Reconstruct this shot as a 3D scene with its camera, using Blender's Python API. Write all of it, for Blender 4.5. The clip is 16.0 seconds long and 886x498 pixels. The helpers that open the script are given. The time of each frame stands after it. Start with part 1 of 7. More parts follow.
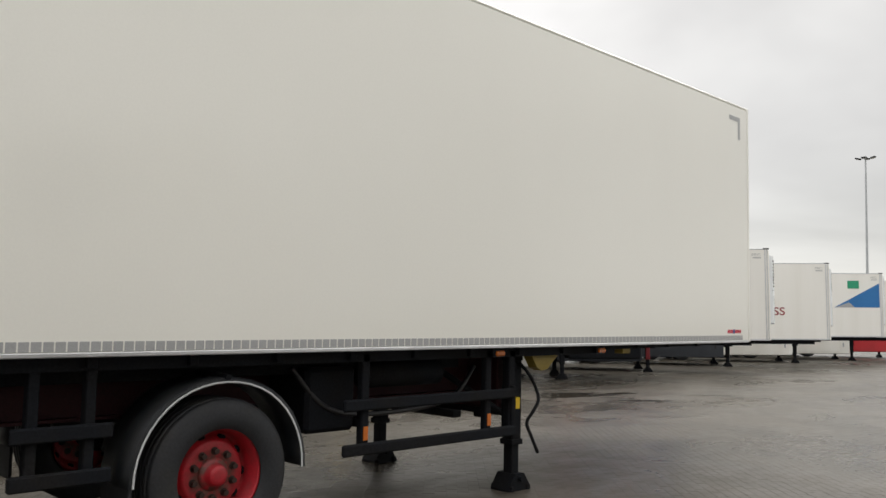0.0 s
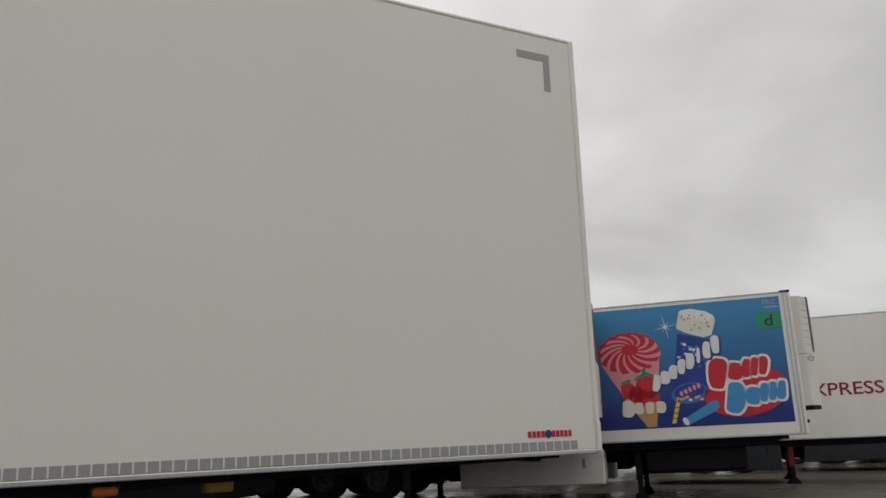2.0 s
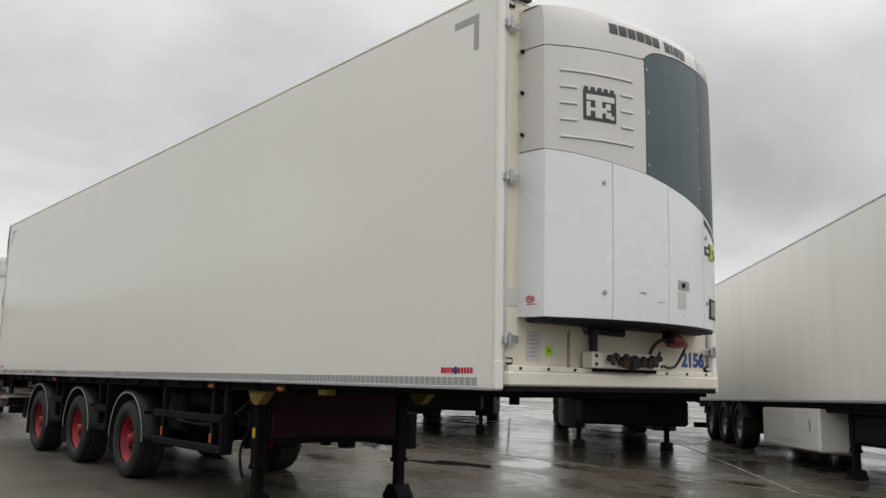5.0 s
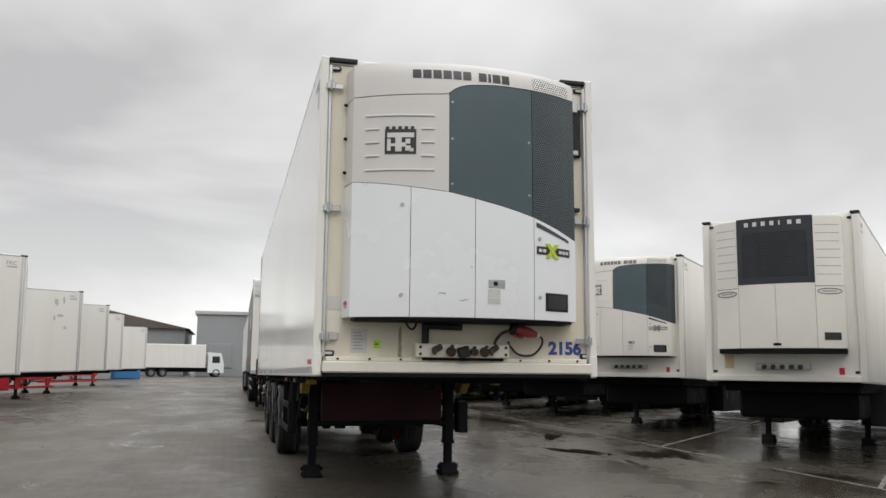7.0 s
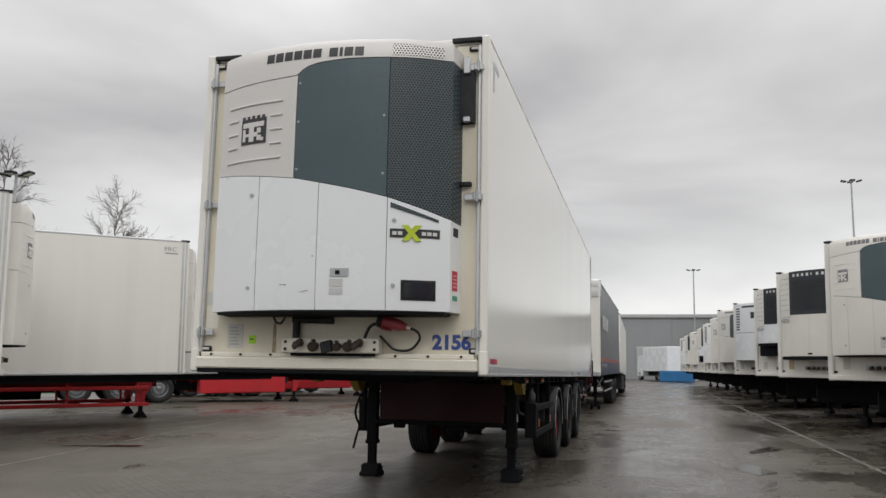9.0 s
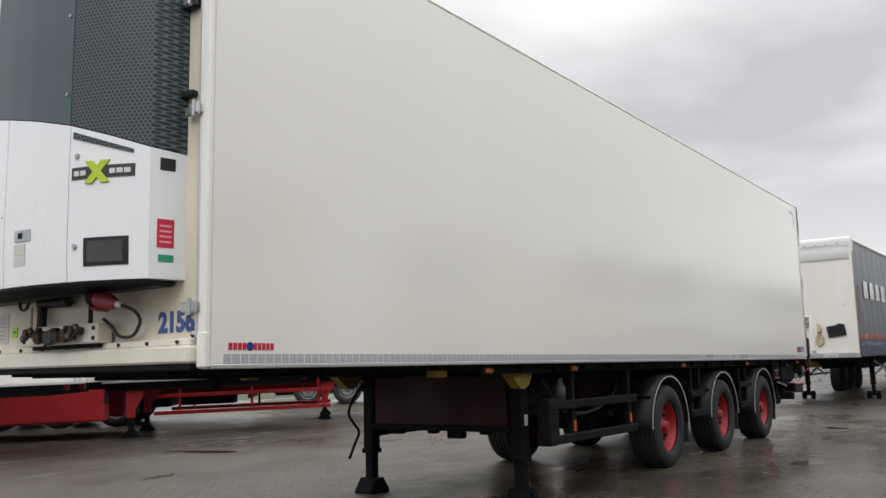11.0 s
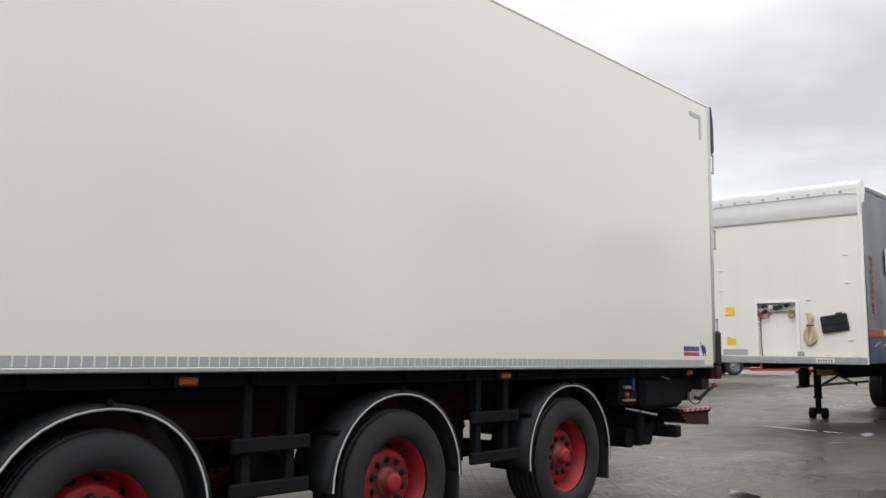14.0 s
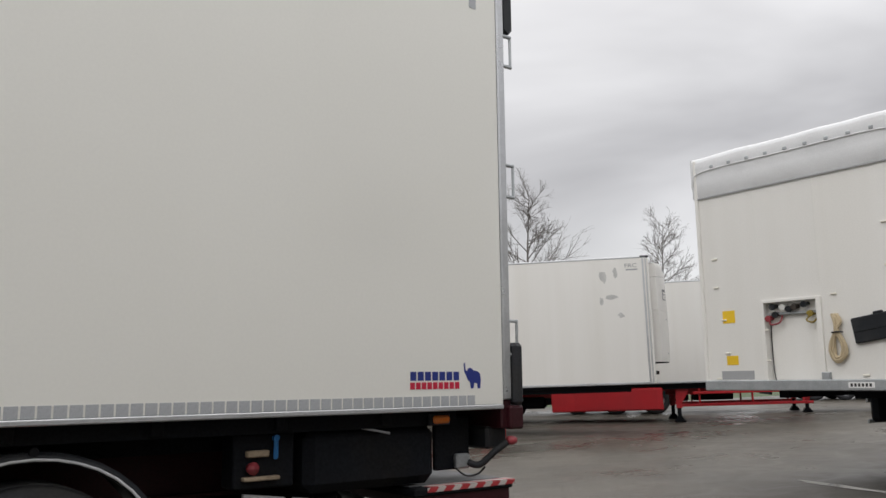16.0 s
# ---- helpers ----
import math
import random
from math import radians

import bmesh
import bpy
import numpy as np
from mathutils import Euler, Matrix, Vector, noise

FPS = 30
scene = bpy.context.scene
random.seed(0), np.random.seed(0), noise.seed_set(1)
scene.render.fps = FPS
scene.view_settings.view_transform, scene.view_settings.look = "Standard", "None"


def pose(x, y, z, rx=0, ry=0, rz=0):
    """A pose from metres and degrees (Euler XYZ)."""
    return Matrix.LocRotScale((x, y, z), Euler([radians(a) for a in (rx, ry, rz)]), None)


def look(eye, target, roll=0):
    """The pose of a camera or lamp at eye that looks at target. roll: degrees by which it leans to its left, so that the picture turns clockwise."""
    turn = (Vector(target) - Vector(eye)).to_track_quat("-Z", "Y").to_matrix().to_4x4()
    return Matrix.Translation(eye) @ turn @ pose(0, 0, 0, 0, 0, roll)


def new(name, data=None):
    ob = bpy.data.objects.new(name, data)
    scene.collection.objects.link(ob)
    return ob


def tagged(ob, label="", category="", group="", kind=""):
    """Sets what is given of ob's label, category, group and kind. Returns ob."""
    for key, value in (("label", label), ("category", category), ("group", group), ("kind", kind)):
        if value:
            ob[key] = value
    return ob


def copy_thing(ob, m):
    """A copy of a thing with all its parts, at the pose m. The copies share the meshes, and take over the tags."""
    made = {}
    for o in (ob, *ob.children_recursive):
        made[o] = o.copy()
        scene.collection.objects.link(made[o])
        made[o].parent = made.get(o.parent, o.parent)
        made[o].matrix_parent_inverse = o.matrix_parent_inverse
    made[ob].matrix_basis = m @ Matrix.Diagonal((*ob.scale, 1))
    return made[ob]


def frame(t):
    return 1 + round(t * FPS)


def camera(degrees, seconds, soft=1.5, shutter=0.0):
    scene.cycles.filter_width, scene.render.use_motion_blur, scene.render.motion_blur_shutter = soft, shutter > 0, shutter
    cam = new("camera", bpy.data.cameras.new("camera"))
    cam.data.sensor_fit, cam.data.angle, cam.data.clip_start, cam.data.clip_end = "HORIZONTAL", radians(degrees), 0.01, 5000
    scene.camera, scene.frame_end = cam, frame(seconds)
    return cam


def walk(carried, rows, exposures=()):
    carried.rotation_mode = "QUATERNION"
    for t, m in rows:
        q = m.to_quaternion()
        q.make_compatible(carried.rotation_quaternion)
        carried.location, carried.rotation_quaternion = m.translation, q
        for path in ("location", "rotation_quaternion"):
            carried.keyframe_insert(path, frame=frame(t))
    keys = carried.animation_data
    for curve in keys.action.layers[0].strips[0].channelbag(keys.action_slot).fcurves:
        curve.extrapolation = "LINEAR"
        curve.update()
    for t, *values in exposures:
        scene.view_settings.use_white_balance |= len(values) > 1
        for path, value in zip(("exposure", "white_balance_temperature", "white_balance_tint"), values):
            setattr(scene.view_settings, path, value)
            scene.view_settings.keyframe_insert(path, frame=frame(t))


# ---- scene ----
cam = camera(55.45, 16.0)
PATH = [
    (0, (-9.814, -5.924, 1.504), (-8.41, -4.509, 1.67), 1.49),
    (0.5, (-8.315, -5.838, 1.492), (-6.981, -4.365, 1.711), 0.77),
    (1, (-6.632, -5.784, 1.484), (-5.354, -4.27, 1.754), 0.11),
    (1.5, (-5.079, -5.738, 1.49), (-3.89, -4.167, 1.832), -0.96),
    (2, (-3.563, -5.699, 1.493), (-2.609, -3.992, 1.912), -1.59),
    (2.5, (-2.061, -5.639, 1.463), (-1.578, -3.753, 1.923), -2.29),
    (3, (-0.802, -5.63, 1.447), (-0.797, -3.673, 1.86), -1.37),
    (3.5, (0.528, -5.692, 1.481), (0.031, -3.782, 1.809), -1.29),
    (4, (1.771, -5.624, 1.472), (0.815, -3.893, 1.771), -1.05),
    (4.5, (2.973, -5.481, 1.457), (1.693, -3.973, 1.754), 0.38),
    (5, (4.104, -5.188, 1.422), (2.584, -3.921, 1.715), 1.56),
    (5.2, (4.518, -5.029, 1.41), (2.93, -3.847, 1.697), 1.68),
    (7.3, (7.461, -1.338, 1.405), (5.512, -0.99, 1.689), 0.25),
    (7.5, (7.489, -0.878, 1.404), (5.526, -0.626, 1.691), 0.12),
    (8, (7.465, 0.309, 1.395), (5.485, 0.339, 1.675), 0.60),
    (8.5, (7.188, 1.443, 1.39), (5.222, 1.199, 1.664), 1.30),
    (9, (6.7, 2.528, 1.403), (4.773, 2.067, 1.677), 0.84),
    (9.2, (6.473, 2.94, 1.405), (4.565, 2.411, 1.685), 0.73),
    (11.3, (2.222, 5.137, 1.323), (0.648, 3.93, 1.575), -1.70),
    (11.5, (1.705, 5.192, 1.336), (0.146, 3.963, 1.578), -1.69),
    (12, (0.405, 5.226, 1.359), (-1.126, 3.957, 1.578), -1.55),
    (12.5, (-0.953, 5.244, 1.329), (-2.472, 3.959, 1.532), -1.11),
    (13, (-2.417, 5.233, 1.329), (-3.942, 3.954, 1.528), -0.49),
    (13.5, (-3.621, 5.264, 1.362), (-5.125, 3.964, 1.578), 0.22),
    (14, (-4.978, 5.267, 1.393), (-6.443, 3.925, 1.624), 0.39),
    (14.5, (-6.332, 5.231, 1.382), (-7.756, 3.846, 1.619), 0.40),
    (15, (-7.719, 5.226, 1.387), (-9.096, 3.799, 1.645), 0.24),
    (15.5, (-9.011, 5.178, 1.378), (-10.314, 3.686, 1.652), 0.06),
    (16, (-10.259, 5.096, 1.389), (-11.454, 3.52, 1.688), -1.06),
]
walk(cam, [(t, look(eye, target, roll)) for t, eye, target, roll in PATH],
     exposures=[(0, 0.25, 6550, 8), (0.5, 0.20, 6550, 8), (1, -0.06, 6550, 8), (1.7, -0.26, 6550, 8), (2.1, -0.54, 6550, 8), (2.5, -0.64, 6520, 8), (3, -0.44, 6520, 8), (3.6, -0.20, 6520, 8), (4, 0.05, 6480, 8),
                (5, -0.08, 6450, 8), (7.5, 0.06, 6440, 9), (8, 0.04, 6440, 9), (8.5, -0.06, 6440, 9), (9, -0.11, 6440, 9), (11.3, 0.29, 6340, 10), (12.5, 0.39, 6340, 10), (14, 0.40, 6340, 10), (15, 0.31, 6340, 10), (16, -0.01, 6340, 10)])


# ---------------------------------------------------------------- world and light
world = bpy.data.worlds.new("overcast")
scene.world = world
world.use_nodes = True
wn, wl = world.node_tree.nodes, world.node_tree.links
wn.clear()
w_out = wn.new("ShaderNodeOutputWorld")
w_tc = wn.new("ShaderNodeTexCoord")
w_sep = wn.new("ShaderNodeSeparateXYZ")
wl.new(w_tc.outputs["Generated"], w_sep.inputs[0])
# cloud sheet: directions laid on a flat layer overhead
w_h = wn.new("ShaderNodeMath"); w_h.operation = "MAXIMUM"; w_h.inputs[1].default_value = 0.0
wl.new(w_sep.outputs[2], w_h.inputs[0])
w_den = wn.new("ShaderNodeMath"); w_den.operation = "ADD"; w_den.inputs[1].default_value = 0.22
wl.new(w_h.outputs[0], w_den.inputs[0])
w_dx = wn.new("ShaderNodeMath"); w_dx.operation = "DIVIDE"
w_dy = wn.new("ShaderNodeMath"); w_dy.operation = "DIVIDE"
wl.new(w_sep.outputs[0], w_dx.inputs[0]); wl.new(w_den.outputs[0], w_dx.inputs[1])
wl.new(w_sep.outputs[1], w_dy.inputs[0]); wl.new(w_den.outputs[0], w_dy.inputs[1])
w_com = wn.new("ShaderNodeCombineXYZ")
wl.new(w_dx.outputs[0], w_com.inputs[0]); wl.new(w_dy.outputs[0], w_com.inputs[1])
w_n1 = wn.new("ShaderNodeTexNoise")
for k, v in (("Scale", 0.75), ("Detail", 5.0), ("Roughness", 0.48), ("Distortion", 0.35)):
    w_n1.inputs[k].default_value = v
w_map = wn.new("ShaderNodeMapping"); w_map.inputs["Rotation"].default_value = (0, 0, radians(66))
wl.new(w_com.outputs[0], w_map.inputs["Vector"]); wl.new(w_map.outputs[0], w_n1.inputs["Vector"])
w_ramp = wn.new("ShaderNodeValToRGB")
w_ramp.color_ramp.elements[0].position, w_ramp.color_ramp.elements[0].color = 0.36, (0.538, 0.520, 0.516, 1)
w_ramp.color_ramp.elements[1].position, w_ramp.color_ramp.elements[1].color = 0.63, (0.985, 0.962, 0.95, 1)
wl.new(w_n1.outputs["Fac"], w_ramp.inputs[0])
# bright haze close to the horizon, brighter cloud overhead
w_rim = wn.new("ShaderNodeMapRange"); w_rim.inputs["From Min"].default_value = 0.02; w_rim.inputs["From Max"].default_value = 0.22
w_rim.inputs["To Min"].default_value = 0.55; w_rim.inputs["To Max"].default_value = 0.0
wl.new(w_h.outputs[0], w_rim.inputs["Value"])
w_mix = wn.new("ShaderNodeMixRGB"); w_mix.inputs[2].default_value = (0.95, 0.945, 0.925, 1)
wl.new(w_rim.outputs[0], w_mix.inputs[0]); wl.new(w_ramp.outputs[0], w_mix.inputs[1])
w_zen = wn.new("ShaderNodeMapRange"); w_zen.inputs["From Min"].default_value = 0.35; w_zen.inputs["From Max"].default_value = 1.0
w_zen.inputs["To Min"].default_value = 0.92; w_zen.inputs["To Max"].default_value = 2.3
wl.new(w_h.outputs[0], w_zen.inputs["Value"])
# thinner cloud on one side: the whole sheet is lighter towards it
w_dot = wn.new("ShaderNodeVectorMath"); w_dot.operation = "DOT_PRODUCT"; w_dot.inputs[1].default_value = (-0.35, 0.94, 0.0)
wl.new(w_tc.outputs["Generated"], w_dot.inputs[0])
w_side = wn.new("ShaderNodeMapRange"); w_side.inputs["From Min"].default_value = -1.0; w_side.inputs["From Max"].default_value = 1.0
w_side.inputs["To Min"].default_value = 0.94; w_side.inputs["To Max"].default_value = 1.13
wl.new(w_dot.outputs["Value"], w_side.inputs["Value"])
w_str = wn.new("ShaderNodeMath"); w_str.operation = "MULTIPLY"
wl.new(w_side.outputs[0], w_str.inputs[0]); wl.new(w_zen.outputs[0], w_str.inputs[1])
# broad thicker and thinner masses of the cloud sheet: azimuth, height, reach in degrees, change of brightness
for az, el, reach, change in ((14, 14, 22, -0.30), (57, 18, 21, 0.20), (110, 18, 24, -0.18), (204, 16, 24, -0.03), (138, 13, 18, 0.10), (164, 22, 26, -0.08)):
    w_m = wn.new("ShaderNodeVectorMath"); w_m.operation = "DOT_PRODUCT"
    w_m.inputs[1].default_value = (math.cos(radians(az)) * math.cos(radians(el)), math.sin(radians(az)) * math.cos(radians(el)), math.sin(radians(el)))
    wl.new(w_tc.outputs["Generated"], w_m.inputs[0])
    w_r = wn.new("ShaderNodeMapRange"); w_r.interpolation_type = "SMOOTHSTEP"
    w_r.inputs["From Min"].default_value, w_r.inputs["From Max"].default_value = math.cos(radians(reach)), 1.0
    w_r.inputs["To Min"].default_value, w_r.inputs["To Max"].default_value = 1.0, 1.0 + change
    wl.new(w_m.outputs["Value"], w_r.inputs["Value"])
    w_p = wn.new("ShaderNodeMath"); w_p.operation = "MULTIPLY"
    wl.new(w_str.outputs[0], w_p.inputs[0]); wl.new(w_r.outputs[0], w_p.inputs[1])
    w_str = w_p
w_bg = wn.new("ShaderNodeBackground")
wl.new(w_mix.outputs[0], w_bg.inputs["Color"]); wl.new(w_str.outputs[0], w_bg.inputs["Strength"])
SUN_EL, SUN_AZ = 42.0, 8.0
w_sky = wn.new("ShaderNodeTexSky"); w_sky.sky_type = "NISHITA"; w_sky.sun_disc = False
w_sky.sun_elevation, w_sky.sun_rotation = radians(SUN_EL), radians(90 - SUN_AZ)
w_bg2 = wn.new("ShaderNodeBackground"); w_bg2.inputs["Strength"].default_value = 0.007
wl.new(w_sky.outputs[0], w_bg2.inputs["Color"])
w_add = wn.new("ShaderNodeAddShader")
wl.new(w_bg.outputs[0], w_add.inputs[0]); wl.new(w_bg2.outputs[0], w_add.inputs[1])
wl.new(w_add.outputs[0], w_out.inputs["Surface"])

sun = new("sun", bpy.data.lights.new("sun", "SUN"))
sun.data.energy, sun.data.angle, sun.data.color = 0.6, radians(30), (1.0, 0.97, 0.93)
sun_from = Vector((math.cos(radians(SUN_AZ)) * math.cos(radians(SUN_EL)), math.sin(radians(SUN_AZ)) * math.cos(radians(SUN_EL)), math.sin(radians(SUN_EL))))
sun.matrix_world = look(sun_from * 60, (0, 0, 0))


# ---------------------------------------------------------------- materials
def mat(name, color, rough=0.5, metal=0.0, grain=0.06, grain_scale=60.0, stain=0.10, stain_scale=1.3, bump=0.0, bump_scale=80.0,
        tint=None, vary=0.0, spec=0.5, coat=0.0, stretch=(1, 1, 1), edge=(0.42, 0.75)):
    """A painted, plastic or metal surface: base colour with fine grain, larger stains and a little relief."""
    m = bpy.data.materials.new(name)
    m.use_nodes = True
    nt = m.node_tree
    N, L = nt.nodes, nt.links
    b = N["Principled BSDF"]
    b.inputs["Metallic"].default_value = metal
    b.inputs["Coat Weight"].default_value = coat
    b.inputs["Specular IOR Level"].default_value = spec
    b.inputs["Coat Roughness"].default_value = 0.15
    tc = N.new("ShaderNodeTexCoord")
    mp = N.new("ShaderNodeMapping"); mp.inputs["Scale"].default_value = stretch
    L.new(tc.outputs["Object"], mp.inputs["Vector"])
    big = N.new("ShaderNodeTexNoise"); big.inputs["Scale"].default_value = stain_scale; big.inputs["Detail"].default_value = 6
    fine = N.new("ShaderNodeTexNoise"); fine.inputs["Scale"].default_value = grain_scale; fine.inputs["Detail"].default_value = 3
    L.new(mp.outputs[0], big.inputs["Vector"]); L.new(tc.outputs["Object"], fine.inputs["Vector"])
    dark = tint or tuple(c * 0.55 for c in color)
    ramp = N.new("ShaderNodeMapRange")
    for k, v in (("From Min", edge[0]), ("From Max", edge[1]), ("To Min", 0.0), ("To Max", stain * 3)):
        ramp.inputs[k].default_value = v
    L.new(big.outputs["Fac"], ramp.inputs["Value"])
    mix = N.new("ShaderNodeMixRGB"); mix.inputs[1].default_value = (*color, 1); mix.inputs[2].default_value = (*dark, 1)
    L.new(ramp.outputs[0], mix.inputs[0])
    hsv = N.new("ShaderNodeHueSaturation")
    g = N.new("ShaderNodeMapRange")
    for k, v in (("From Min", 0.3), ("From Max", 0.7), ("To Min", 1 - grain), ("To Max", 1 + grain)):
        g.inputs[k].default_value = v
    L.new(fine.outputs["Fac"], g.inputs["Value"])
    L.new(mix.outputs[0], hsv.inputs["Color"])
    if vary:
        info = N.new("ShaderNodeObjectInfo")
        mr = N.new("ShaderNodeMapRange"); mr.inputs["To Min"].default_value = 1 - vary; mr.inputs["To Max"].default_value = 1 + vary
        L.new(info.outputs["Random"], mr.inputs["Value"])
        mu = N.new("ShaderNodeMath"); mu.operation = "MULTIPLY"
        L.new(mr.outputs[0], mu.inputs[0]); L.new(g.outputs[0], mu.inputs[1])
        L.new(mu.outputs[0], hsv.inputs["Value"])
    else:
        L.new(g.outputs[0], hsv.inputs["Value"])
    L.new(hsv.outputs[0], b.inputs["Base Color"])
    rr = N.new("ShaderNodeMapRange")
    for k, v in (("From Min", 0.0), ("From Max", 1.0), ("To Min", max(0.03, rough * 0.55)), ("To Max", min(1, rough * 1.45))):
        rr.inputs[k].default_value = v
    L.new(big.outputs["Fac"], rr.inputs["Value"]); L.new(rr.outputs[0], b.inputs["Roughness"])
    if bump:
        bn = N.new("ShaderNodeTexNoise"); bn.inputs["Scale"].default_value = bump_scale; bn.inputs["Detail"].default_value = 4
        L.new(tc.outputs["Object"], bn.inputs["Vector"])
        bp = N.new("ShaderNodeBump"); bp.inputs["Strength"].default_value = bump; bp.inputs["Distance"].default_value = 0.01
        L.new(bn.outputs["Fac"], bp.inputs["Height"]); L.new(bp.outputs[0], b.inputs["Normal"])
    return m


# broad stain: a dirt film, strengthened to stand for soft reflections on the wall
M_GEL = mat("white_gelcoat", (0.858, 0.850, 0.793), 0.14, grain=0.010, stain=0.11, stain_scale=0.42, tint=(0.69, 0.68, 0.62), edge=(0.2, 0.8), bump=0.06, bump_scale=1.1, stretch=(1, 1, 0.35))
M_BODY = mat("white_trailer_paint", (0.825, 0.811, 0.769), 0.34, grain=0.02, stain=0.10, stain_scale=0.9, tint=(0.58, 0.55, 0.46), vary=0.04, bump=0.04, bump_scale=3.0, stretch=(2.4, 2.4, 0.16), edge=(0.35, 0.95))
M_CREAM = mat("cream_front_wall", (0.755, 0.71, 0.585), 0.45, grain=0.03, stain=0.12, stain_scale=2.2, tint=(0.45, 0.38, 0.27), stretch=(1, 1.6, 0.35))
M_BEAM = mat("cream_white_beam", (0.78, 0.75, 0.66), 0.4, grain=0.03, stain=0.08, stain_scale=3, tint=(0.5, 0.44, 0.33))
M_UNIT = mat("white_unit_shell", (0.84, 0.865, 0.885), 0.26, grain=0.012, stain=0.05, stain_scale=1.2, tint=(0.60, 0.61, 0.62), coat=0.2, edge=(0.1, 0.95), bump=0.05, bump_scale=2.2)
M_OLDUNIT = mat("yellowed_white_unit_shell", (0.825, 0.808, 0.765), 0.34, grain=0.02, stain=0.14, stain_scale=1.3, tint=(0.52, 0.49, 0.42), edge=(0.15, 0.95), bump=0.05, bump_scale=2.2, vary=0.05)
M_LOUVRE = mat("grey_louvre_gap", (0.22, 0.21, 0.20), 0.5, grain=0.1)
# slate darkened to give a grille recess its shade
M_RECESS = mat("dark_slate_recess", (0.030, 0.040, 0.047), 0.6, grain=0.15, stain=0.1, stain_scale=3)
M_SHELL = mat("pale_grey_unit_shell", (0.675, 0.662, 0.642), 0.4, grain=0.02, stain=0.06, stain_scale=1.6, tint=(0.55, 0.53, 0.49), edge=(0.1, 0.95))
M_ALU = mat("aluminium", (0.62, 0.63, 0.64), 0.38, metal=0.75, grain=0.05, stain=0.1, stain_scale=4, bump=0.05)
M_GALV = mat("galvanised_steel", (0.45, 0.47, 0.48), 0.45, metal=0.7, grain=0.08, stain=0.15, stain_scale=8)
M_BLACK = mat("black_chassis_paint", (0.0100, 0.0112, 0.0140), 0.68, spec=0.08, grain=0.25, stain=0.2, stain_scale=3, tint=(0.018, 0.016, 0.014), bump=0.1, bump_scale=40)
M_PLAST = mat("black_plastic", (0.012, 0.014, 0.017), 0.45, spec=0.28, grain=0.15, stain=0.12, stain_scale=5, tint=(0.06, 0.058, 0.055))
M_MAROON = mat("dark_maroon_paint", (0.034, 0.005, 0.008), 0.6, spec=0.3, grain=0.2, stain=0.2, stain_scale=2, tint=(0.03, 0.008, 0.01), bump=0.08)
M_PLATE = mat("dirty_platform_metal", (0.14, 0.14, 0.145), 0.62, metal=0.3, grain=0.12, stain=0.3, stain_scale=3, tint=(0.05, 0.048, 0.045), bump=0.1)
M_LEGRED = mat("dull_red_leg_paint", (0.24, 0.012, 0.02), 0.5, grain=0.1, stain=0.2, stain_scale=4)
M_WORNTXT = mat("faded_dark_lettering", (0.16, 0.16, 0.17), 0.5, grain=0.1, stain=0.3, stain_scale=8, tint=(0.35, 0.35, 0.35))
M_EXPRESS = mat("dark_red_lettering", (0.26, 0.018, 0.035), 0.5, grain=0.04)
M_RED = mat("red_chassis_paint", (0.52, 0.022, 0.030), 0.42, grain=0.06, stain=0.1, stain_scale=1.6, tint=(0.30, 0.02, 0.025), vary=0.1)
def greased_rim():
    """Red wheel paint with brown grease thrown round the hub bolts."""
    m = mat("red_rim_paint", (0.40, 0.012, 0.022), 0.5, grain=0.12, stain=0.25, stain_scale=9, tint=(0.12, 0.02, 0.02), bump=0.1)
    N, L = m.node_tree.nodes, m.node_tree.links
    bs = N["Principled BSDF"]
    src = bs.inputs["Base Color"].links[0].from_socket
    tc = N.new("ShaderNodeTexCoord"); sc = N.new("ShaderNodeVectorMath"); sc.operation = "MULTIPLY"; sc.inputs[1].default_value = (1, 0, 1)
    ln = N.new("ShaderNodeVectorMath"); ln.operation = "LENGTH"
    L.new(tc.outputs["Object"], sc.inputs[0]); L.new(sc.outputs[0], ln.inputs[0])
    rp = N.new("ShaderNodeValToRGB")
    e = rp.color_ramp.elements
    e[0].position, e[0].color = 0.066, (0, 0, 0, 1)
    e[1].position, e[1].color = 0.20, (0, 0, 0, 1)
    for pos, v in ((0.080, 0.9), (0.135, 0.8), (0.165, 0.25)):
        k = e.new(pos); k.color = (v, v, v, 1)
    L.new(ln.outputs["Value"], rp.inputs[0])
    nz = N.new("ShaderNodeTexNoise"); nz.inputs["Scale"].default_value = 22; nz.inputs["Detail"].default_value = 5
    L.new(tc.outputs["Object"], nz.inputs["Vector"])
    mr = N.new("ShaderNodeMapRange"); mr.inputs["From Min"].default_value, mr.inputs["From Max"].default_value = 0.30, 0.56
    L.new(nz.outputs["Fac"], mr.inputs["Value"])
    mu = N.new("ShaderNodeMath"); mu.operation = "MULTIPLY"
    L.new(rp.outputs[0], mu.inputs[0]); L.new(mr.outputs[0], mu.inputs[1])
    mx = N.new("ShaderNodeMixRGB"); mx.inputs[2].default_value = (0.075, 0.045, 0.032, 1)
    L.new(mu.outputs[0], mx.inputs[0]); L.new(src, mx.inputs[1]); L.new(mx.outputs[0], bs.inputs["Base Color"])
    return m


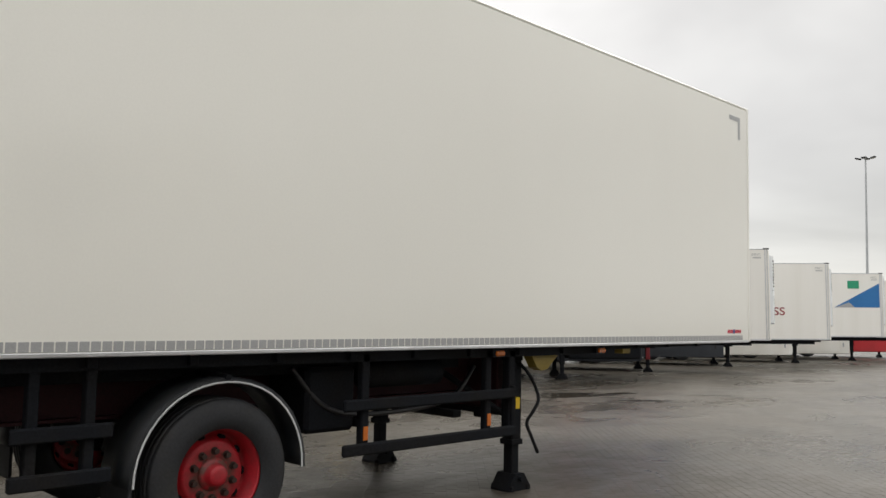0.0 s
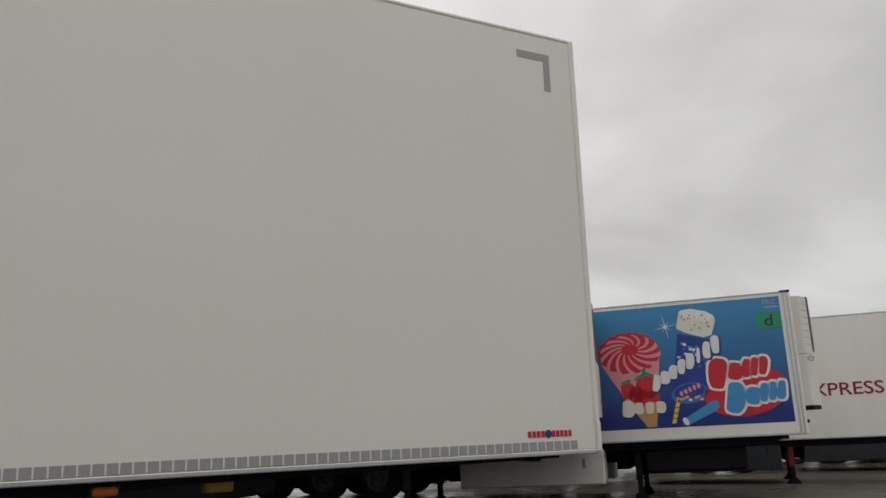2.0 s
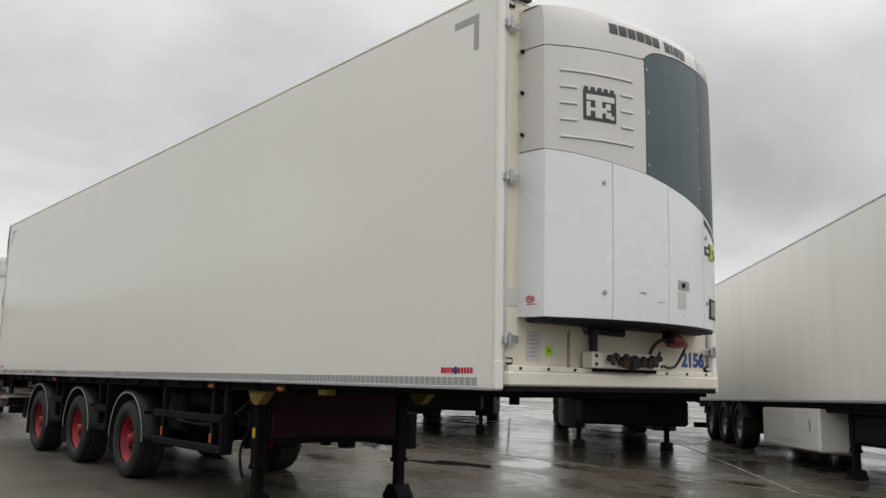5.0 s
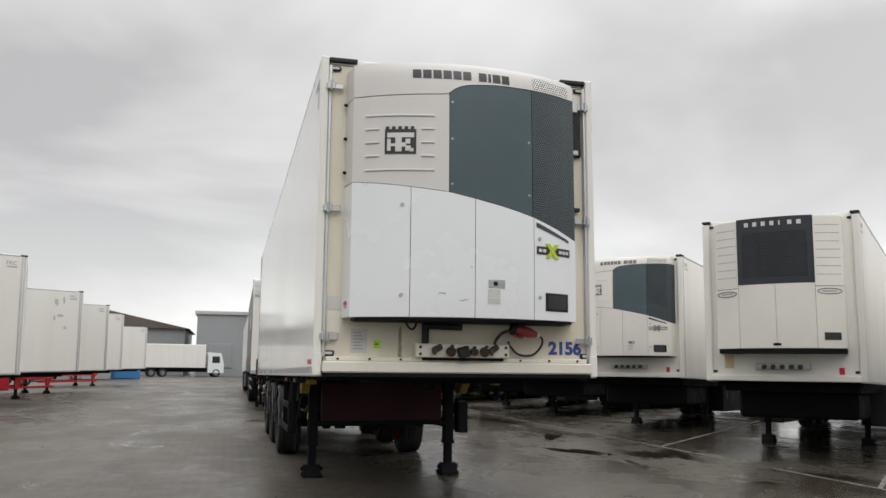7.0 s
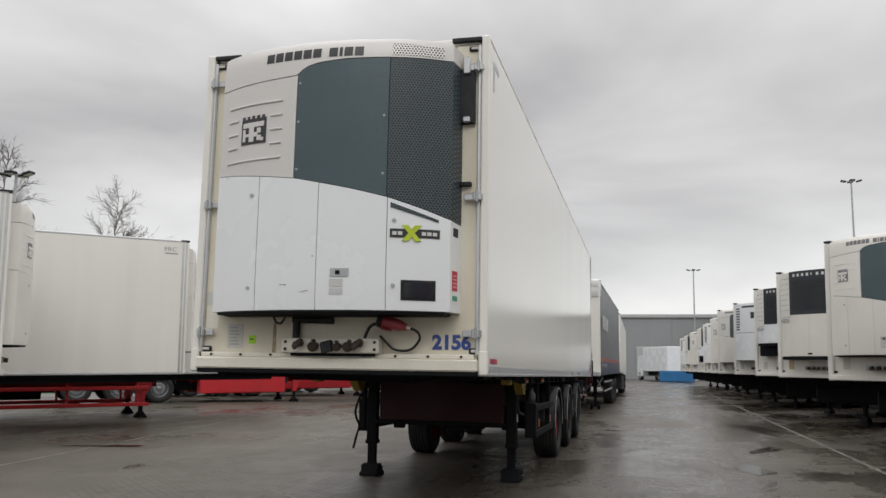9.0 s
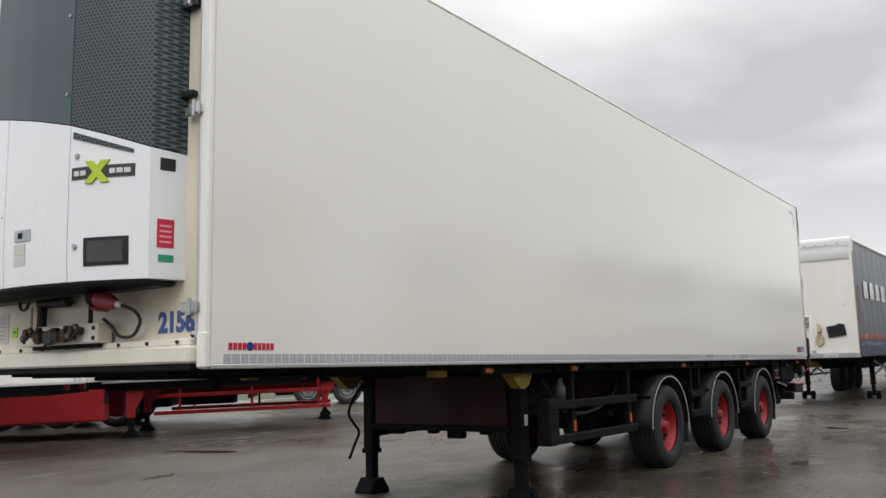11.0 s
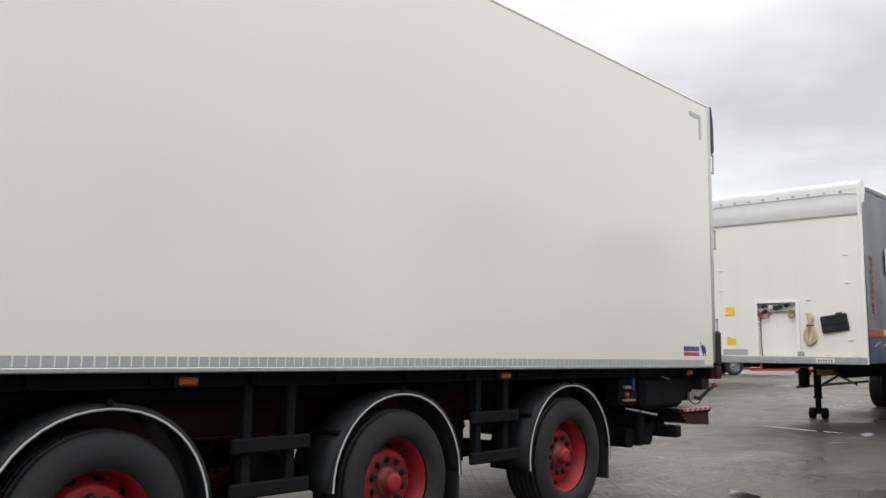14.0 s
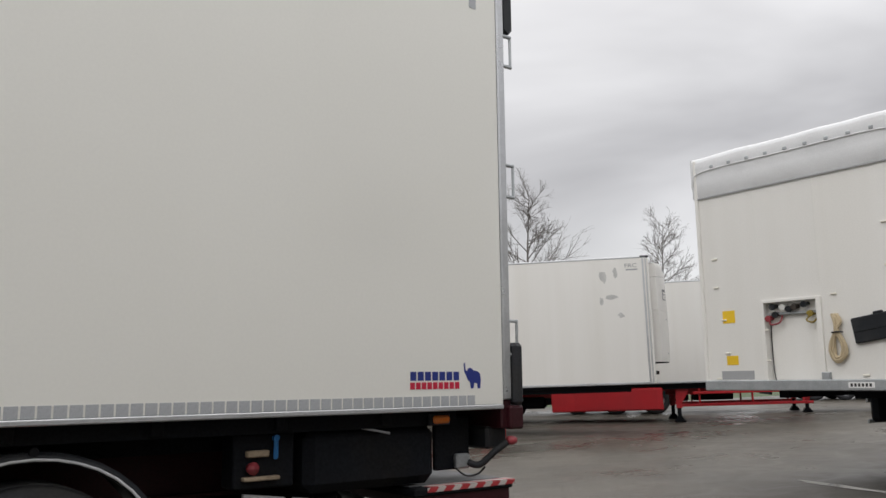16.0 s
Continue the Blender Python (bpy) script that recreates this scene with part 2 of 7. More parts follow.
M_RIM = greased_rim()
M_NUT = mat("rusty_wheel_nut", (0.055, 0.035, 0.028), 0.65, metal=0.4, grain=0.2, stain=0.25, stain_scale=30)
M_STEELRIM = mat("grey_steel_rim", (0.32, 0.33, 0.34), 0.5, metal=0.5, grain=0.12, stain=0.2, stain_scale=8)
M_RUBBER = mat("tyre_rubber", (0.021, 0.022, 0.025), 0.75, spec=0.35, grain=0.2, stain=0.25, stain_scale=4, tint=(0.038, 0.036, 0.032), bump=0.15, bump_scale=50)
M_YEL = mat("yellow_bracket_paint", (0.26, 0.19, 0.025), 0.55, grain=0.08, stain=0.15, stain_scale=5, tint=(0.3, 0.2, 0.03))
M_SIGNYEL = mat("yellow_label", (0.85, 0.55, 0.02), 0.4, grain=0.03)
M_ORANGE = mat("amber_lens", (0.50, 0.125, 0.012), 0.25, grain=0.05, coat=0.5)
M_REDLENS = mat("red_lens", (0.55, 0.02, 0.02), 0.25, grain=0.05, coat=0.5)
# the grey tape with its brighter return of light put into the colour
M_TAPE_LIT = mat("lit_grey_reflective_tape", (0.43, 0.443, 0.458), 0.3, grain=0.1, grain_scale=200, stain=0.05)
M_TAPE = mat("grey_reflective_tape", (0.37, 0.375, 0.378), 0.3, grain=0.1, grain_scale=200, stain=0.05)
M_TAPE2 = mat("white_reflective_tape", (0.62, 0.63, 0.64), 0.3, grain=0.08, grain_scale=200)
M_LOGORED = mat("red_decal", (0.55, 0.015, 0.05), 0.4, grain=0.03)
M_LOGOBLUE = mat("navy_decal", (0.02, 0.035, 0.22), 0.4, grain=0.03)
M_DARKTXT = mat("dark_lettering", (0.03, 0.03, 0.032), 0.4, grain=0.05)
M_BLUETXT = mat("blue_lettering", (0.035, 0.075, 0.28), 0.4, grain=0.05, stain=0.1, stain_scale=20)
M_WHITE = mat("white_decal", (0.82, 0.82, 0.80), 0.4, grain=0.02)
M_PAPER = mat("grey_paper_label", (0.62, 0.62, 0.58), 0.6, grain=0.08, grain_scale=120)
M_PEEL = mat("peeled_sticker_grey", (0.50, 0.50, 0.48), 0.6, grain=0.15, grain_scale=40, stain=0.2, stain_scale=8, tint=(0.7, 0.69, 0.66))
M_BEIGE = mat("beige_wooden_block", (0.36, 0.28, 0.19), 0.7, grain=0.15, stain=0.25, stain_scale=12, tint=(0.14, 0.10, 0.07))
M_BOTTLE = mat("dirty_grey_plastic", (0.085, 0.085, 0.083), 0.5, grain=0.1, stain=0.3, stain_scale=9, tint=(0.06, 0.055, 0.05))
M_FADED = mat("faded_yellow_label", (0.58, 0.45, 0.24), 0.6, grain=0.1, stain=0.2, stain_scale=9, tint=(0.6, 0.55, 0.42))
M_GREENSTK = mat("fluorescent_green_sticker", (0.42, 0.80, 0.03), 0.5, grain=0.02)
M_GREEN = mat("green_decal", (0.02, 0.30, 0.16), 0.4, grain=0.03)
M_LIME = mat("lime_decal", (0.50, 0.62, 0.03), 0.4, grain=0.03)
M_BRONZE = mat("weathered_coupling_metal", (0.075, 0.062, 0.05), 0.5, metal=0.5, grain=0.2, stain=0.25, stain_scale=25)
M_SOCKET = mat("red_plastic_plug", (0.31, 0.045, 0.055), 0.45, grain=0.08, stain=0.15, stain_scale=12)
M_SMOKE = mat("dark_display_glass", (0.010, 0.013, 0.017), 0.22, grain=0.02, coat=0.5)
M_NAVY = mat("dark_unit_grille", (0.020, 0.024, 0.032), 0.5, grain=0.1, stain=0.08)
M_STEEL = mat("brushed_stainless", (0.55, 0.56, 0.57), 0.32, metal=0.9, grain=0.05, stain=0.1, stain_scale=5)
M_BANDRED = mat("faded_red_curtain_print", (0.33, 0.055, 0.045), 0.45, grain=0.06, stain=0.2, stain_scale=3, tint=(0.16, 0.09, 0.09))
M_BANDBLUE = mat("dark_blue_curtain_print", (0.030, 0.040, 0.085), 0.42, grain=0.06, stain=0.2, stain_scale=2.5, tint=(0.09, 0.10, 0.13), bump=0.3, bump_scale=4)
M_TARP = mat("grey_white_tarpaulin", (0.78, 0.785, 0.785), 0.5, grain=0.03, stain=0.12, stain_scale=2.0, tint=(0.55, 0.56, 0.57), bump=0.5, bump_scale=5)
M_CURTAIN = mat("dark_grey_curtain", (0.10, 0.115, 0.13), 0.4, grain=0.05, stain=0.15, stain_scale=1.5, tint=(0.2, 0.21, 0.22), bump=0.6, bump_scale=3)
M_ROPE = mat("beige_rope", (0.55, 0.45, 0.29), 0.85, grain=0.2, grain_scale=150, bump=0.5, bump_scale=200)
M_CABLE = mat("black_cable", (0.015, 0.015, 0.016), 0.45)
M_BLUEPL = mat("blue_plastic", (0.02, 0.16, 0.42), 0.4)
M_ROOF = mat("grey_cladding", (0.30, 0.31, 0.32), 0.5, grain=0.05, stain=0.12, stain_scale=0.15, tint=(0.2, 0.2, 0.2))
M_FASCIA = mat("pale_grey_cladding", (0.45, 0.455, 0.46), 0.5, grain=0.04, stain=0.1, stain_scale=0.15)
M_DARKROOF = mat("brown_tiled_roof", (0.13, 0.105, 0.09), 0.8, grain=0.1, stain=0.15, stain_scale=0.5)
# bark paled a little, with the haze of distance put into the colour
M_BARK = mat("bark", (0.15, 0.13, 0.115), 0.9, grain=0.2, grain_scale=20, bump=0.5, bump_scale=30)
M_LINE = mat("worn_white_line_paint", (0.33, 0.32, 0.29), 0.45, grain=0.2, stain=0.33, stain_scale=4.0, tint=(0.10, 0.09, 0.075), edge=(0.36, 0.62))
M_WATER = mat("rain_water", (0.030, 0.027, 0.022), 0.05, spec=0.5, grain=0.05, stain=0.1, stain_scale=2)
M_GRASS = mat("grass", (0.05, 0.085, 0.025), 0.9, grain=0.3, grain_scale=6, stain=0.25, stain_scale=0.4, tint=(0.09, 0.085, 0.04), bump=0.8, bump_scale=12)
M_PICBLUE = mat("pale_blue_print", (0.06, 0.30, 0.60), 0.35, grain=0.03, stain=0.15, stain_scale=0.9, tint=(0.05, 0.22, 0.55))
M_PICMID = mat("mid_blue_print", (0.04, 0.17, 0.50), 0.35, grain=0.03, stain=0.15, stain_scale=0.9, tint=(0.03, 0.10, 0.40))
def print_fade(name, low, high, z0, z1):
    """Printed sheet whose ink runs from one blue to another up the side."""
    m = mat(name, high, 0.35, grain=0.03)
    N, L = m.node_tree.nodes, m.node_tree.links
    tc = N.new("ShaderNodeTexCoord"); sp = N.new("ShaderNodeSeparateXYZ"); mr = N.new("ShaderNodeMapRange"); mx = N.new("ShaderNodeMixRGB")
    nz = N.new("ShaderNodeTexNoise"); nz.inputs["Scale"].default_value = 0.9
    ad = N.new("ShaderNodeMath"); ad.operation = "MULTIPLY_ADD"; ad.inputs[1].default_value = 0.5
    L.new(tc.outputs["Object"], sp.inputs[0]); L.new(tc.outputs["Object"], nz.inputs["Vector"])
    L.new(nz.outputs["Fac"], ad.inputs[0]); L.new(sp.outputs[2], ad.inputs[2])
    mr.inputs["From Min"].default_value, mr.inputs["From Max"].default_value = z0 + 0.25, z1 + 0.25
    L.new(ad.outputs[0], mr.inputs["Value"]); L.new(mr.outputs[0], mx.inputs[0])
    mx.inputs[1].default_value, mx.inputs[2].default_value = (*low, 1), (*high, 1)
    L.new(mx.outputs[0], N["Principled BSDF"].inputs["Base Color"])
    return m


M_PICFADE = print_fade("blue_print", (0.012, 0.03, 0.20), (0.045, 0.25, 0.50), 1.7, 3.7)
M_PICDEEP = mat("deep_blue_print", (0.02, 0.05, 0.30), 0.35, grain=0.03)
M_PICRED = mat("red_print", (0.60, 0.02, 0.04), 0.35, grain=0.03)
M_PICPINK = mat("pink_print", (0.75, 0.30, 0.34), 0.35, grain=0.03)
M_PICTAN = mat("tan_print", (0.55, 0.30, 0.10), 0.4, grain=0.08)
M_BLUEBOX = mat("blue_painted_steel", (0.03, 0.18, 0.42), 0.45, stain=0.12)


def perforated(name, color, hole, pitch, radius, rough=0.45):
    """Sheet metal with a hexagonal field of round holes in the y-z plane."""
    m = bpy.data.materials.new(name)
    m.use_nodes = True
    N, L = m.node_tree.nodes, m.node_tree.links
    b = N["Principled BSDF"]
    b.inputs["Roughness"].default_value = rough
    tc = N.new("ShaderNodeTexCoord"); sp = N.new("ShaderNodeSeparateXYZ")
    L.new(tc.outputs["Object"], sp.inputs[0])

    def math_node(op, a, c):
        n = N.new("ShaderNodeMath"); n.operation = op
        for i, v in enumerate((a, c)):
            if v is None:
                continue
            if isinstance(v, (int, float)):
                n.inputs[i].default_value = v
            else:
                L.new(v, n.inputs[i])
        return n.outputs[0]
    v = math_node("DIVIDE", sp.outputs[2], pitch * 0.866)
    row = math_node("FLOOR", v, None)
    odd = math_node("MULTIPLY", math_node("PINGPONG", row, 1.0), 0.5)
    u = math_node("ADD", math_node("DIVIDE", sp.outputs[1], pitch), odd)
    du = math_node("SUBTRACT", math_node("FRACT", u, None), 0.5)
    dv = math_node("MULTIPLY", math_node("SUBTRACT", math_node("FRACT", v, None), 0.5), 0.866)
    d2 = math_node("ADD", math_node("MULTIPLY", du, du), math_node("MULTIPLY", dv, dv))
    inside = math_node("LESS_THAN", d2, radius * radius)
    noise_t = N.new("ShaderNodeTexNoise"); noise_t.inputs["Scale"].default_value = 3
    L.new(tc.outputs["Object"], noise_t.inputs["Vector"])
    base = N.new("ShaderNodeMixRGB")
    base.inputs[1].default_value = (*color, 1); base.inputs[2].default_value = (*[c * 1.35 for c in color], 1)
    L.new(noise_t.outputs["Fac"], base.inputs[0])
    mx = N.new("ShaderNodeMixRGB"); mx.inputs[2].default_value = (*hole, 1)
    L.new(inside, mx.inputs[0]); L.new(base.outputs[0], mx.inputs[1]); L.new(mx.outputs[0], b.inputs["Base Color"])
    bp = N.new("ShaderNodeBump"); bp.invert = True; bp.inputs["Strength"].default_value = 0.4; bp.inputs["Distance"].default_value = 0.004
    L.new(inside, bp.inputs["Height"]); L.new(bp.outputs[0], b.inputs["Normal"])
    return m


M_PERF = perforated("slate_perforated_grille", (0.068, 0.101, 0.115), (0.010, 0.012, 0.014), 0.024, 0.42)
M_PERFINE = perforated("slate_fine_mesh_grille", (0.062, 0.099, 0.114), (0.028, 0.042, 0.050), 0.014, 0.30)
M_PERFW = perforated("white_perforated_vent", (0.72, 0.71, 0.68), (0.05, 0.05, 0.05), 0.024, 0.34)


def chevron(name):
    """Red and white diagonal warning stripes along x."""
    m = bpy.data.materials.new(name)
    m.use_nodes = True
    N, L = m.node_tree.nodes, m.node_tree.links
    b = N["Principled BSDF"]; b.inputs["Roughness"].default_value = 0.4
    tc = N.new("ShaderNodeTexCoord"); w = N.new("ShaderNodeTexWave")
    w.bands_direction = "DIAGONAL"; w.inputs["Scale"].default_value = 5.5; w.inputs["Distortion"].default_value = 0.0
    L.new(tc.outputs["Object"], w.inputs["Vector"])
    r = N.new("ShaderNodeValToRGB"); r.color_ramp.interpolation = "CONSTANT"
    r.color_ramp.elements[0].color = (0.40, 0.035, 0.04, 1)
    r.color_ramp.elements[1].position, r.color_ramp.elements[1].color = 0.55, (0.50, 0.46, 0.43, 1)
    L.new(w.outputs["Fac"], r.inputs[0]); L.new(r.outputs[0], b.inputs["Base Color"])
    return m


M_CHEV = chevron("red_white_chevron")


def wet_yard(name, joints):
    """Worn wet concrete block paving: two scales of stain, films of water where the roughness drops, block joints as relief."""
    m = bpy.data.materials.new(name)
    m.use_nodes = True
    N, L = m.node_tree.nodes, m.node_tree.links
    b = N["Principled BSDF"]
    geo = N.new("ShaderNodeNewGeometry")

    def noise_node(scale, detail=6, rough=0.55, dist=0.0, stretch=None):
        n = N.new("ShaderNodeTexNoise")
        n.inputs["Scale"].default_value, n.inputs["Detail"].default_value = scale, detail
        n.inputs["Roughness"].default_value, n.inputs["Distortion"].default_value = rough, dist
        src = geo.outputs["Position"]
        if stretch:
            mp = N.new("ShaderNodeMapping"); mp.inputs["Scale"].default_value = stretch
            L.new(src, mp.inputs["Vector"]); src = mp.outputs[0]
        L.new(src, n.inputs["Vector"])
        return n.outputs["Fac"]

    def rng(v, a, c, d, e):
        n = N.new("ShaderNodeMapRange")
        for k, x in (("From Min", a), ("From Max", c), ("To Min", d), ("To Max", e)):
            n.inputs[k].default_value = x
        L.new(v, n.inputs["Value"])
        return n.outputs[0]

    def mixed(kind, fac, a, c):
        n = N.new("ShaderNodeMixRGB"); n.blend_type = kind
        for i, v in enumerate((fac, a, c)):
            if isinstance(v, (int, float)) or isinstance(v, tuple):
                n.inputs[i].default_value = v
            else:
                L.new(v, n.inputs[i])
        return n.outputs[0]
    film = noise_node(0.16, 3, 0.5, 0.3, (1.0, 2.2, 1.0))
    pools = noise_node(0.42, 5, 0.55, 0.6, (0.7, 1.6, 1.0))
    stains = noise_node(0.7, 5, 0.5)
    blot = noise_node(0.13, 3)
    fine = noise_node(38, 4)
    where = N.new("ShaderNodeSeparateXYZ")
    L.new(geo.outputs["Position"], where.inputs[0])
    low = N.new("ShaderNodeMath"); low.operation = "MULTIPLY"          # the lane beside the parked row lies lower and holds the water
    L.new(rng(where.outputs[1], 0.5, 3.5, 0, 1), low.inputs[0]); L.new(rng(where.outputs[0], 10.0, 5.0, 0, 1), low.inputs[1])
    soak = N.new("ShaderNodeMath"); soak.operation = "MULTIPLY_ADD"; soak.inputs[1].default_value = 0.16
    L.new(low.outputs[0], soak.inputs[0]); L.new(film, soak.inputs[2])
    speck = noise_node(9, 5)
    smear = noise_node(1.15, 6, 0.62, 0.9, (1.0, 1.5, 1.0))             # hand-sized to man-sized patches where the film is thicker
    col = mixed("MIX", rng(stains, 0.33, 0.70, 0, 1), (0.129, 0.115, 0.095, 1), (0.080, 0.071, 0.058, 1))
    col = mixed("MULTIPLY", rng(blot, 0.35, 0.65, 0, 0.5), col, (0.74, 0.73, 0.71, 1))
    col = mixed("MULTIPLY", rng(speck, 0.40, 0.70, 0, 0.35), col, (0.80, 0.79, 0.77, 1))
    height = fine
    if joints:
        brick = N.new("ShaderNodeTexBrick")
        mpb = N.new("ShaderNodeMapping"); mpb.inputs["Rotation"].default_value = (0, 0, radians(-PAVE_TURN))
        L.new(geo.outputs["Position"], mpb.inputs["Vector"]); L.new(mpb.outputs[0], brick.inputs["Vector"])
        for k, x in (("Scale", 1.0), ("Mortar Size", 0.004), ("Brick Width", 0.20), ("Row Height", 0.10), ("Mortar Smooth", 0.6)):
            brick.inputs[k].default_value = x
        brick.inputs["Color1"].default_value, brick.inputs["Color2"].default_value = (1, 1, 1, 1), (0.94, 0.94, 0.94, 1)
        brick.inputs["Mortar"].default_value = (0.86, 0.85, 0.83, 1)
        col = mixed("MULTIPLY", 0.6, col, brick.outputs["Color"])
        hb = N.new("ShaderNodeMath"); hb.operation = "MULTIPLY_ADD"; hb.inputs[1].default_value = -0.5
        L.new(brick.outputs["Fac"], hb.inputs[0]); L.new(fine, hb.inputs[2])
        height = hb.outputs[0]
    else:
        info = N.new("ShaderNodeObjectInfo")
        tone = N.new("ShaderNodeMath"); tone.operation = "ADD"
        isl = geo.outputs["Random Per Island"]
        L.new(info.outputs["Random"], tone.inputs[0]); L.new(isl, tone.inputs[1])
        fr = N.new("ShaderNodeMath"); fr.operation = "FRACT"
        L.new(tone.outputs[0], fr.inputs[0])
        col = mixed("MULTIPLY", rng(fr.outputs[0], 0, 1, 0, 0.25), col, (0.80, 0.79, 0.77, 1))
    deep = N.new("ShaderNodeMath"); deep.operation = "MULTIPLY_ADD"; deep.inputs[1].default_value = 0.075
    L.new(low.outputs[0], deep.inputs[0]); L.new(pools, deep.inputs[2])
    col = mixed("MULTIPLY", rng(smear, 0.46, 0.68, 0, 0.55), col, (0.78, 0.77, 0.74, 1))
    col = mixed("MULTIPLY", rng(soak.outputs[0], 0.50, 0.72, 0, 1), col, (0.66, 0.63, 0.58, 1))
    wet = rng(deep.outputs[0], 0.665, 0.70, 0, 1)
    col = mixed("MULTIPLY", wet, col, (0.50, 0.48, 0.45, 1))
    L.new(col, b.inputs["Base Color"])
    thick = N.new("ShaderNodeMath"); thick.operation = "MULTIPLY_ADD"; thick.inputs[1].default_value = 0.55
    lift = N.new("ShaderNodeMath"); lift.operation = "SUBTRACT"; lift.inputs[1].default_value = 0.5
    L.new(smear, lift.inputs[0]); L.new(lift.outputs[0], thick.inputs[0]); L.new(soak.outputs[0], thick.inputs[2])
    damp = rng(thick.outputs[0], 0.38, 0.74, 0.52, 0.15)
    rgh = mixed("MIX", wet, damp, (0.12, 0.12, 0.12, 1))
    L.new(rgh, b.inputs["Roughness"])
    b.inputs["Specular IOR Level"].default_value = 0.30
    bp = N.new("ShaderNodeBump"); bp.inputs["Distance"].default_value = 0.005
    L.new(rng(wet, 0, 1, 0.3, 0.03), bp.inputs["Strength"])
    L.new(height, bp.inputs["Height"]); L.new(bp.outputs[0], b.inputs["Normal"])
    return m


PAVE_TURN = 45.0
M_YARD = wet_yard("wet_block_paving", True)
M_PAVER = wet_yard("wet_paving_block", False)


# ---------------------------------------------------------------- mesh tools
class Shape:
    """Collects vertices and faces for one mesh."""

    def __init__(self):
        self.v, self.f, self.s = [], [], []

    def add(self, verts, faces, smooth=False):
        n = len(self.v)
        self.v += [tuple(p) for p in verts]
        self.f += [tuple(i + n for i in f) for f in faces]
        self.s += [smooth] * len(faces)
        return self

    def box(self, x0, x1, y0, y1, z0, z1, c=0.006, m=None):
        """A box with chamfered edges; m turns and moves it."""
        c = min(c, (x1 - x0) * 0.45, (y1 - y0) * 0.45, (z1 - z0) * 0.45)
        lo, hi, V, idx = (x0, y0, z0), (x1, y1, z1), [], {}
        for sx in (0, 1):
            for sy in (0, 1):
                for sz in (0, 1):
                    s = (sx, sy, sz)
                    for a in range(3):
                        p = [(hi[k] if s[k] else lo[k]) + (0 if k == a else (-c if s[k] else c)) for k in range(3)]
                        idx[(s, a)] = len(V)
                        V.append(p)
        F = []
        for a in range(3):
            o = [k for k in range(3) if k != a]
            for side in (0, 1):
                q = []
                for i, j in ((0, 0), (1, 0), (1, 1), (0, 1)):
                    s = [0, 0, 0]
                    s[a], s[o[0]], s[o[1]] = side, i, j
                    q.append(idx[(tuple(s), a)])
                F.append(q if (side == 1) == (a != 1) else q[::-1])
        for a in range(3):
            o = [k for k in range(3) if k != a]
            for i in (0, 1):
                for j in (0, 1):
                    s0, s1 = [0, 0, 0], [0, 0, 0]
                    s0[o[0]] = s1[o[0]] = i
                    s0[o[1]] = s1[o[1]] = j
                    s1[a] = 1
                    s0, s1 = tuple(s0), tuple(s1)
                    q = [idx[(s0, o[0])], idx[(s1, o[0])], idx[(s1, o[1])], idx[(s0, o[1])]]
                    F.append(q if ((i == j) == (a != 1)) else q[::-1])
        for sx in (0, 1):
            for sy in (0, 1):
                for sz in (0, 1):
                    s = (sx, sy, sz)
                    t = [idx[(s, 0)], idx[(s, 1)], idx[(s, 2)]]
                    F.append(t if (sx + sy + sz) % 2 == 1 else t[::-1])
        if m:
            V = [m @ Vector(p) for p in V]
        return self.add(V, F)

    def cyl(self, a, b, r, seg=16, r2=None, caps=True):
        """A round bar from a to b."""
        a, b = Vector(a), Vector(b)
        d = (b - a).normalized()
        u = d.orthogonal().normalized()
        w = d.cross(u)
        r2 = r if r2 is None else r2
        ring = [(math.cos(2 * math.pi * i / seg), math.sin(2 * math.pi * i / seg)) for i in range(seg)]
        V = [a + (u * x + w * y) * r for x, y in ring] + [b + (u * x + w * y) * r2 for x, y in ring]
        self.add(V, [(i, (i + 1) % seg, seg + (i + 1) % seg, seg + i) for i in range(seg)], True)
        if caps:
            self.add(V[:seg], [tuple(range(seg))[::-1]])
            self.add(V[seg:], [tuple(range(seg))])
        return self

    def lathe(self, profile, centre, seg=32, axis="y"):
        """Turns a profile of (along, radius) about an axis through centre."""
        V, n = [], len(profile)
        for i in range(seg):
            ca, sa = math.cos(2 * math.pi * i / seg), math.sin(2 * math.pi * i / seg)
            for al, r in profile:
                p = {"y": (r * ca, al, r * sa), "x": (al, r * ca, r * sa), "z": (r * ca, r * sa, al)}[axis]
                V.append((centre[0] + p[0], centre[1] + p[1], centre[2] + p[2]))
        F = [(i * n + j, i * n + j + 1, ((i + 1) % seg) * n + j + 1, ((i + 1) % seg) * n + j) for i in range(seg) for j in range(n - 1)]
        return self.add(V, F, True)

    def prism(self, outline, a, b, axis="y"):
        """A flat outline of pairs, pushed from a to b along an axis (outline in the other two, in x-y-z order)."""
        def at(p, d):
            return {"x": (d, p[0], p[1]), "y": (p[0], d, p[1]), "z": (p[0], p[1], d)}[axis]
        n = len(outline)
        V = [at(p, a) for p in outline] + [at(p, b) for p in outline]
        self.add(V, [tuple(range(n)), tuple(range(2 * n - 1, n - 1, -1))] + [(i, i + n, (i + 1) % n + n, (i + 1) % n) for i in range(n)])
        return self

    def tube(self, points, r, seg=8, steps=6):
        """A bent hose, bar or cable through points."""
        P = [Vector(p) for p in points]
        path = []
        for i in range(len(P) - 1):
            p0, p1, p2, p3 = P[max(i - 1, 0)], P[i], P[i + 1], P[min(i + 2, len(P) - 1)]
            for k in range(steps):
                t = k / steps
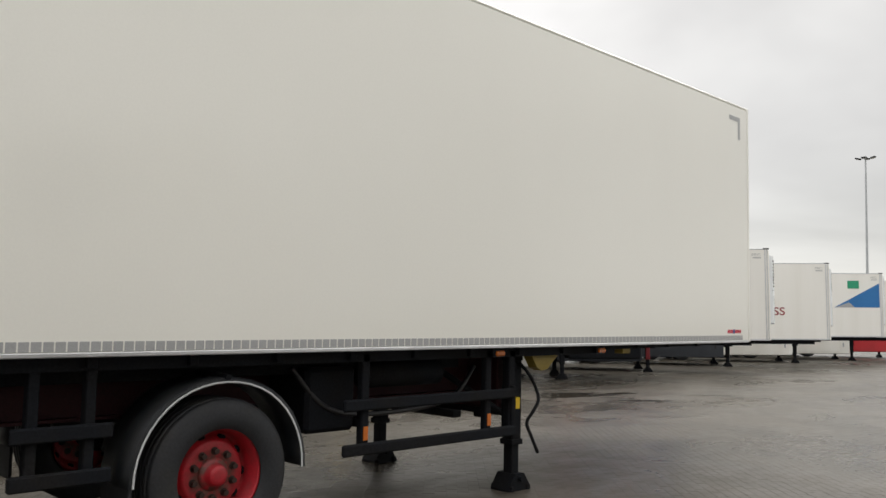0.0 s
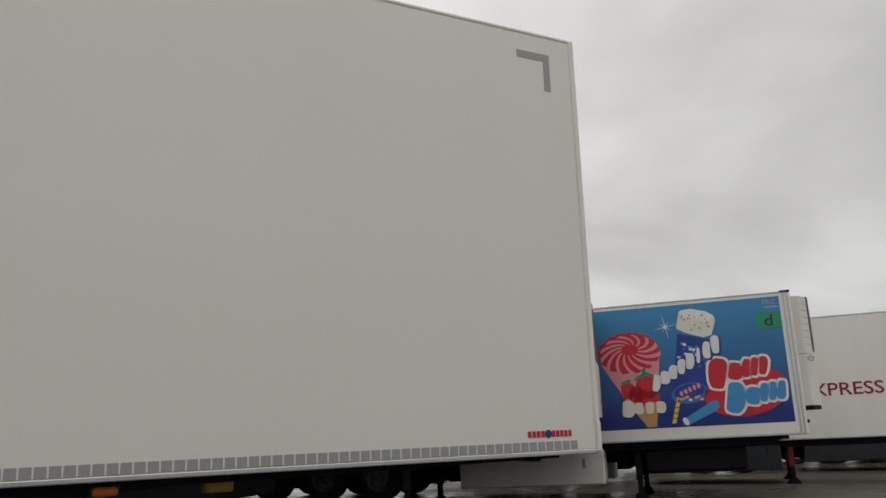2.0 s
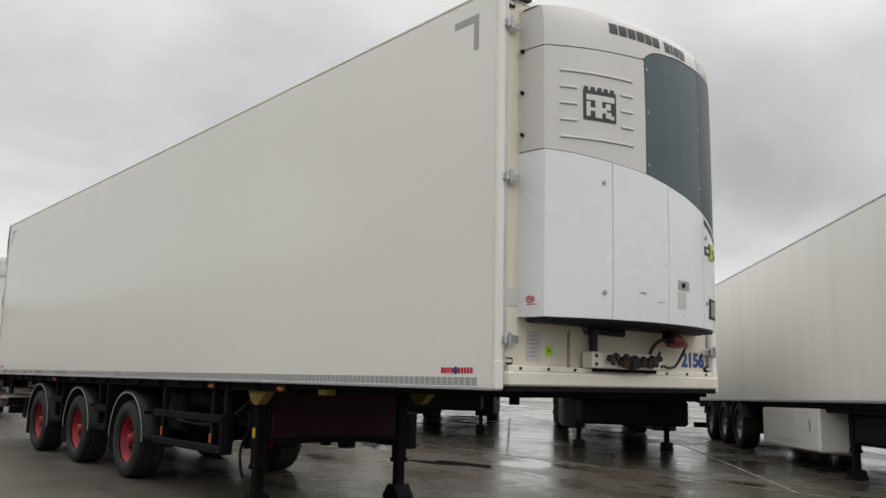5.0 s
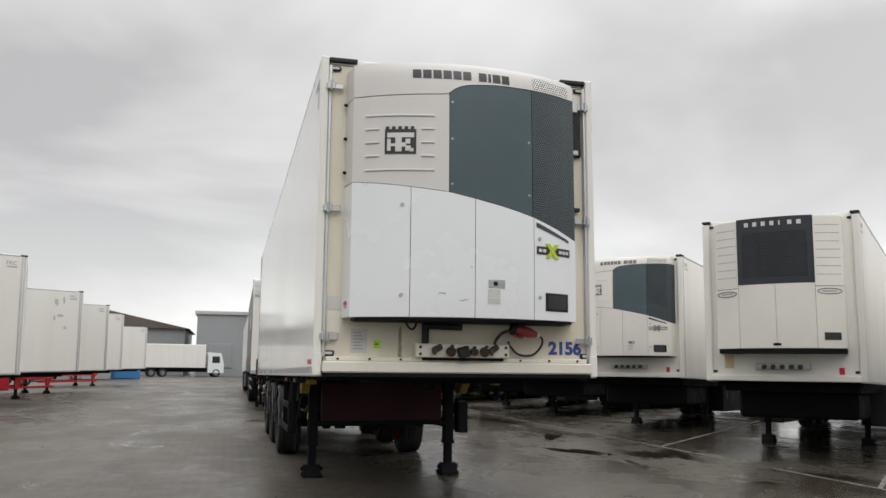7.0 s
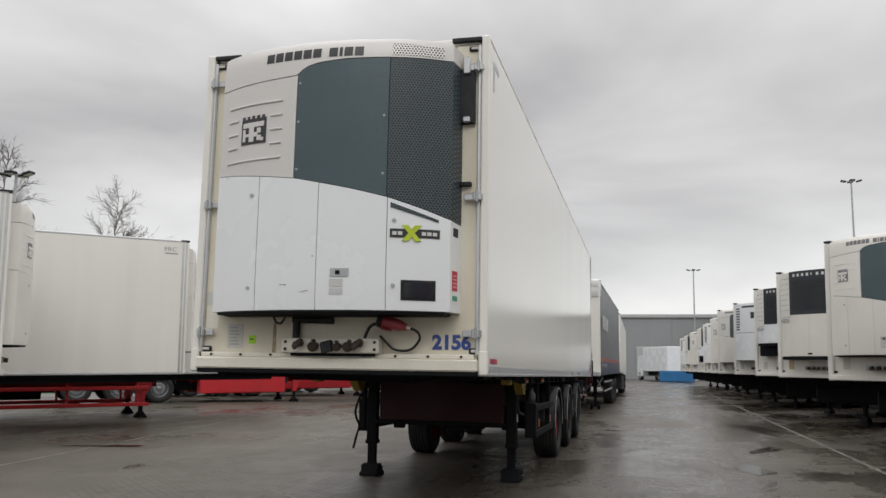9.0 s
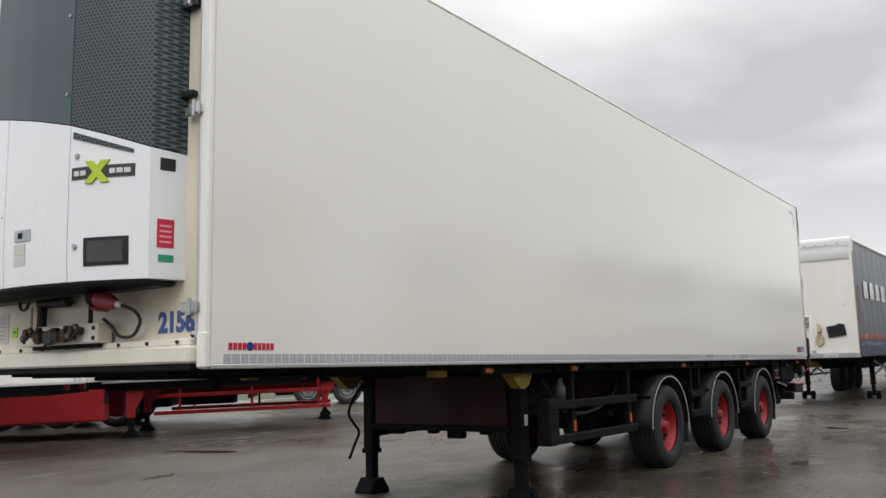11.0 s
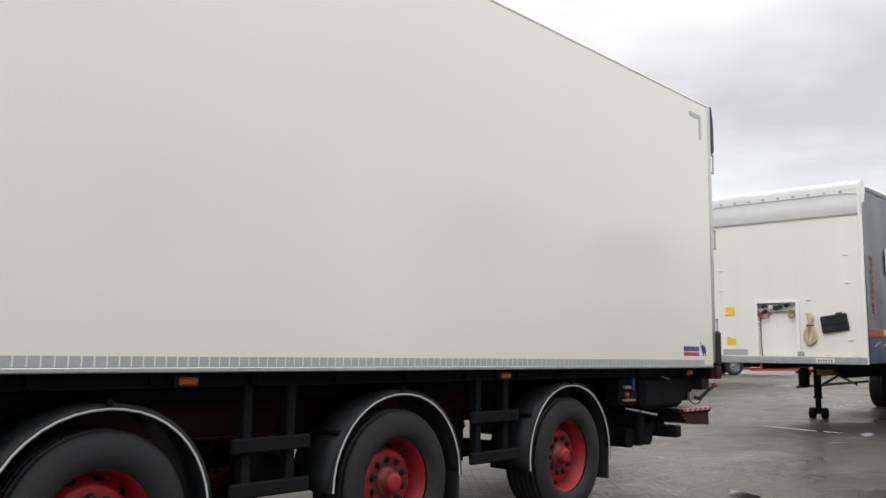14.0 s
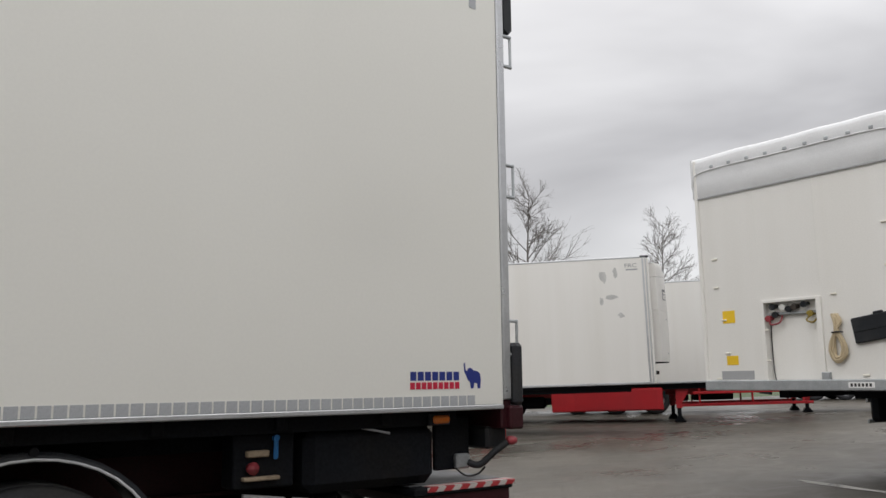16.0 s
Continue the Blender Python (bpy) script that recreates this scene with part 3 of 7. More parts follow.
                path.append(0.5 * (2 * p1 + (p2 - p0) * t + (2 * p0 - 5 * p1 + 4 * p2 - p3) * t * t + (3 * p1 - p0 - 3 * p2 + p3) * t ** 3))
        path.append(P[-1])
        V, u = [], None
        for i, p in enumerate(path):
            d = (path[min(i + 1, len(path) - 1)] - path[max(i - 1, 0)]).normalized()
            u = d.orthogonal().normalized() if u is None else (u - d * u.dot(d)).normalized()
            w = d.cross(u)
            V += [p + (u * math.cos(2 * math.pi * k / seg) + w * math.sin(2 * math.pi * k / seg)) * r for k in range(seg)]
        F = [(i * seg + k, i * seg + (k + 1) % seg, (i + 1) * seg + (k + 1) % seg, (i + 1) * seg + k) for i in range(len(path) - 1) for k in range(seg)]
        self.add(V, F, True)
        self.add(V[:seg], [tuple(range(seg))[::-1]])
        self.add(V[-seg:], [tuple(range(seg))])
        return self

    def mesh(self, name, material):
        me = bpy.data.meshes.new(name)
        me.from_pydata(self.v, [], self.f)
        me.polygons.foreach_set("use_smooth", self.s)
        me.materials.append(material)
        bm = bmesh.new()
        bm.from_mesh(me)
        bmesh.ops.recalc_face_normals(bm, faces=bm.faces)
        bm.to_mesh(me)
        bm.free()
        me.update()
        return me


def part(name, shape, material, parent=None, label="", at=None):
    """Links a Shape, or a mesh made before, as one object under a thing or a part."""
    me = shape.mesh(name, material) if isinstance(shape, Shape) else shape
    ob = new(name, me)
    if parent is not None:
        ob.parent = parent
    if at is not None:
        ob.matrix_basis = at
    if label:
        tagged(ob, label)
    return ob


def thing(name, label, category, at, group="", kind=""):
    ob = new(name)
    ob.matrix_basis = at
    return tagged(ob, label, category, group, kind)


def letters(text, width, height, material, thick=0.003, bold=0.0):
    """Raised lettering with the built-in font, fitted to a width and height, as a mesh in x-y."""
    cu = bpy.data.curves.new("lettering", "FONT")
    cu.body, cu.size, cu.extrude, cu.offset, cu.resolution_u = text, 1.0, 0.001, bold, 4
    ob = new("lettering", cu)
    dg = bpy.context.evaluated_depsgraph_get()
    me = bpy.data.meshes.new_from_object(ob.evaluated_get(dg))
    bpy.data.objects.remove(ob)
    xs, ys = [v.co.x for v in me.vertices], [v.co.y for v in me.vertices]
    for v in me.vertices:
        v.co = ((v.co.x - min(xs)) / (max(xs) - min(xs)) * width, (v.co.y - min(ys)) / (max(ys) - min(ys)) * height, thick if v.co.z > 0 else 0.0)
    me.name = "lettering"
    me.materials.clear()
    me.materials.append(material)
    return me


ON_RIGHT = pose(0, 0, 0, 90, 0, 0)          # lettering on a wall that faces -y
ON_LEFT = pose(0, 0, 0, 90, 0, 180)         # on a wall that faces +y
ON_FRONT = pose(0, 0, 0, 90, 0, 90)         # on a wall that faces +x


# ---------------------------------------------------------------- ground
def ground_sheet():
    s = Shape()
    s.add([(-700, -700, 0), (700, -700, 0), (700, 700, 0), (-700, 700, 0)], [(0, 1, 2, 3)])
    return tagged(part("ground", s, M_YARD), "wet grey-brown concrete block paving of a lorry yard", "ground", kind="structure")


ground_sheet()


def paint_line(x0, y0, x1, y1, w=0.065):
    d = Vector((x1 - x0, y1 - y0, 0)).normalized()
    n = Vector((-d.y, d.x, 0)) * w / 2
    s = Shape()
    steps = max(2, int(math.hypot(x1 - x0, y1 - y0) / 1.5))
    V, F = [], []
    for i in range(steps + 1):
        p = Vector((x0, y0, 0.004)).lerp(Vector((x1, y1, 0.004)), i / steps)
        j = 1 + 0.25 * noise.noise(p * 1.7)
        V += [p + n * j, p - n * j]
    F = [(2 * i, 2 * i + 1, 2 * i + 3, 2 * i + 2) for i in range(steps)]
    s.add(V, F)
    return tagged(part("bay_line", s, M_LINE), "thin worn white parking line painted on the paving", "line", kind="structure")


paint_line(-60, -8.1, 12, -7.8)
paint_line(-15.0, -7.7, -1.0, -5.5, 0.05)
paint_line(-60, 6.3, 40, 5.3)
for k in range(-9, 7):
    x0 = 3.9 + 5.5 * k
    paint_line(x0, 5.72 - 0.01 * x0, x0 - 9.8, 15.5, 0.06)
for k in range(-9, 1):
    x0 = -2.0 + 5.45 * k
    paint_line(x0, -7.9, x0 + 7.2, -17.0, 0.06)


def puddle(x, y, length, width, turn, seed):
    """A thin sheet of water with an uneven edge, lying in a dip of the paving."""
    rnd = random.Random(seed)
    ph = [rnd.uniform(0, 6.28) for _ in range(4)]
    V = [(0, 0, 0.0045)]
    n = 36
    for k in range(n):
        a = 2 * math.pi * k / n
        r = 1 + 0.22 * math.sin(2 * a + ph[0]) + 0.16 * math.sin(3 * a + ph[1]) + 0.10 * math.sin(5 * a + ph[2]) + 0.06 * math.sin(9 * a + ph[3])
        V.append((0.5 * length * r * math.cos(a), 0.5 * width * r * math.sin(a), 0.0045))
    s = Shape().add(V, [(0, k + 1, (k + 1) % n + 1) for k in range(n)])
    return tagged(part("puddle", s, M_WATER, at=pose(x, y, 0, 0, 0, turn)), "shallow rain puddle on the paving", "puddle", kind="structure")


for k, (x, y, ln, w, turn) in enumerate(((-5.95, -6.15, 1.1, 0.32, 115), (-20.3, -0.35, 1.3, 0.22, 78), (-13.05, 1.8, 0.55, 0.22, 60), (4.9, 3.2, 1.2, 0.16, -40), (7.45, 3.05, 0.9, 0.13, -42), (5.2, 4.25, 0.8, 0.12, -40), (-6.4, 3.9, 1.6, 0.5, 15), (-9.5, 4.6, 1.2, 0.4, -20))):
    puddle(x, y, ln, w, turn, 40 + k)


# ---------------------------------------------------------------- wheels and legs
def tyre_shape(r=0.487, w=0.37):
    h = w / 2
    prof = [(-h * 0.80, r * 0.600), (-h * 0.98, r * 0.66), (-h * 1.0, r * 0.78), (-h * 0.95, r * 0.90), (-h * 0.86, r * 0.965), (-h * 0.74, r * 0.992)]
    for k in range(-2, 3):                       # tread ribs and grooves
        c = k * h * 0.29
        prof += [(c - h * 0.11, r), (c + h * 0.11, r), (c + h * 0.115, r * 0.975), (c + h * 0.175, r * 0.975)]
    prof += [(h * 0.74, r * 0.992), (h * 0.86, r * 0.965), (h * 0.95, r * 0.90), (h * 1.0, r * 0.78), (h * 0.98, r * 0.66), (h * 0.80, r * 0.600)]
    return Shape().lathe(prof, (0, 0, 0), 48)


def rim_shape(r=0.50, w=0.37):
    """Deep-dished disc wheel; +y is the outside."""
    h = w / 2
    prof = [(-h * 0.8, r * 0.585), (h * 0.72, r * 0.572), (h * 0.87, r * 0.603), (h * 0.89, r * 0.592), (h * 0.84, r * 0.568), (h * 0.12, r * 0.552), (h * 0.02, r * 0.52),
            (h * 0.05, r * 0.49), (h * 0.36, r * 0.435), (h * 0.44, r * 0.415), (h * 0.46, r * 0.395), (h * 0.46, r * 0.24), (h * 0.44, r * 0.20), (h * 0.44, 0.001)]
    return Shape().lathe(prof, (0, 0, 0), 40)


def hub_shape(r=0.50, w=0.37):
    h = w / 2
    prof = [(h * 0.42, r * 0.215), (h * 0.52, r * 0.205), (h * 0.56, r * 0.165), (h * 0.60, r * 0.140), (h * 0.82, r * 0.132), (h * 0.89, r * 0.115), (h * 0.91, r * 0.06), (h * 0.91, 0.001)]
    return Shape().lathe(prof, (0, 0, 0), 24)


W_TYRE = tyre_shape().mesh("tyre", M_RUBBER)
W_RIM = rim_shape().mesh("rim", M_RIM)
W_RIMG = rim_shape().mesh("rim", M_STEELRIM)
W_HUB = hub_shape().mesh("hub", M_RIM)
W_HUBG = hub_shape().mesh("hub", M_STEELRIM)
W_NUT = Shape().cyl((0, 0.080, 0), (0, 0.090, 0), 0.026, 12).cyl((0, 0.088, 0), (0, 0.122, 0), 0.019, 6).mesh("wheel_nut", M_NUT)
W_HOLE = Shape().box(-0.016, 0.014, 0.010, 0.056, -0.027, 0.027, 0.012).mesh("vent_hole", M_BLACK)


def wheel(parent, x, y, z, red=True, nuts=True):
    """One wheel: y > 0 looks to +y."""
    w = new("wheel")
    w.parent = parent
    w.matrix_basis = pose(x, y, z, 0, random.uniform(0, 360), 0 if y > 0 else 180)
    part("tyre", W_TYRE, None, w)
    deep = -0.032
    part("rim", W_RIM if red else W_RIMG, None, w, "scuffed red steel rim" if red else "grey steel rim", pose(0, deep, 0))
    part("hub", W_HUB if red else W_HUBG, None, w, "", pose(0, deep, 0))
    if nuts:
        for k in range(10):
            a = 2 * math.pi * k / 10
            part("wheel_nut", W_NUT, None, w, at=pose(0.146 * math.cos(a), deep, 0.146 * math.sin(a)))
            part("vent_hole", W_HOLE, None, w, at=pose(0.238 * math.cos(a + 0.31), deep, 0.238 * math.sin(a + 0.31), 0, -math.degrees(a + 0.31), 0))
    return w


def mudguard_shapes(x, y0, y1, z, r=0.605, a0=-14, a1=194, up=1):
    """Half-round guard over a wheel, and the pale strip on its outer edge."""
    g, e = Shape(), Shape()
    n = 22
    out = y1 if up > 0 else y0
    V, F = [], []
    for i in range(n + 1):
        a = radians(a0 + (a1 - a0) * i / n)
        flat = 1.0 - 0.018 * max(0, math.sin(a)) ** 6
        for rr in (r, r + 0.02):
            for yy in (y0, y1):
                V.append((x + rr * math.cos(a), yy, z + rr * flat * math.sin(a)))
    for i in range(n):
        b, c = 4 * i, 4 * i + 4
        F += [(b, b + 1, c + 1, c), (b + 2, c + 2, c + 3, b + 3), (b, c, c + 2, b + 2), (b + 1, b + 3, c + 3, c + 1)]
    F += [(0, 2, 3, 1), (4 * n, 4 * n + 1, 4 * n + 3, 4 * n + 2)]
    g.add(V, F, True)
    # skirt lip that turns down at the outer edge
    V, F = [], []
    for i in range(n + 1):
        a = radians(a0 + (a1 - a0) * i / n)
        flat = 1.0 - 0.018 * max(0, math.sin(a)) ** 6
        for rr, yy in ((r - 0.022, out), (r + 0.016, out), (r - 0.022, out + 0.006 * up), (r + 0.016, out + 0.006 * up)):
            V.append((x + rr * math.cos(a), yy, z + rr * flat * math.sin(a)))
    for i in range(n):
        b, c = 4 * i, 4 * i + 4
        F += [(b, b + 1, c + 1, c), (b + 2, c + 2, c + 3, b + 3), (b, c, c + 2, b + 2), (b + 1, b + 3, c + 3, c + 1)]
    g.add(V, F, True)
    V, F = [], []
    for i in range(n + 1):
        a = radians(a0 + (a1 - a0) * i / n)
        flat = 1.0 - 0.018 * max(0, math.sin(a)) ** 6
        for rr, yy in ((r - 0.016, out + 0.007 * up), (r - 0.004, out + 0.007 * up), (r - 0.016, out + 0.011 * up), (r - 0.004, out + 0.011 * up)):
            V.append((x + rr * math.cos(a), yy, z + rr * flat * math.sin(a)))
    for i in range(n):
        b, c = 4 * i, 4 * i + 4
        F += [(b, b + 1, c + 1, c), (b + 2, c + 2, c + 3, b + 3), (b, c, c + 2, b + 2), (b + 1, b + 3, c + 3, c + 1)]
    e.add(V, F, True)
    return g, e


def landing_leg(parent, x, y, top, ground_z, material, wide=0.065, shoe=True, foot=None):
    """Telescopic support leg with its shoe; the inner tube is narrower."""
    leg = part("landing_leg", Shape().box(x - wide, x + wide, y - wide, y + wide, ground_z + 0.42, top, 0.012)
               .box(x - wide * 1.15, x + wide * 1.15, y - wide * 1.15, y + wide * 1.15, ground_z + 0.40, ground_z + 0.45, 0.006)
               .box(x - wide * 1.1, x + wide * 1.1, y - wide * 1.1, y + wide * 1.1, top - 0.12, top - 0.02, 0.006), material, parent)
    part("inner_tube", Shape().box(x - wide * 0.78, x + wide * 0.78, y - wide * 0.78, y + wide * 0.78, ground_z + 0.10, ground_z + 0.46, 0.008), foot or material, leg)
    if shoe:
        g = ground_z
        s = Shape()
        s.prism([(x - 0.15, g), (x + 0.15, g), (x + 0.15, g + 0.025), (x + 0.09, g + 0.11), (x + 0.06, g + 0.15), (x - 0.06, g + 0.15), (x - 0.09, g + 0.11), (x - 0.15, g + 0.025)],
                y - 0.105, y + 0.105, "y")
        s.cyl((x, y - 0.14, g + 0.105), (x, y + 0.14, g + 0.105), 0.022, 10)
        for dx in (-0.11, 0.11):
            s.box(x + dx - 0.02, x + dx + 0.02, y - 0.125, y + 0.125, g, g + 0.05, 0.006)
        part("foot", s, foot or material, leg)
    else:
        s = Shape()
        s.box(x - 0.05, x + 0.05, y - 0.1, y + 0.1, ground_z + 0.09, ground_z + 0.14)
        for dy in (-0.12, 0.12):
            s.cyl((x, y + dy - 0.045, ground_z + 0.11), (x, y + dy + 0.045, ground_z + 0.11), 0.11, 20)
        part("foot", s, foot or material, leg)
    return leg


# ---------------------------------------------------------------- refrigeration units
def lerp_table(table, v):
    if v <= table[0][0]:
        return table[0][1]
    for (a, p), (b, q) in zip(table, table[1:]):
        if v <= b:
            t = (v - a) / (b - a)
            return p + (q - p) * t
    return table[-1][1]


EDGE = 1.032                                # half-width of the unit's front; its sides flare from there to the wall
BULGE = [(0, 0.485), (0.22, 0.475), (0.40, 0.448), (0.53, 0.42), (0.66, 0.385), (0.77, 0.345), (0.88, 0.295), (0.95, 0.255), (1.0, 0.230), (EDGE, 0.210), (1.072, 0.0)]
RISE = [(1.78, 0.965), (1.95, 0.99), (2.4, 1.0), (3.3, 1.0), (3.6, 0.992), (3.8, 0.975), (3.92, 0.95), (3.99, 0.905), (4.02, 0.86), (4.05, 0.78)]
SEAM = [(-1.072, 2.945), (-1.03, 2.95), (-0.85, 2.933), (-0.55, 2.897), (-0.22, 2.857), (0.0, 2.812), (0.30, 2.75), (0.56, 2.688), (0.80, 2.61), (1.03, 2.525), (1.072, 2.51)]
CAPLOW = [(-1.072, 3.70), (-1.03, 3.708), (-0.7, 3.716), (-0.3, 3.730), (-0.23, 3.737), (-0.215, 3.752), (-0.18, 3.786), (-0.12, 3.812), (-0.05, 3.828), (0.18, 3.850), (0.55, 3.858), (1.03, 3.855), (1.072, 3.85)]
CAPTOP = [(-1.072, 3.99), (-1.03, 4.012), (-0.95, 4.022), (-0.7, 4.032), (0, 4.045), (0.7, 4.037), (0.95, 4.022), (1.03, 4.008), (1.072, 3.985)]


def shell_x(y, z):
    return lerp_table(BULGE, abs(y)) * lerp_table(RISE, z)


def patch(s, y0, y1, low, high, off=0.0, thick=0.02, ny=14, nz=6, dz=0.0, smooth=True):
    """A panel of the curved shell between two heights that may change with y, with its rim turned back."""
    V, F = [], []
    lo = low if callable(low) else (lambda y: low)
    hi = high if callable(high) else (lambda y: high)
    for i in range(ny + 1):
        y = y0 + (y1 - y0) * i / ny
        for j in range(nz + 1):
            z = lo(y) + (hi(y) - lo(y)) * j / nz
            V.append((shell_x(y, z) + off, y, z + dz))
    for i in range(ny):
        for j in range(nz):
            a = i * (nz + 1) + j
            F.append((a, a + nz + 1, a + nz + 2, a + 1))
    s.add(V, F, smooth)
    rim = [i * (nz + 1) for i in range(ny + 1)] + [ny * (nz + 1) + j for j in range(1, nz + 1)] + [i * (nz + 1) + nz for i in range(ny - 1, -1, -1)] + [j for j in range(nz - 1, 0, -1)]
    n = len(rim)
    R = [V[k] for k in rim]
    s.add(R + [(max(p[0] - thick, 0.0), p[1], p[2]) for p in R], [(k, (k + 1) % n, n + (k + 1) % n, n + k) for k in range(n)])
    return s


def seam(y):
    return lerp_table(SEAM, y)


def cap_low(y):
    return lerp_table(CAPLOW, y)


def cap_top(y):
    return lerp_table(CAPTOP, y)


def curved_unit(parent, dz=0.0, full=True):
    """Nose-mounted unit with pale shell, slate grilles and white lower doors."""
    shell_m, door_m, ink, cross_m = (M_SHELL, M_UNIT, M_DARKTXT, M_LIME) if full else (M_OLDUNIT, M_OLDUNIT, M_WORNTXT, M_WORNTXT)
    g = 0.004
    core = Shape()
    patch(core, -0.955, 0.955, 1.80, lambda y: cap_top(y) - 0.02, -0.016, 0.5, 20, 10, dz)
    core.box(0.0, 0.10, -0.98, 0.98, 1.80 + dz, 3.9 + dz)
    u = part("refrigeration_unit", core, M_PLAST, parent, "white nose-mounted refrigeration unit with slate grilles")
    cap = patch(Shape(), -EDGE, EDGE, lambda y: cap_low(y) + g, cap_top, 0.002, 0.3, 44, 6, dz)
    V, F, n = [], [], 44
    for i in range(n + 1):
        y = -EDGE + 2 * EDGE * i / n
        z = cap_top(y)
        V += [(shell_x(y, z) + 0.002, y, z + dz), (shell_x(y, z) * 0.6, y, z + 0.018 + dz), (0.0, y, z + 0.02 + dz)]
    for i in range(n):
        for j in range(2):
            F.append((3 * i + j, 3 * i + 3 + j, 3 * i + 4 + j, 3 * i + 1 + j))
    cap.add(V, F, True)
    part("top_cap", cap, shell_m, u)
    part("upper_panel", patch(Shape(), -EDGE, -0.232, lambda y: seam(y) + g, lambda y: cap_low(y) - g, 0.0, 0.3, 24, 6, dz), shell_m, u, "pale grey ribbed panel with a badge")
    part("grille", patch(Shape(), -0.226, 0.546, lambda y: seam(y) + g, lambda y: cap_low(y) - g, 0.0, 0.1, 24, 8, dz), M_PERFINE, u, "slate grey fine mesh grille")
    part("grille", patch(Shape(), 0.552, EDGE, lambda y: seam(y) + g, lambda y: cap_low(y) - g, 0.0, 0.3, 16, 8, dz), M_PERF, u, "slate grey perforated grille")
    if not full:
        # recess shown by a dark sheet laid on the grille, its shade in the colour
        part("recess_shade", patch(Shape(), 0.560, 0.955, lambda y: seam(y) * 0.75 + cap_low(y) * 0.25, lambda y: cap_low(y) - 0.03, 0.004, 0.004, 10, 4, dz), M_RECESS, u, "darker square on the grille, shade of a recess")
    for a, b in ((-EDGE, -0.556), (-0.550, -0.003), (0.003, 0.556), (0.562, EDGE)):
        part("door_panel", patch(Shape(), a, b, 1.785, lambda y: seam(y) - g, 0.006, 0.3, 16, 7, dz), door_m, u)
    # flaring sides, from the front's edge back to the wall
    for a, c, top_m in ((-1.072, -EDGE, shell_m), (EDGE, 1.072, M_PERF)):
        part("cap_side", patch(Shape(), a, c, lambda y: cap_low(y) + g, cap_top, 0.0, 0.004, 2, 5, dz, False), shell_m, u)
        part("side_panel", patch(Shape(), a, c, lambda y: seam(y) + g, lambda y: cap_low(y) - g, 0.0, 0.004, 2, 6, dz, False), top_m, u)
        part("side_door", patch(Shape(), a, c, 1.785, lambda y: seam(y) - g, 0.0, 0.004, 2, 6, dz, False), door_m, u)
    base = Shape()
    patch(base, -0.99, 0.99, 1.764, 1.784, -0.02, 0.5, 20, 1, dz)
    base.box(0.0, 0.12, -0.97, 0.97, 1.755 + dz, 1.80 + dz)
    part("base_plate", base, M_PLAST, u)
    floor_pan = Shape()
    pts = [(shell_x(y, 1.80) - 0.02, y) for y in [-0.98 + 0.098 * k for k in range(21)]]
    floor_pan.prism([(0.0, -0.98)] + pts + [(0.0, 0.98)], 1.762 + dz, 1.772 + dz, "z")
    part("floor_pan", floor_pan, M_BLACK, u)
    # dark bars where the maker's name stands
    x = -0.545
    for k in range(11):
        if k == 6:
            x += 0.055
            continue
        w = 0.072 if k != 8 else 0.026
        part("name_bar", patch(Shape(), x, x + w, 3.874, 3.955, 0.006, 0.004, 2, 3, dz), ink, u)
        x += w + 0.016
    part("vent", patch(Shape(), 0.565, 0.965, lambda y: cap_low(y) + 0.020, lambda y: cap_top(y) - 0.055, 0.005, 0.004, 10, 3, dz), M_PERFW, u)
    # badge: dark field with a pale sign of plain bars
    part("badge", patch(Shape(), -0.775, -0.515, 3.185, 3.405, 0.006, 0.005, 6, 3, dz), ink, u)
    crown = Shape()
    for k in range(5):
        patch(crown, -0.77 + 0.052 * k, -0.74 + 0.052 * k, 3.40, 3.430, 0.006, 0.005, 2, 1, dz)
    part("badge_crown", crown, ink, u)
    sign = Shape()
    for a, b, c, d in ((-0.757, -0.535, 3.330, 3.372), (-0.757, -0.728, 3.212, 3.318), (-0.728, -0.690, 3.252, 3.276), (-0.690, -0.638, 3.205, 3.330), (-0.638, -0.600, 3.246, 3.284),
                       (-0.606, -0.566, 3.274, 3.318), (-0.606, -0.562, 3.212, 3.256), (-0.572, -0.538, 3.205, 3.234)):
        patch(sign, a, b, c, d, 0.011, 0.004, 3, 2, dz)
    part("badge_sign", sign, shell_m, u)
    for z, spans in ((3.53, ((-0.93, -0.36),)), (3.41, ((-0.93, -0.82), (-0.47, -0.36))), (3.29, ((-0.93, -0.82), (-0.47, -0.36))), (3.17, ((-0.93, -0.82), (-0.47, -0.36))), (3.045, ((-0.93, -0.36),))):
        for a, b in spans:
            s = Shape()
            s.tube([(shell_x(y, z) + 0.001, y, z + dz) for y in [a + (b - a) * k / 6 for k in range(7)]], 0.011 if full else 0.006, 6, 2)
            part("pressed_rib", s, shell_m, u)
    part("wedge_vent", patch(Shape(), 0.585, 0.945, lambda y: 2.605 - 0.31 * (y - 0.585), lambda y: 2.645 - 0.36 * (y - 0.585), 0.012, 0.006, 8, 1, dz), M_PERF, u)
    part("model_plate", patch(Shape(), 0.585, 0.955, 2.362, 2.432, 0.012, 0.006, 8, 2, dz), ink, u, "dark pill-shaped model plate")
    cross = Shape()
    for a, b in ((0.70, 0.80), (0.80, 0.70)):
        V = []
        for yy, zz in ((a, 2.335), (b, 2.462)):
            for d in (-0.024, 0.024):
                V += [(shell_x(yy + d, zz) + 0.018, yy + d, zz + dz), (shell_x(yy + d, zz) + 0.010, yy + d, zz + dz)]
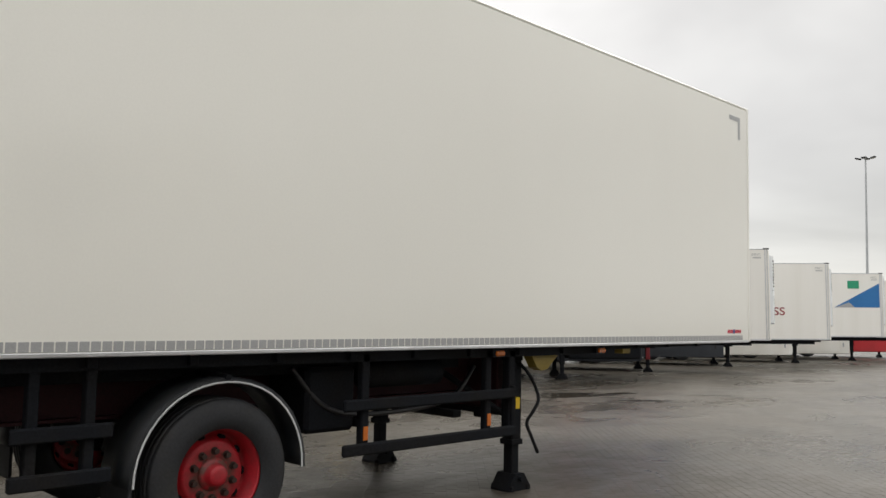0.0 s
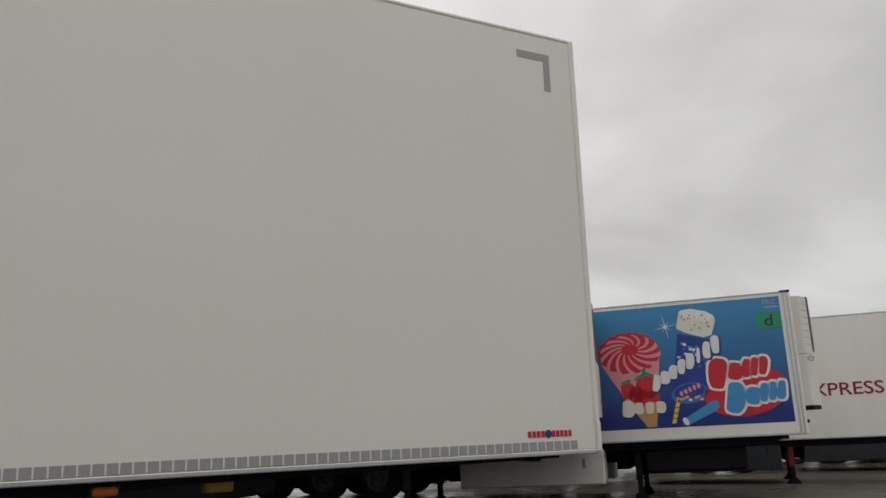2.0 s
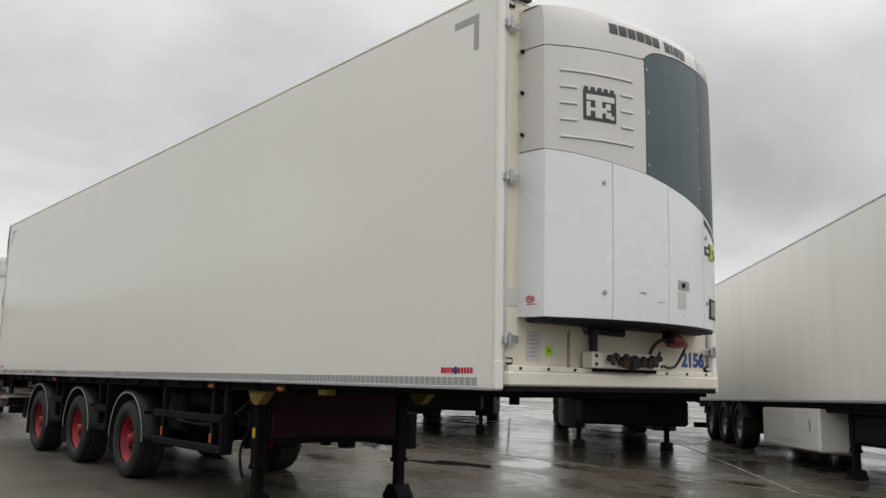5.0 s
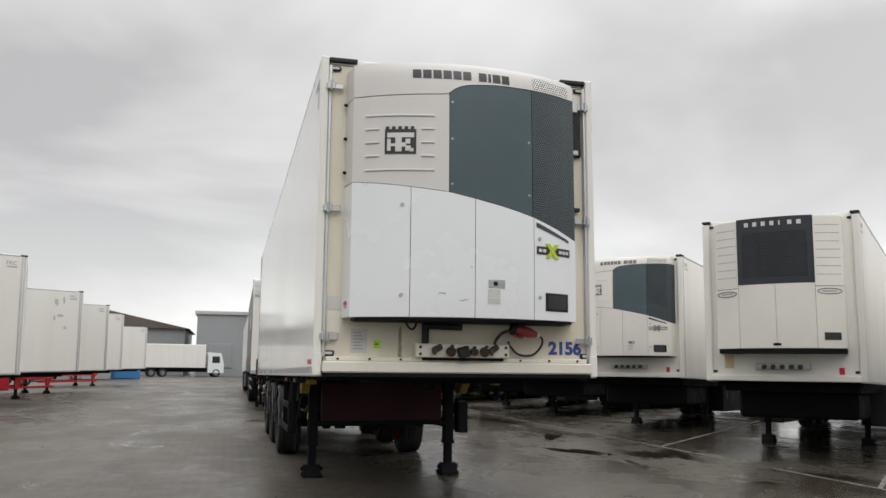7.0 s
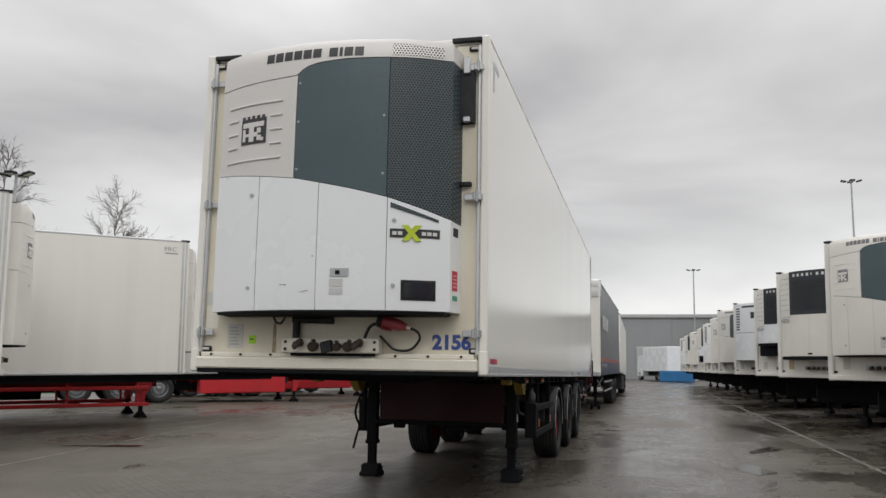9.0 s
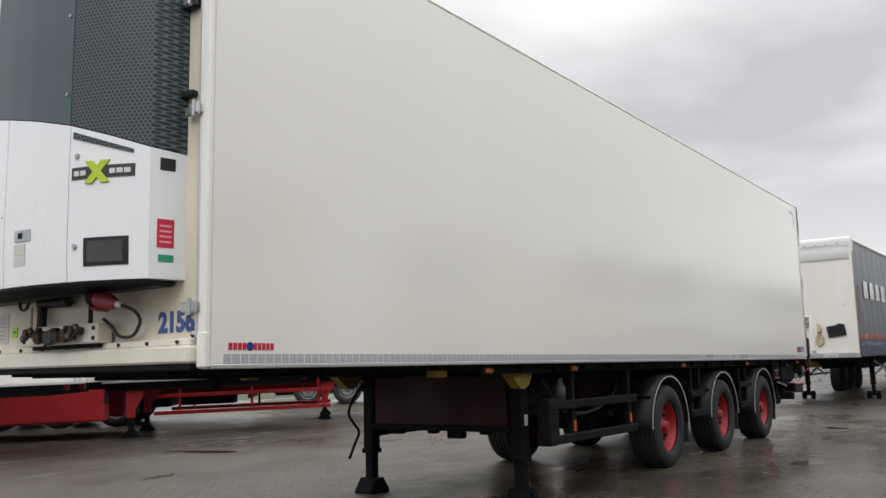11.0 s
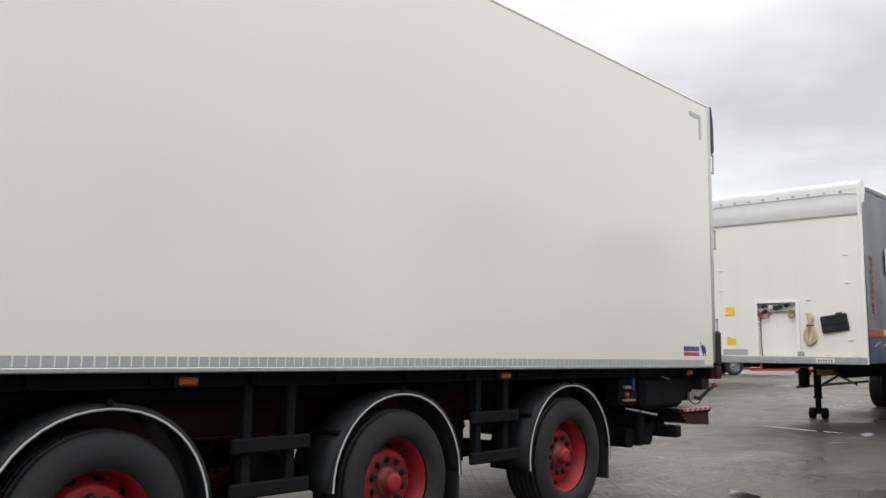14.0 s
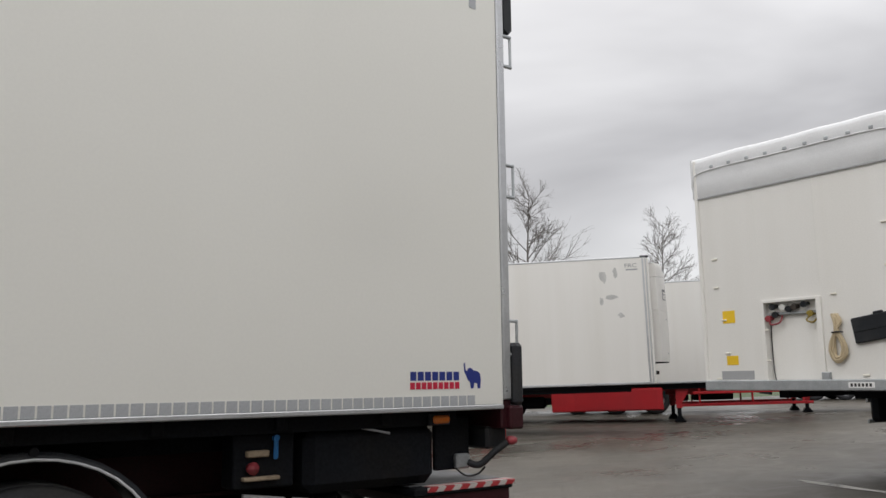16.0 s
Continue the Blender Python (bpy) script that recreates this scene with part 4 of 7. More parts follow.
        cross.add(V, [(0, 2, 6, 4), (1, 5, 7, 3), (0, 4, 5, 1), (2, 3, 7, 6), (0, 1, 3, 2), (4, 6, 7, 5)])
    part("model_cross", cross, cross_m, u)
    for a, b in ((0.605, 0.637), (0.648, 0.680), (0.825, 0.856), (0.865, 0.896), (0.905, 0.936)):
        part("model_bar", patch(Shape(), a, b, 2.382, 2.410, 0.016, 0.004, 3, 1, dz), shell_m, u)
    part("display_surround", patch(Shape(), 0.675, 0.93, 1.865, 2.025, 0.010, 0.006, 8, 3, dz), M_PLAST, u)
    part("display", patch(Shape(), 0.70, 0.905, 1.885, 2.005, 0.014, 0.004, 6, 2, dz), M_SMOKE, u)
    part("lock_plate", patch(Shape(), 0.12, 0.27, 2.045, 2.112, 0.012, 0.006, 3, 2, dz), M_GALV, u)
    part("lock_recess", patch(Shape(), 0.165, 0.20, 2.062, 2.095, 0.017, 0.005, 2, 2, dz), M_BLACK, u)
    part("warning_label", patch(Shape(), 0.115, 0.225, 1.965, 2.030, 0.009, 0.003, 2, 2, dz), M_PAPER, u)
    part("warning_label", patch(Shape(), 0.115, 0.225, 1.905, 1.955, 0.009, 0.003, 2, 2, dz), M_TAPE2, u)
    for y, z in ((-0.624, 2.742), (-0.624, 1.968), (0.615, 2.50), (0.615, 1.98)):
        xx = shell_x(y, z)
        part("quarter_turn_lock", Shape().cyl((xx, y, z + dz), (xx + 0.016, y, z + dz), 0.016, 12), M_GALV, u)
    for y in (-0.205, 0.515):
        for z in (3.66, 3.33, 2.93) if y < 0 else (3.36, 2.88):
            xx = shell_x(y, z)
            part("grille_screw", Shape().cyl((xx, y, z + dz), (xx + 0.006, y, z + dz), 0.010, 8), M_GALV, u)
    if full:
        for y0, y1, z0, z1 in ((-0.315, -0.262, 1.984, 1.990), (-0.268, -0.258, 1.978, 1.988), (-0.135, -0.095, 1.926, 1.930), (-0.100, -0.060, 1.934, 1.938), (-0.040, -0.025, 2.210, 2.216)):
            part("scuff", patch(Shape(), y0, y1, z0, z1, 0.0085, 0.002, 2, 1, dz), M_WORNTXT, u, "dark scuff on the door")

        def flank(sg, x, z, w, h, thick, m, name, label=""):
            """A flat label or plate on the flaring side."""
            y = sg * (1.072 - 0.190 * x)
            part(name, Shape().box(-w / 2, w / 2, -0.004, thick, -h / 2, h / 2, 0.0008, pose(x, y, z + dz, 0, 0, -10.8 if sg > 0 else 190.8)), m, u, label)
        for k, z in enumerate((3.69, 3.38, 3.07)):
            part("side_latch", Shape().cyl((0.03, -1.062, z + dz), (0.045, -1.088, z + dz), 0.014, 8), M_BLACK, u)
        ring = Shape().tube([(0.105 + 0.032 * math.cos(a), -1.0545 + 0.006 * math.cos(a), 1.905 + 0.020 * math.sin(a) + dz) for a in [2 * math.pi * k / 20 for k in range(21)]], 0.004, 6)
        part("side_badge", ring, M_LOGORED, u, "small oval red outline mark")
        flank(-1, 0.094, 1.905, 0.008, 0.018, 0.003, M_LOGORED, "side_badge_bar")
        flank(-1, 0.112, 1.905, 0.016, 0.018, 0.003, M_LOGORED, "side_badge_bar")
        flank(-1, 0.115, 1.870, 0.080, 0.006, 0.003, M_LOGORED, "side_badge_bar")
        flank(1, 0.12, 2.04, 0.10, 0.16, 0.003, M_LOGORED, "side_label", "bright red square label")
        for k in range(4):
            flank(1, 0.12, 1.991 + 0.03 * k, 0.07, 0.012, 0.0045, M_PICPINK, "side_label_bar")
        flank(1, 0.115, 1.90, 0.09, 0.04, 0.003, M_GREEN, "leaf_label")
        flank(1, 0.115, 2.435, 0.09, 0.07, 0.005, M_PLAST, "side_plate")
    return u


def box_unit(parent, style, dz=0.0):
    """Flatter nose units: style 'dark' has a black upper centre and louvred cheeks, 'plain' is a white box with slots, 'tall' leaves a gap below."""
    def fx(y):
        return 0.47 - 0.25 * (abs(y) / 1.0) ** 2.4
    low = 1.78 if style != "tall" else 2.25
    def curved(y0, y1, z0, z1, off, n=10, th=0.02):
        s = Shape()
        V, F = [], []
        for i in range(n + 1):
            y = y0 + (y1 - y0) * i / n
            for z in (z0, z1):
                V += [(fx(y) + off, y, z + dz), (max(0, fx(y) + off - th), y, z + dz)]
        for i in range(n):
            b, c = 4 * i, 4 * i + 4
            F += [(b, b + 1, c + 1, c), (b + 2, c + 2, c + 3, b + 3)]
        F += [(0, 2, 3, 1), (4 * n, 4 * n + 1, 4 * n + 3, 4 * n + 2)]
        s.add(V, [(4 * i, 4 * i + 4, 4 * i + 6, 4 * i + 2) for i in range(n)], True)
        return s.add(V, F, False)
    u = part("refrigeration_unit", curved(-0.985, 0.985, low, 3.93, -0.015, 16, 0.5), M_PLAST, parent, "white nose-mounted refrigeration unit")
    if style == "plain":
        part("shell", curved(-1.0, 1.0, low + 0.02, 3.94, 0, 16, 0.3), M_UNIT, u)
        for k in range(9):
            part("slot", curved(-0.93, -0.68, 2.95 + 0.1 * k, 3.0 + 0.1 * k, 0.004, 3, 0.01), M_BLACK, u)
        part("badge", curved(-0.1, 0.12, 3.38, 3.62, 0.004, 3, 0.01), M_DARKTXT, u)
        part("name_bar", curved(-0.55, 0.35, 3.80, 3.87, 0.004, 6, 0.01), M_DARKTXT, u)
        part("seam", curved(-0.98, 0.98, 2.84, 2.852, 0.003, 10, 0.01), M_BLACK, u)
    else:
        for a, b in ((-1.0, -0.60), (0.60, 1.0)):
            part("cheek", curved(a, b, 2.80, 3.94, 0, 6, 0.3), M_OLDUNIT, u)
            for k in range(7):
                part("louvre", curved(a + 0.03, b - 0.03, 2.98 + 0.135 * k, 2.987 + 0.135 * k, 0.003, 4, 0.01), M_LOUVRE, u)
        part("grille_surround", curved(-0.595, 0.595, 2.86, 3.96, 0.012, 8, 0.3), M_NAVY, u, "black upper grille panel")
        for k in range(20):
            part("grille_slat", curved(-0.51, 0.51, 2.97 + 0.038 * k, 2.985 + 0.038 * k, 0.017, 4, 0.01), M_PLAST, u)
        for k in range(7):
            part("name_bar", curved(-0.46 + 0.138 * k, -0.46 + 0.138 * k + (0.065 if k != 4 else 0.022), 3.82, 3.892, 0.016, 2, 0.006), M_TAPE2, u)
        for a, b in ((-1.0, -0.60), (-0.594, -0.003), (0.003, 0.594), (0.60, 1.0)):
            part("door_panel", curved(a, b, low + 0.02, 2.79 if abs(a + b) > 1.2 else 2.85, 0.002, 6, 0.3), M_UNIT if style == "tall" else M_OLDUNIT, u)
        for y in (-0.80, 0.80):
            ring = Shape()
            ring.tube([(fx(y + 0.17 * math.cos(t)) + 0.006, y + 0.17 * math.cos(t), 2.71 + dz + 0.045 * math.sin(t)) for t in [math.pi * k / 8 for k in range(17)]], 0.006, 5, 1)
            part("oval_mark", ring, M_DARKTXT, u)
            part("oval_bar", curved(y - 0.10, y + 0.10, 2.70, 2.722, 0.006, 3, 0.01), M_TAPE, u)
        part("display", curved(0.70, 0.93, 1.93 if style != "tall" else 2.3, 2.05 if style != "tall" else 2.4, 0.008, 3, 0.01), M_SMOKE, u)
        part("lock_recess", curved(-0.06, 0.06, low + 0.06, low + 0.10, 0.008, 2, 0.01), M_BLACK, u)
        part("base_plate", curved(-0.98, 0.98, low - 0.06, low, -0.01, 12, 0.3), M_BLACK, u)
    if style == "tall":
        part("frame_box", Shape().box(0.0, 0.30, -0.85, 0.85, 1.88 + dz, 2.2 + dz), M_BLACK, u)
    return u


# ---------------------------------------------------------------- the trailer that the walk goes round
NOSE_UP = 0.53
main = thing("refrigerated_trailer", "long white refrigerated semi-trailer standing on its landing legs", "trailer",
             pose(-3.94, 0, 0, 0, -NOSE_UP, 0) @ Matrix.Translation((3.94, 0, 0)))
L0, ZB, ZT = 13.6, 1.29, 4.145


def floor_at(x):
    """Height of the level paving in the tilted trailer's own measure."""
    return -(x + 3.94) * math.tan(radians(NOSE_UP))


def main_body():
    for sgn, nm in ((-1, "side_wall"), (1, "side_wall")):
        y0, y1 = sorted((sgn * 1.24, sgn * 1.30))
        part(nm, Shape().box(-L0 + 0.05, -0.004, y0, y1, ZB + 0.021, ZT - 0.035, 0.004), M_GEL, main, "smooth white glass-fibre side wall")
        a, b = sorted((sgn * 1.22, sgn * 1.306))
        part("lower_rail", Shape().box(-L0 + 0.05, 0.0, a, b, ZB - 0.006, ZB + 0.021, 0.005), M_ALU, main, "pale aluminium bottom rail")
        part("roof_rail", Shape().box(-L0 + 0.05, 0.0, a, sgn * 1.303 if sgn > 0 else b, ZT - 0.035, ZT, 0.012) if sgn > 0 else Shape().box(-L0 + 0.05, 0.0, -1.303, -1.22, ZT - 0.035, ZT, 0.012), M_GEL, main)
    part("roof", Shape().box(-L0 + 0.05, -0.01, -1.22, 1.22, ZT - 0.06, ZT - 0.006), M_GEL, main)
    part("floor", Shape().box(-L0 + 0.05, -0.01, -1.22, 1.22, ZB + 0.002, ZB + 0.06), M_BLACK, main)
    part("front_wall", Shape().box(-0.06, 0.0, -1.22, 1.22, ZB + 0.06, ZT - 0.07), M_CREAM, main, "cream front wall with rust streaks")
    part("rear_door", Shape().box(-L0, -L0 + 0.05, -1.20, 0.0, ZB + 0.05, ZT - 0.06), M_GEL, main)
    part("rear_door", Shape().box(-L0, -L0 + 0.05, 0.004, 1.20, ZB + 0.05, ZT - 0.06), M_GEL, main)
    part("rear_sill", Shape().box(-L0 - 0.02, -L0 + 0.06, -1.29, 1.29, ZB - 0.12, ZB + 0.045, 0.008), M_MAROON, main)
    for sgn in (-1, 1):
        part("sill_corner", Shape().box(-L0 - 0.085, -L0 + 0.02, min(sgn * 1.14, sgn * 1.33), max(sgn * 1.14, sgn * 1.33), ZB - 0.124, ZB + 0.012, 0.012), M_MAROON, main)
    part("rear_header", Shape().box(-L0 - 0.01, -L0 + 0.06, -1.29, 1.29, ZT - 0.055, ZT, 0.008), M_STEEL, main)
    for sgn in (-1, 1):
        a, b = sorted((sgn * 1.20, sgn * 1.308))
        post = part("rear_post", Shape().box(-L0 - 0.012, -L0 + 0.048, a, b, ZB + 0.046, ZT - 0.002, 0.008), M_STEEL, main, "dull stainless rear corner post")
        for z in (3.50, 2.66, 1.70):
            hx = -L0 - 0.012
            part("hinge", Shape().box(hx - 0.060, hx + 0.012, sgn * 1.300 - 0.012, sgn * 1.300 + 0.012, z + 0.090, z + 0.108, 0.004)
                         .box(hx - 0.060, hx + 0.012, sgn * 1.300 - 0.012, sgn * 1.300 + 0.012, z - 0.108, z - 0.090, 0.004)
                         .cyl((hx - 0.054, sgn * 1.300, z - 0.108), (hx - 0.054, sgn * 1.300, z + 0.108), 0.009, 10), M_GALV, post, "open steel hinge loop")
        part("corner_lamp", Shape().prism([(-L0 - 0.010, ZT - 0.01), (-L0 - 0.030, ZT - 0.01), (-L0 - 0.060, ZT - 0.14), (-L0 - 0.074, ZT - 0.26), (-L0 - 0.074, ZT - 0.50), (-L0 - 0.050, ZT - 0.53), (-L0 - 0.010, ZT - 0.50)],
                                          min(sgn * 1.22, sgn * 1.312), max(sgn * 1.22, sgn * 1.312), "y"), M_PLAST, post, "black moulded rubber corner lamp housing")
        c, d = sorted((sgn * 1.22, sgn * 1.34))
        part("rubber_buffer", Shape().box(-L0 - 0.085, -L0 - 0.012, c, d, ZB + 0.015, ZB + 0.38, 0.02), M_RUBBER, post, "black rubber dock buffer")
        # front corner: white post, bright strip, corner bracket
        a, b = sorted((sgn * 1.238, sgn * 1.307))
        cp = part("corner_post", Shape().box(-0.002, 0.040, a, b, ZB + 0.05, ZT - 0.004, 0.010), M_GEL, main)
        a, b = sorted((sgn * 1.205, sgn * 1.236))
        part("bright_strip", Shape().box(0.0, 0.036, a, b, ZB + 0.16, ZT - 0.08, 0.008), M_ALU, cp, "bright aluminium edge strip")
        a, b = sorted((sgn * 1.234, sgn * 1.310))
        part("corner_bracket", Shape().box(-0.001, 0.046, a, b, ZB - 0.002, ZB + 0.20, 0.012), M_GEL, cp)
        for z in (3.86, 2.745, 1.625):
            h = part("door_hinge", Shape().box(0.034, 0.050, min(sgn * 1.10, sgn * 1.26), max(sgn * 1.10, sgn * 1.26), z - 0.028, z + 0.028, 0.006)
                     .box(0.046, 0.075, min(sgn * 1.18, sgn * 1.25), max(sgn * 1.18, sgn * 1.25), z - 0.036, z + 0.036, 0.008), M_STEEL, cp, "bright steel strap hinge")
            part("pin", Shape().cyl((0.075, sgn * 1.215, z - 0.045), (0.075, sgn * 1.215, z + 0.045), 0.012, 10), M_GALV, h)
        for z in (1.484, 4.035):
            yy = sgn * 1.18 if z > 2 or sgn < 0 else 1.205
            lamp = part("marker_lamp", Shape().box(0.0, 0.022, yy - 0.055, yy + 0.055, z - 0.024, z + 0.024, 0.018), M_PLAST, main)
            part("lens", Shape().box(0.018, 0.030, yy - 0.036, yy + 0.036, z - 0.012, z + 0.012, 0.008), M_PAPER, lamp)
        a, b = sorted((sgn * 0.98, sgn * 1.235))
        part("top_gasket", Shape().box(-0.01, 0.040, a, b, ZT - 0.05, ZT - 0.012, 0.006), M_PLAST, main)
    part("front_beam", Shape().box(-0.05, 0.095, -1.232, 1.232, ZB + 0.028, ZB + 0.125, 0.012).box(-0.02, 0.060, -1.20, 1.20, ZB + 0.125, ZB + 0.165, 0.008), M_BEAM, main, "cream painted front cross beam")
    part("beam_lip", Shape().box(-0.3, 0.075, -1.225, 1.225, ZB - 0.01, ZB + 0.028, 0.006), M_BLACK, main)
    for k in range(9):
        yy = -1.1 + 0.275 * k
        part("bolt", Shape().cyl((0.06, yy, ZB + 0.146), (0.070, yy, ZB + 0.146), 0.011, 8), M_NUT, main)


main_body()
unit = curved_unit(main, 0.0)


def main_front_details():
    # coupling bracket with its five couplings
    br = part("coupling_bracket", Shape().box(0.02, 0.125, -0.43, 0.425, 1.455, 1.575, 0.008), M_BEAM, main, "cream steel bracket carrying air and electric couplings")
    for k, (y, tilt) in enumerate(((-0.25, 28), (-0.125, -8), (-0.010, 14), (0.085, 0), (0.18, -20), (0.265, 32))):
        z = 1.512 + (0.018 if k in (0, 5) else 0.0)
        m = pose(0.125, y, z, tilt, 0, 0)
        if k in (0, 5):                       # hose couplings: a flat head on an elbow
            c = part("coupling", Shape().cyl((0.0, 0, 0), (0.045, 0, 0), 0.026, 12).box(0.035, 0.075, -0.050, 0.046, -0.024, 0.030, 0.012).box(0.05, 0.085, -0.058, -0.030, -0.034, 0.012, 0.008), M_BRONZE, br, at=m)
            part("cap", Shape().cyl((0.074, 0.012, 0.004), (0.086, 0.012, 0.004), 0.022, 12), M_NUT, c)
        elif k == 2:                          # closed socket box with a hinged lid
            c = part("coupling", Shape().box(0.0, 0.060, -0.052, 0.052, -0.050, 0.040, 0.012), M_PLAST, br, "black plastic socket with a closed lid", m)
            part("cap", Shape().box(0.056, 0.070, -0.048, 0.048, -0.058, 0.030, 0.008), M_PLAST, c)
        else:                                 # round sockets with sprung lids
            r = 0.034 if k == 3 else 0.043
            c = part("coupling", Shape().cyl((0.0, 0, 0), (0.040, 0, 0), r * 0.78, 14).cyl((0.036, 0, -0.004), (0.066, 0, -0.010), r, 16), M_BRONZE, br, at=m)
            part("cap", Shape().cyl((0.064, 0, -0.010), (0.074, 0, -0.012), r * 0.92, 14).box(0.040, 0.078, -0.014, 0.014, r * 0.75, r * 1.25, 0.005), M_NUT, c)
    for y in (-0.39, 0.39):
        part("bolt", Shape().cyl((0.125, y, 1.545), (0.134, y, 1.545), 0.013, 8), M_NUT, br)
        part("bolt", Shape().cyl((0.125, y, 1.485), (0.134, y, 1.485), 0.013, 8), M_NUT, br)
    part("bracket_stay", Shape().box(0.0, 0.09, -0.36, 0.38, 1.43, 1.456, 0.004), M_BLACK, br)
    part("drain_hose", Shape().cyl((0.05, -0.33, 1.72), (0.05, -0.33, 1.50), 0.032, 12).cyl((0.05, -0.36, 1.735), (0.06, 0.0, 1.725), 0.030, 12), M_PLAST, main, "black corrugated drain hose")
    part("cable", Shape().tube([(0.10, -0.52, 1.76), (0.11, -0.49, 1.71), (0.10, -0.45, 1.70), (0.09, -0.42, 1.75)], 0.010, 6), M_CABLE, main)
    pl = part("power_plug", Shape().lathe([(0.0, 0.001), (0.0, 0.040), (0.03, 0.050), (0.08, 0.052), (0.15, 0.045), (0.19, 0.032), (0.215, 0.026), (0.22, 0.001)], (0, 0, 0), 16, "y"), M_SOCKET, main, "dark red industrial power plug", pose(0.16, 0.46, 1.715, -13, 0, 0))
    part("plug_collar", Shape().lathe([(-0.03, 0.02), (-0.03, 0.056), (0.0, 0.056), (0.0, 0.02)], (0, 0, 0), 16, "y"), M_PLAST, pl)
    part("plug_lid", Shape().box(-0.045, 0.045, 0.010, 0.090, -0.066, -0.050, 0.008).box(-0.012, 0.012, 0.0, 0.03, -0.062, -0.03, 0.004), M_SOCKET, pl)
    part("cable_gland", Shape().lathe([(0.215, 0.001), (0.215, 0.020), (0.245, 0.016), (0.245, 0.001)], (0, 0, 0), 12, "y"), M_BEAM, pl)
    part("power_cable", Shape().tube([(0.15, 0.695, 1.66), (0.10, 0.745, 1.63), (0.06, 0.75, 1.57), (0.05, 0.67, 1.49), (0.05, 0.54, 1.49), (0.06, 0.46, 1.555), (0.09, 0.425, 1.60)], 0.0105, 8), M_CABLE, main, "loop of black cable")
    part("power_cable", Shape().tube([(0.16, 0.44, 1.70), (0.13, 0.36, 1.68), (0.10, 0.31, 1.62), (0.09, 0.29, 1.56)], 0.014, 8), M_CABLE, main)
    # labels
    part("type_label", Shape().box(0.0, 0.004, -0.985, -0.84, 1.49, 1.70, 0.001), M_PAPER, main, "weathered paper type label")
    for k in range(6):
        part("label_bar", Shape().box(0.003, 0.0055, -0.965, -0.875 - 0.01 * (k % 3), 1.52 + 0.028 * k, 1.530 + 0.028 * k, 0.0008), M_TAPE, main)
    part("type_label", Shape().box(0.0, 0.004, -1.195, -1.065, 1.86, 1.98, 0.001), M_PAPER, main, "weathered paper type label")
    part("type_label", Shape().box(0.0, 0.004, -1.195, -1.08, 1.66, 1.84, 0.001), M_BEAM, main, "faded paper type label")
    part("sticker", Shape().box(0.0, 0.005, -0.785, -0.72, 1.53, 1.60, 0.001), M_GREENSTK, main, "fluorescent yellow-green sticker")
    part("sticker_bar", Shape().box(0.004, 0.0065, -0.775, -0.74, 1.562, 1.572, 0.0008), M_DARKTXT, main)
    s = letters("2156", 0.325, 0.128, M_BLUETXT, bold=0.045)
    part("fleet_number", s, None, main, "blue fleet number on the front wall", pose(0.001, 0.842, 1.492) @ ON_FRONT)
    dp = part("document_box", Shape().box(0.0, 0.045, 1.045, 1.185, 3.37, 3.84, 0.012), M_PLAST, main, "black document tube")
    part("clip", Shape().box(0.03, 0.07, 1.085, 1.145, 3.80, 3.95, 0.008), M_STEEL, dp)
    part("clip", Shape().box(0.03, 0.07, 1.085, 1.145, 3.38, 3.43, 0.008), M_STEEL, dp)
    part("stay_bracket", Shape().box(0.0, 0.05, 1.06, 1.16, 2.84, 2.875, 0.006), M_PLAST, main)
    part("rust_stain", Shape().prism([(-0.565, 1.455), (-0.53, 1.455), (-0.535, 1.72), (-0.545, 1.73), (-0.56, 1.70)], 0.0, 0.0028, "x"), mat("rust_streak", (0.33, 0.25, 0.16), 0.7, stain=0.3, stain_scale=14, tint=(0.6, 0.55, 0.42)), main)


main_front_details()


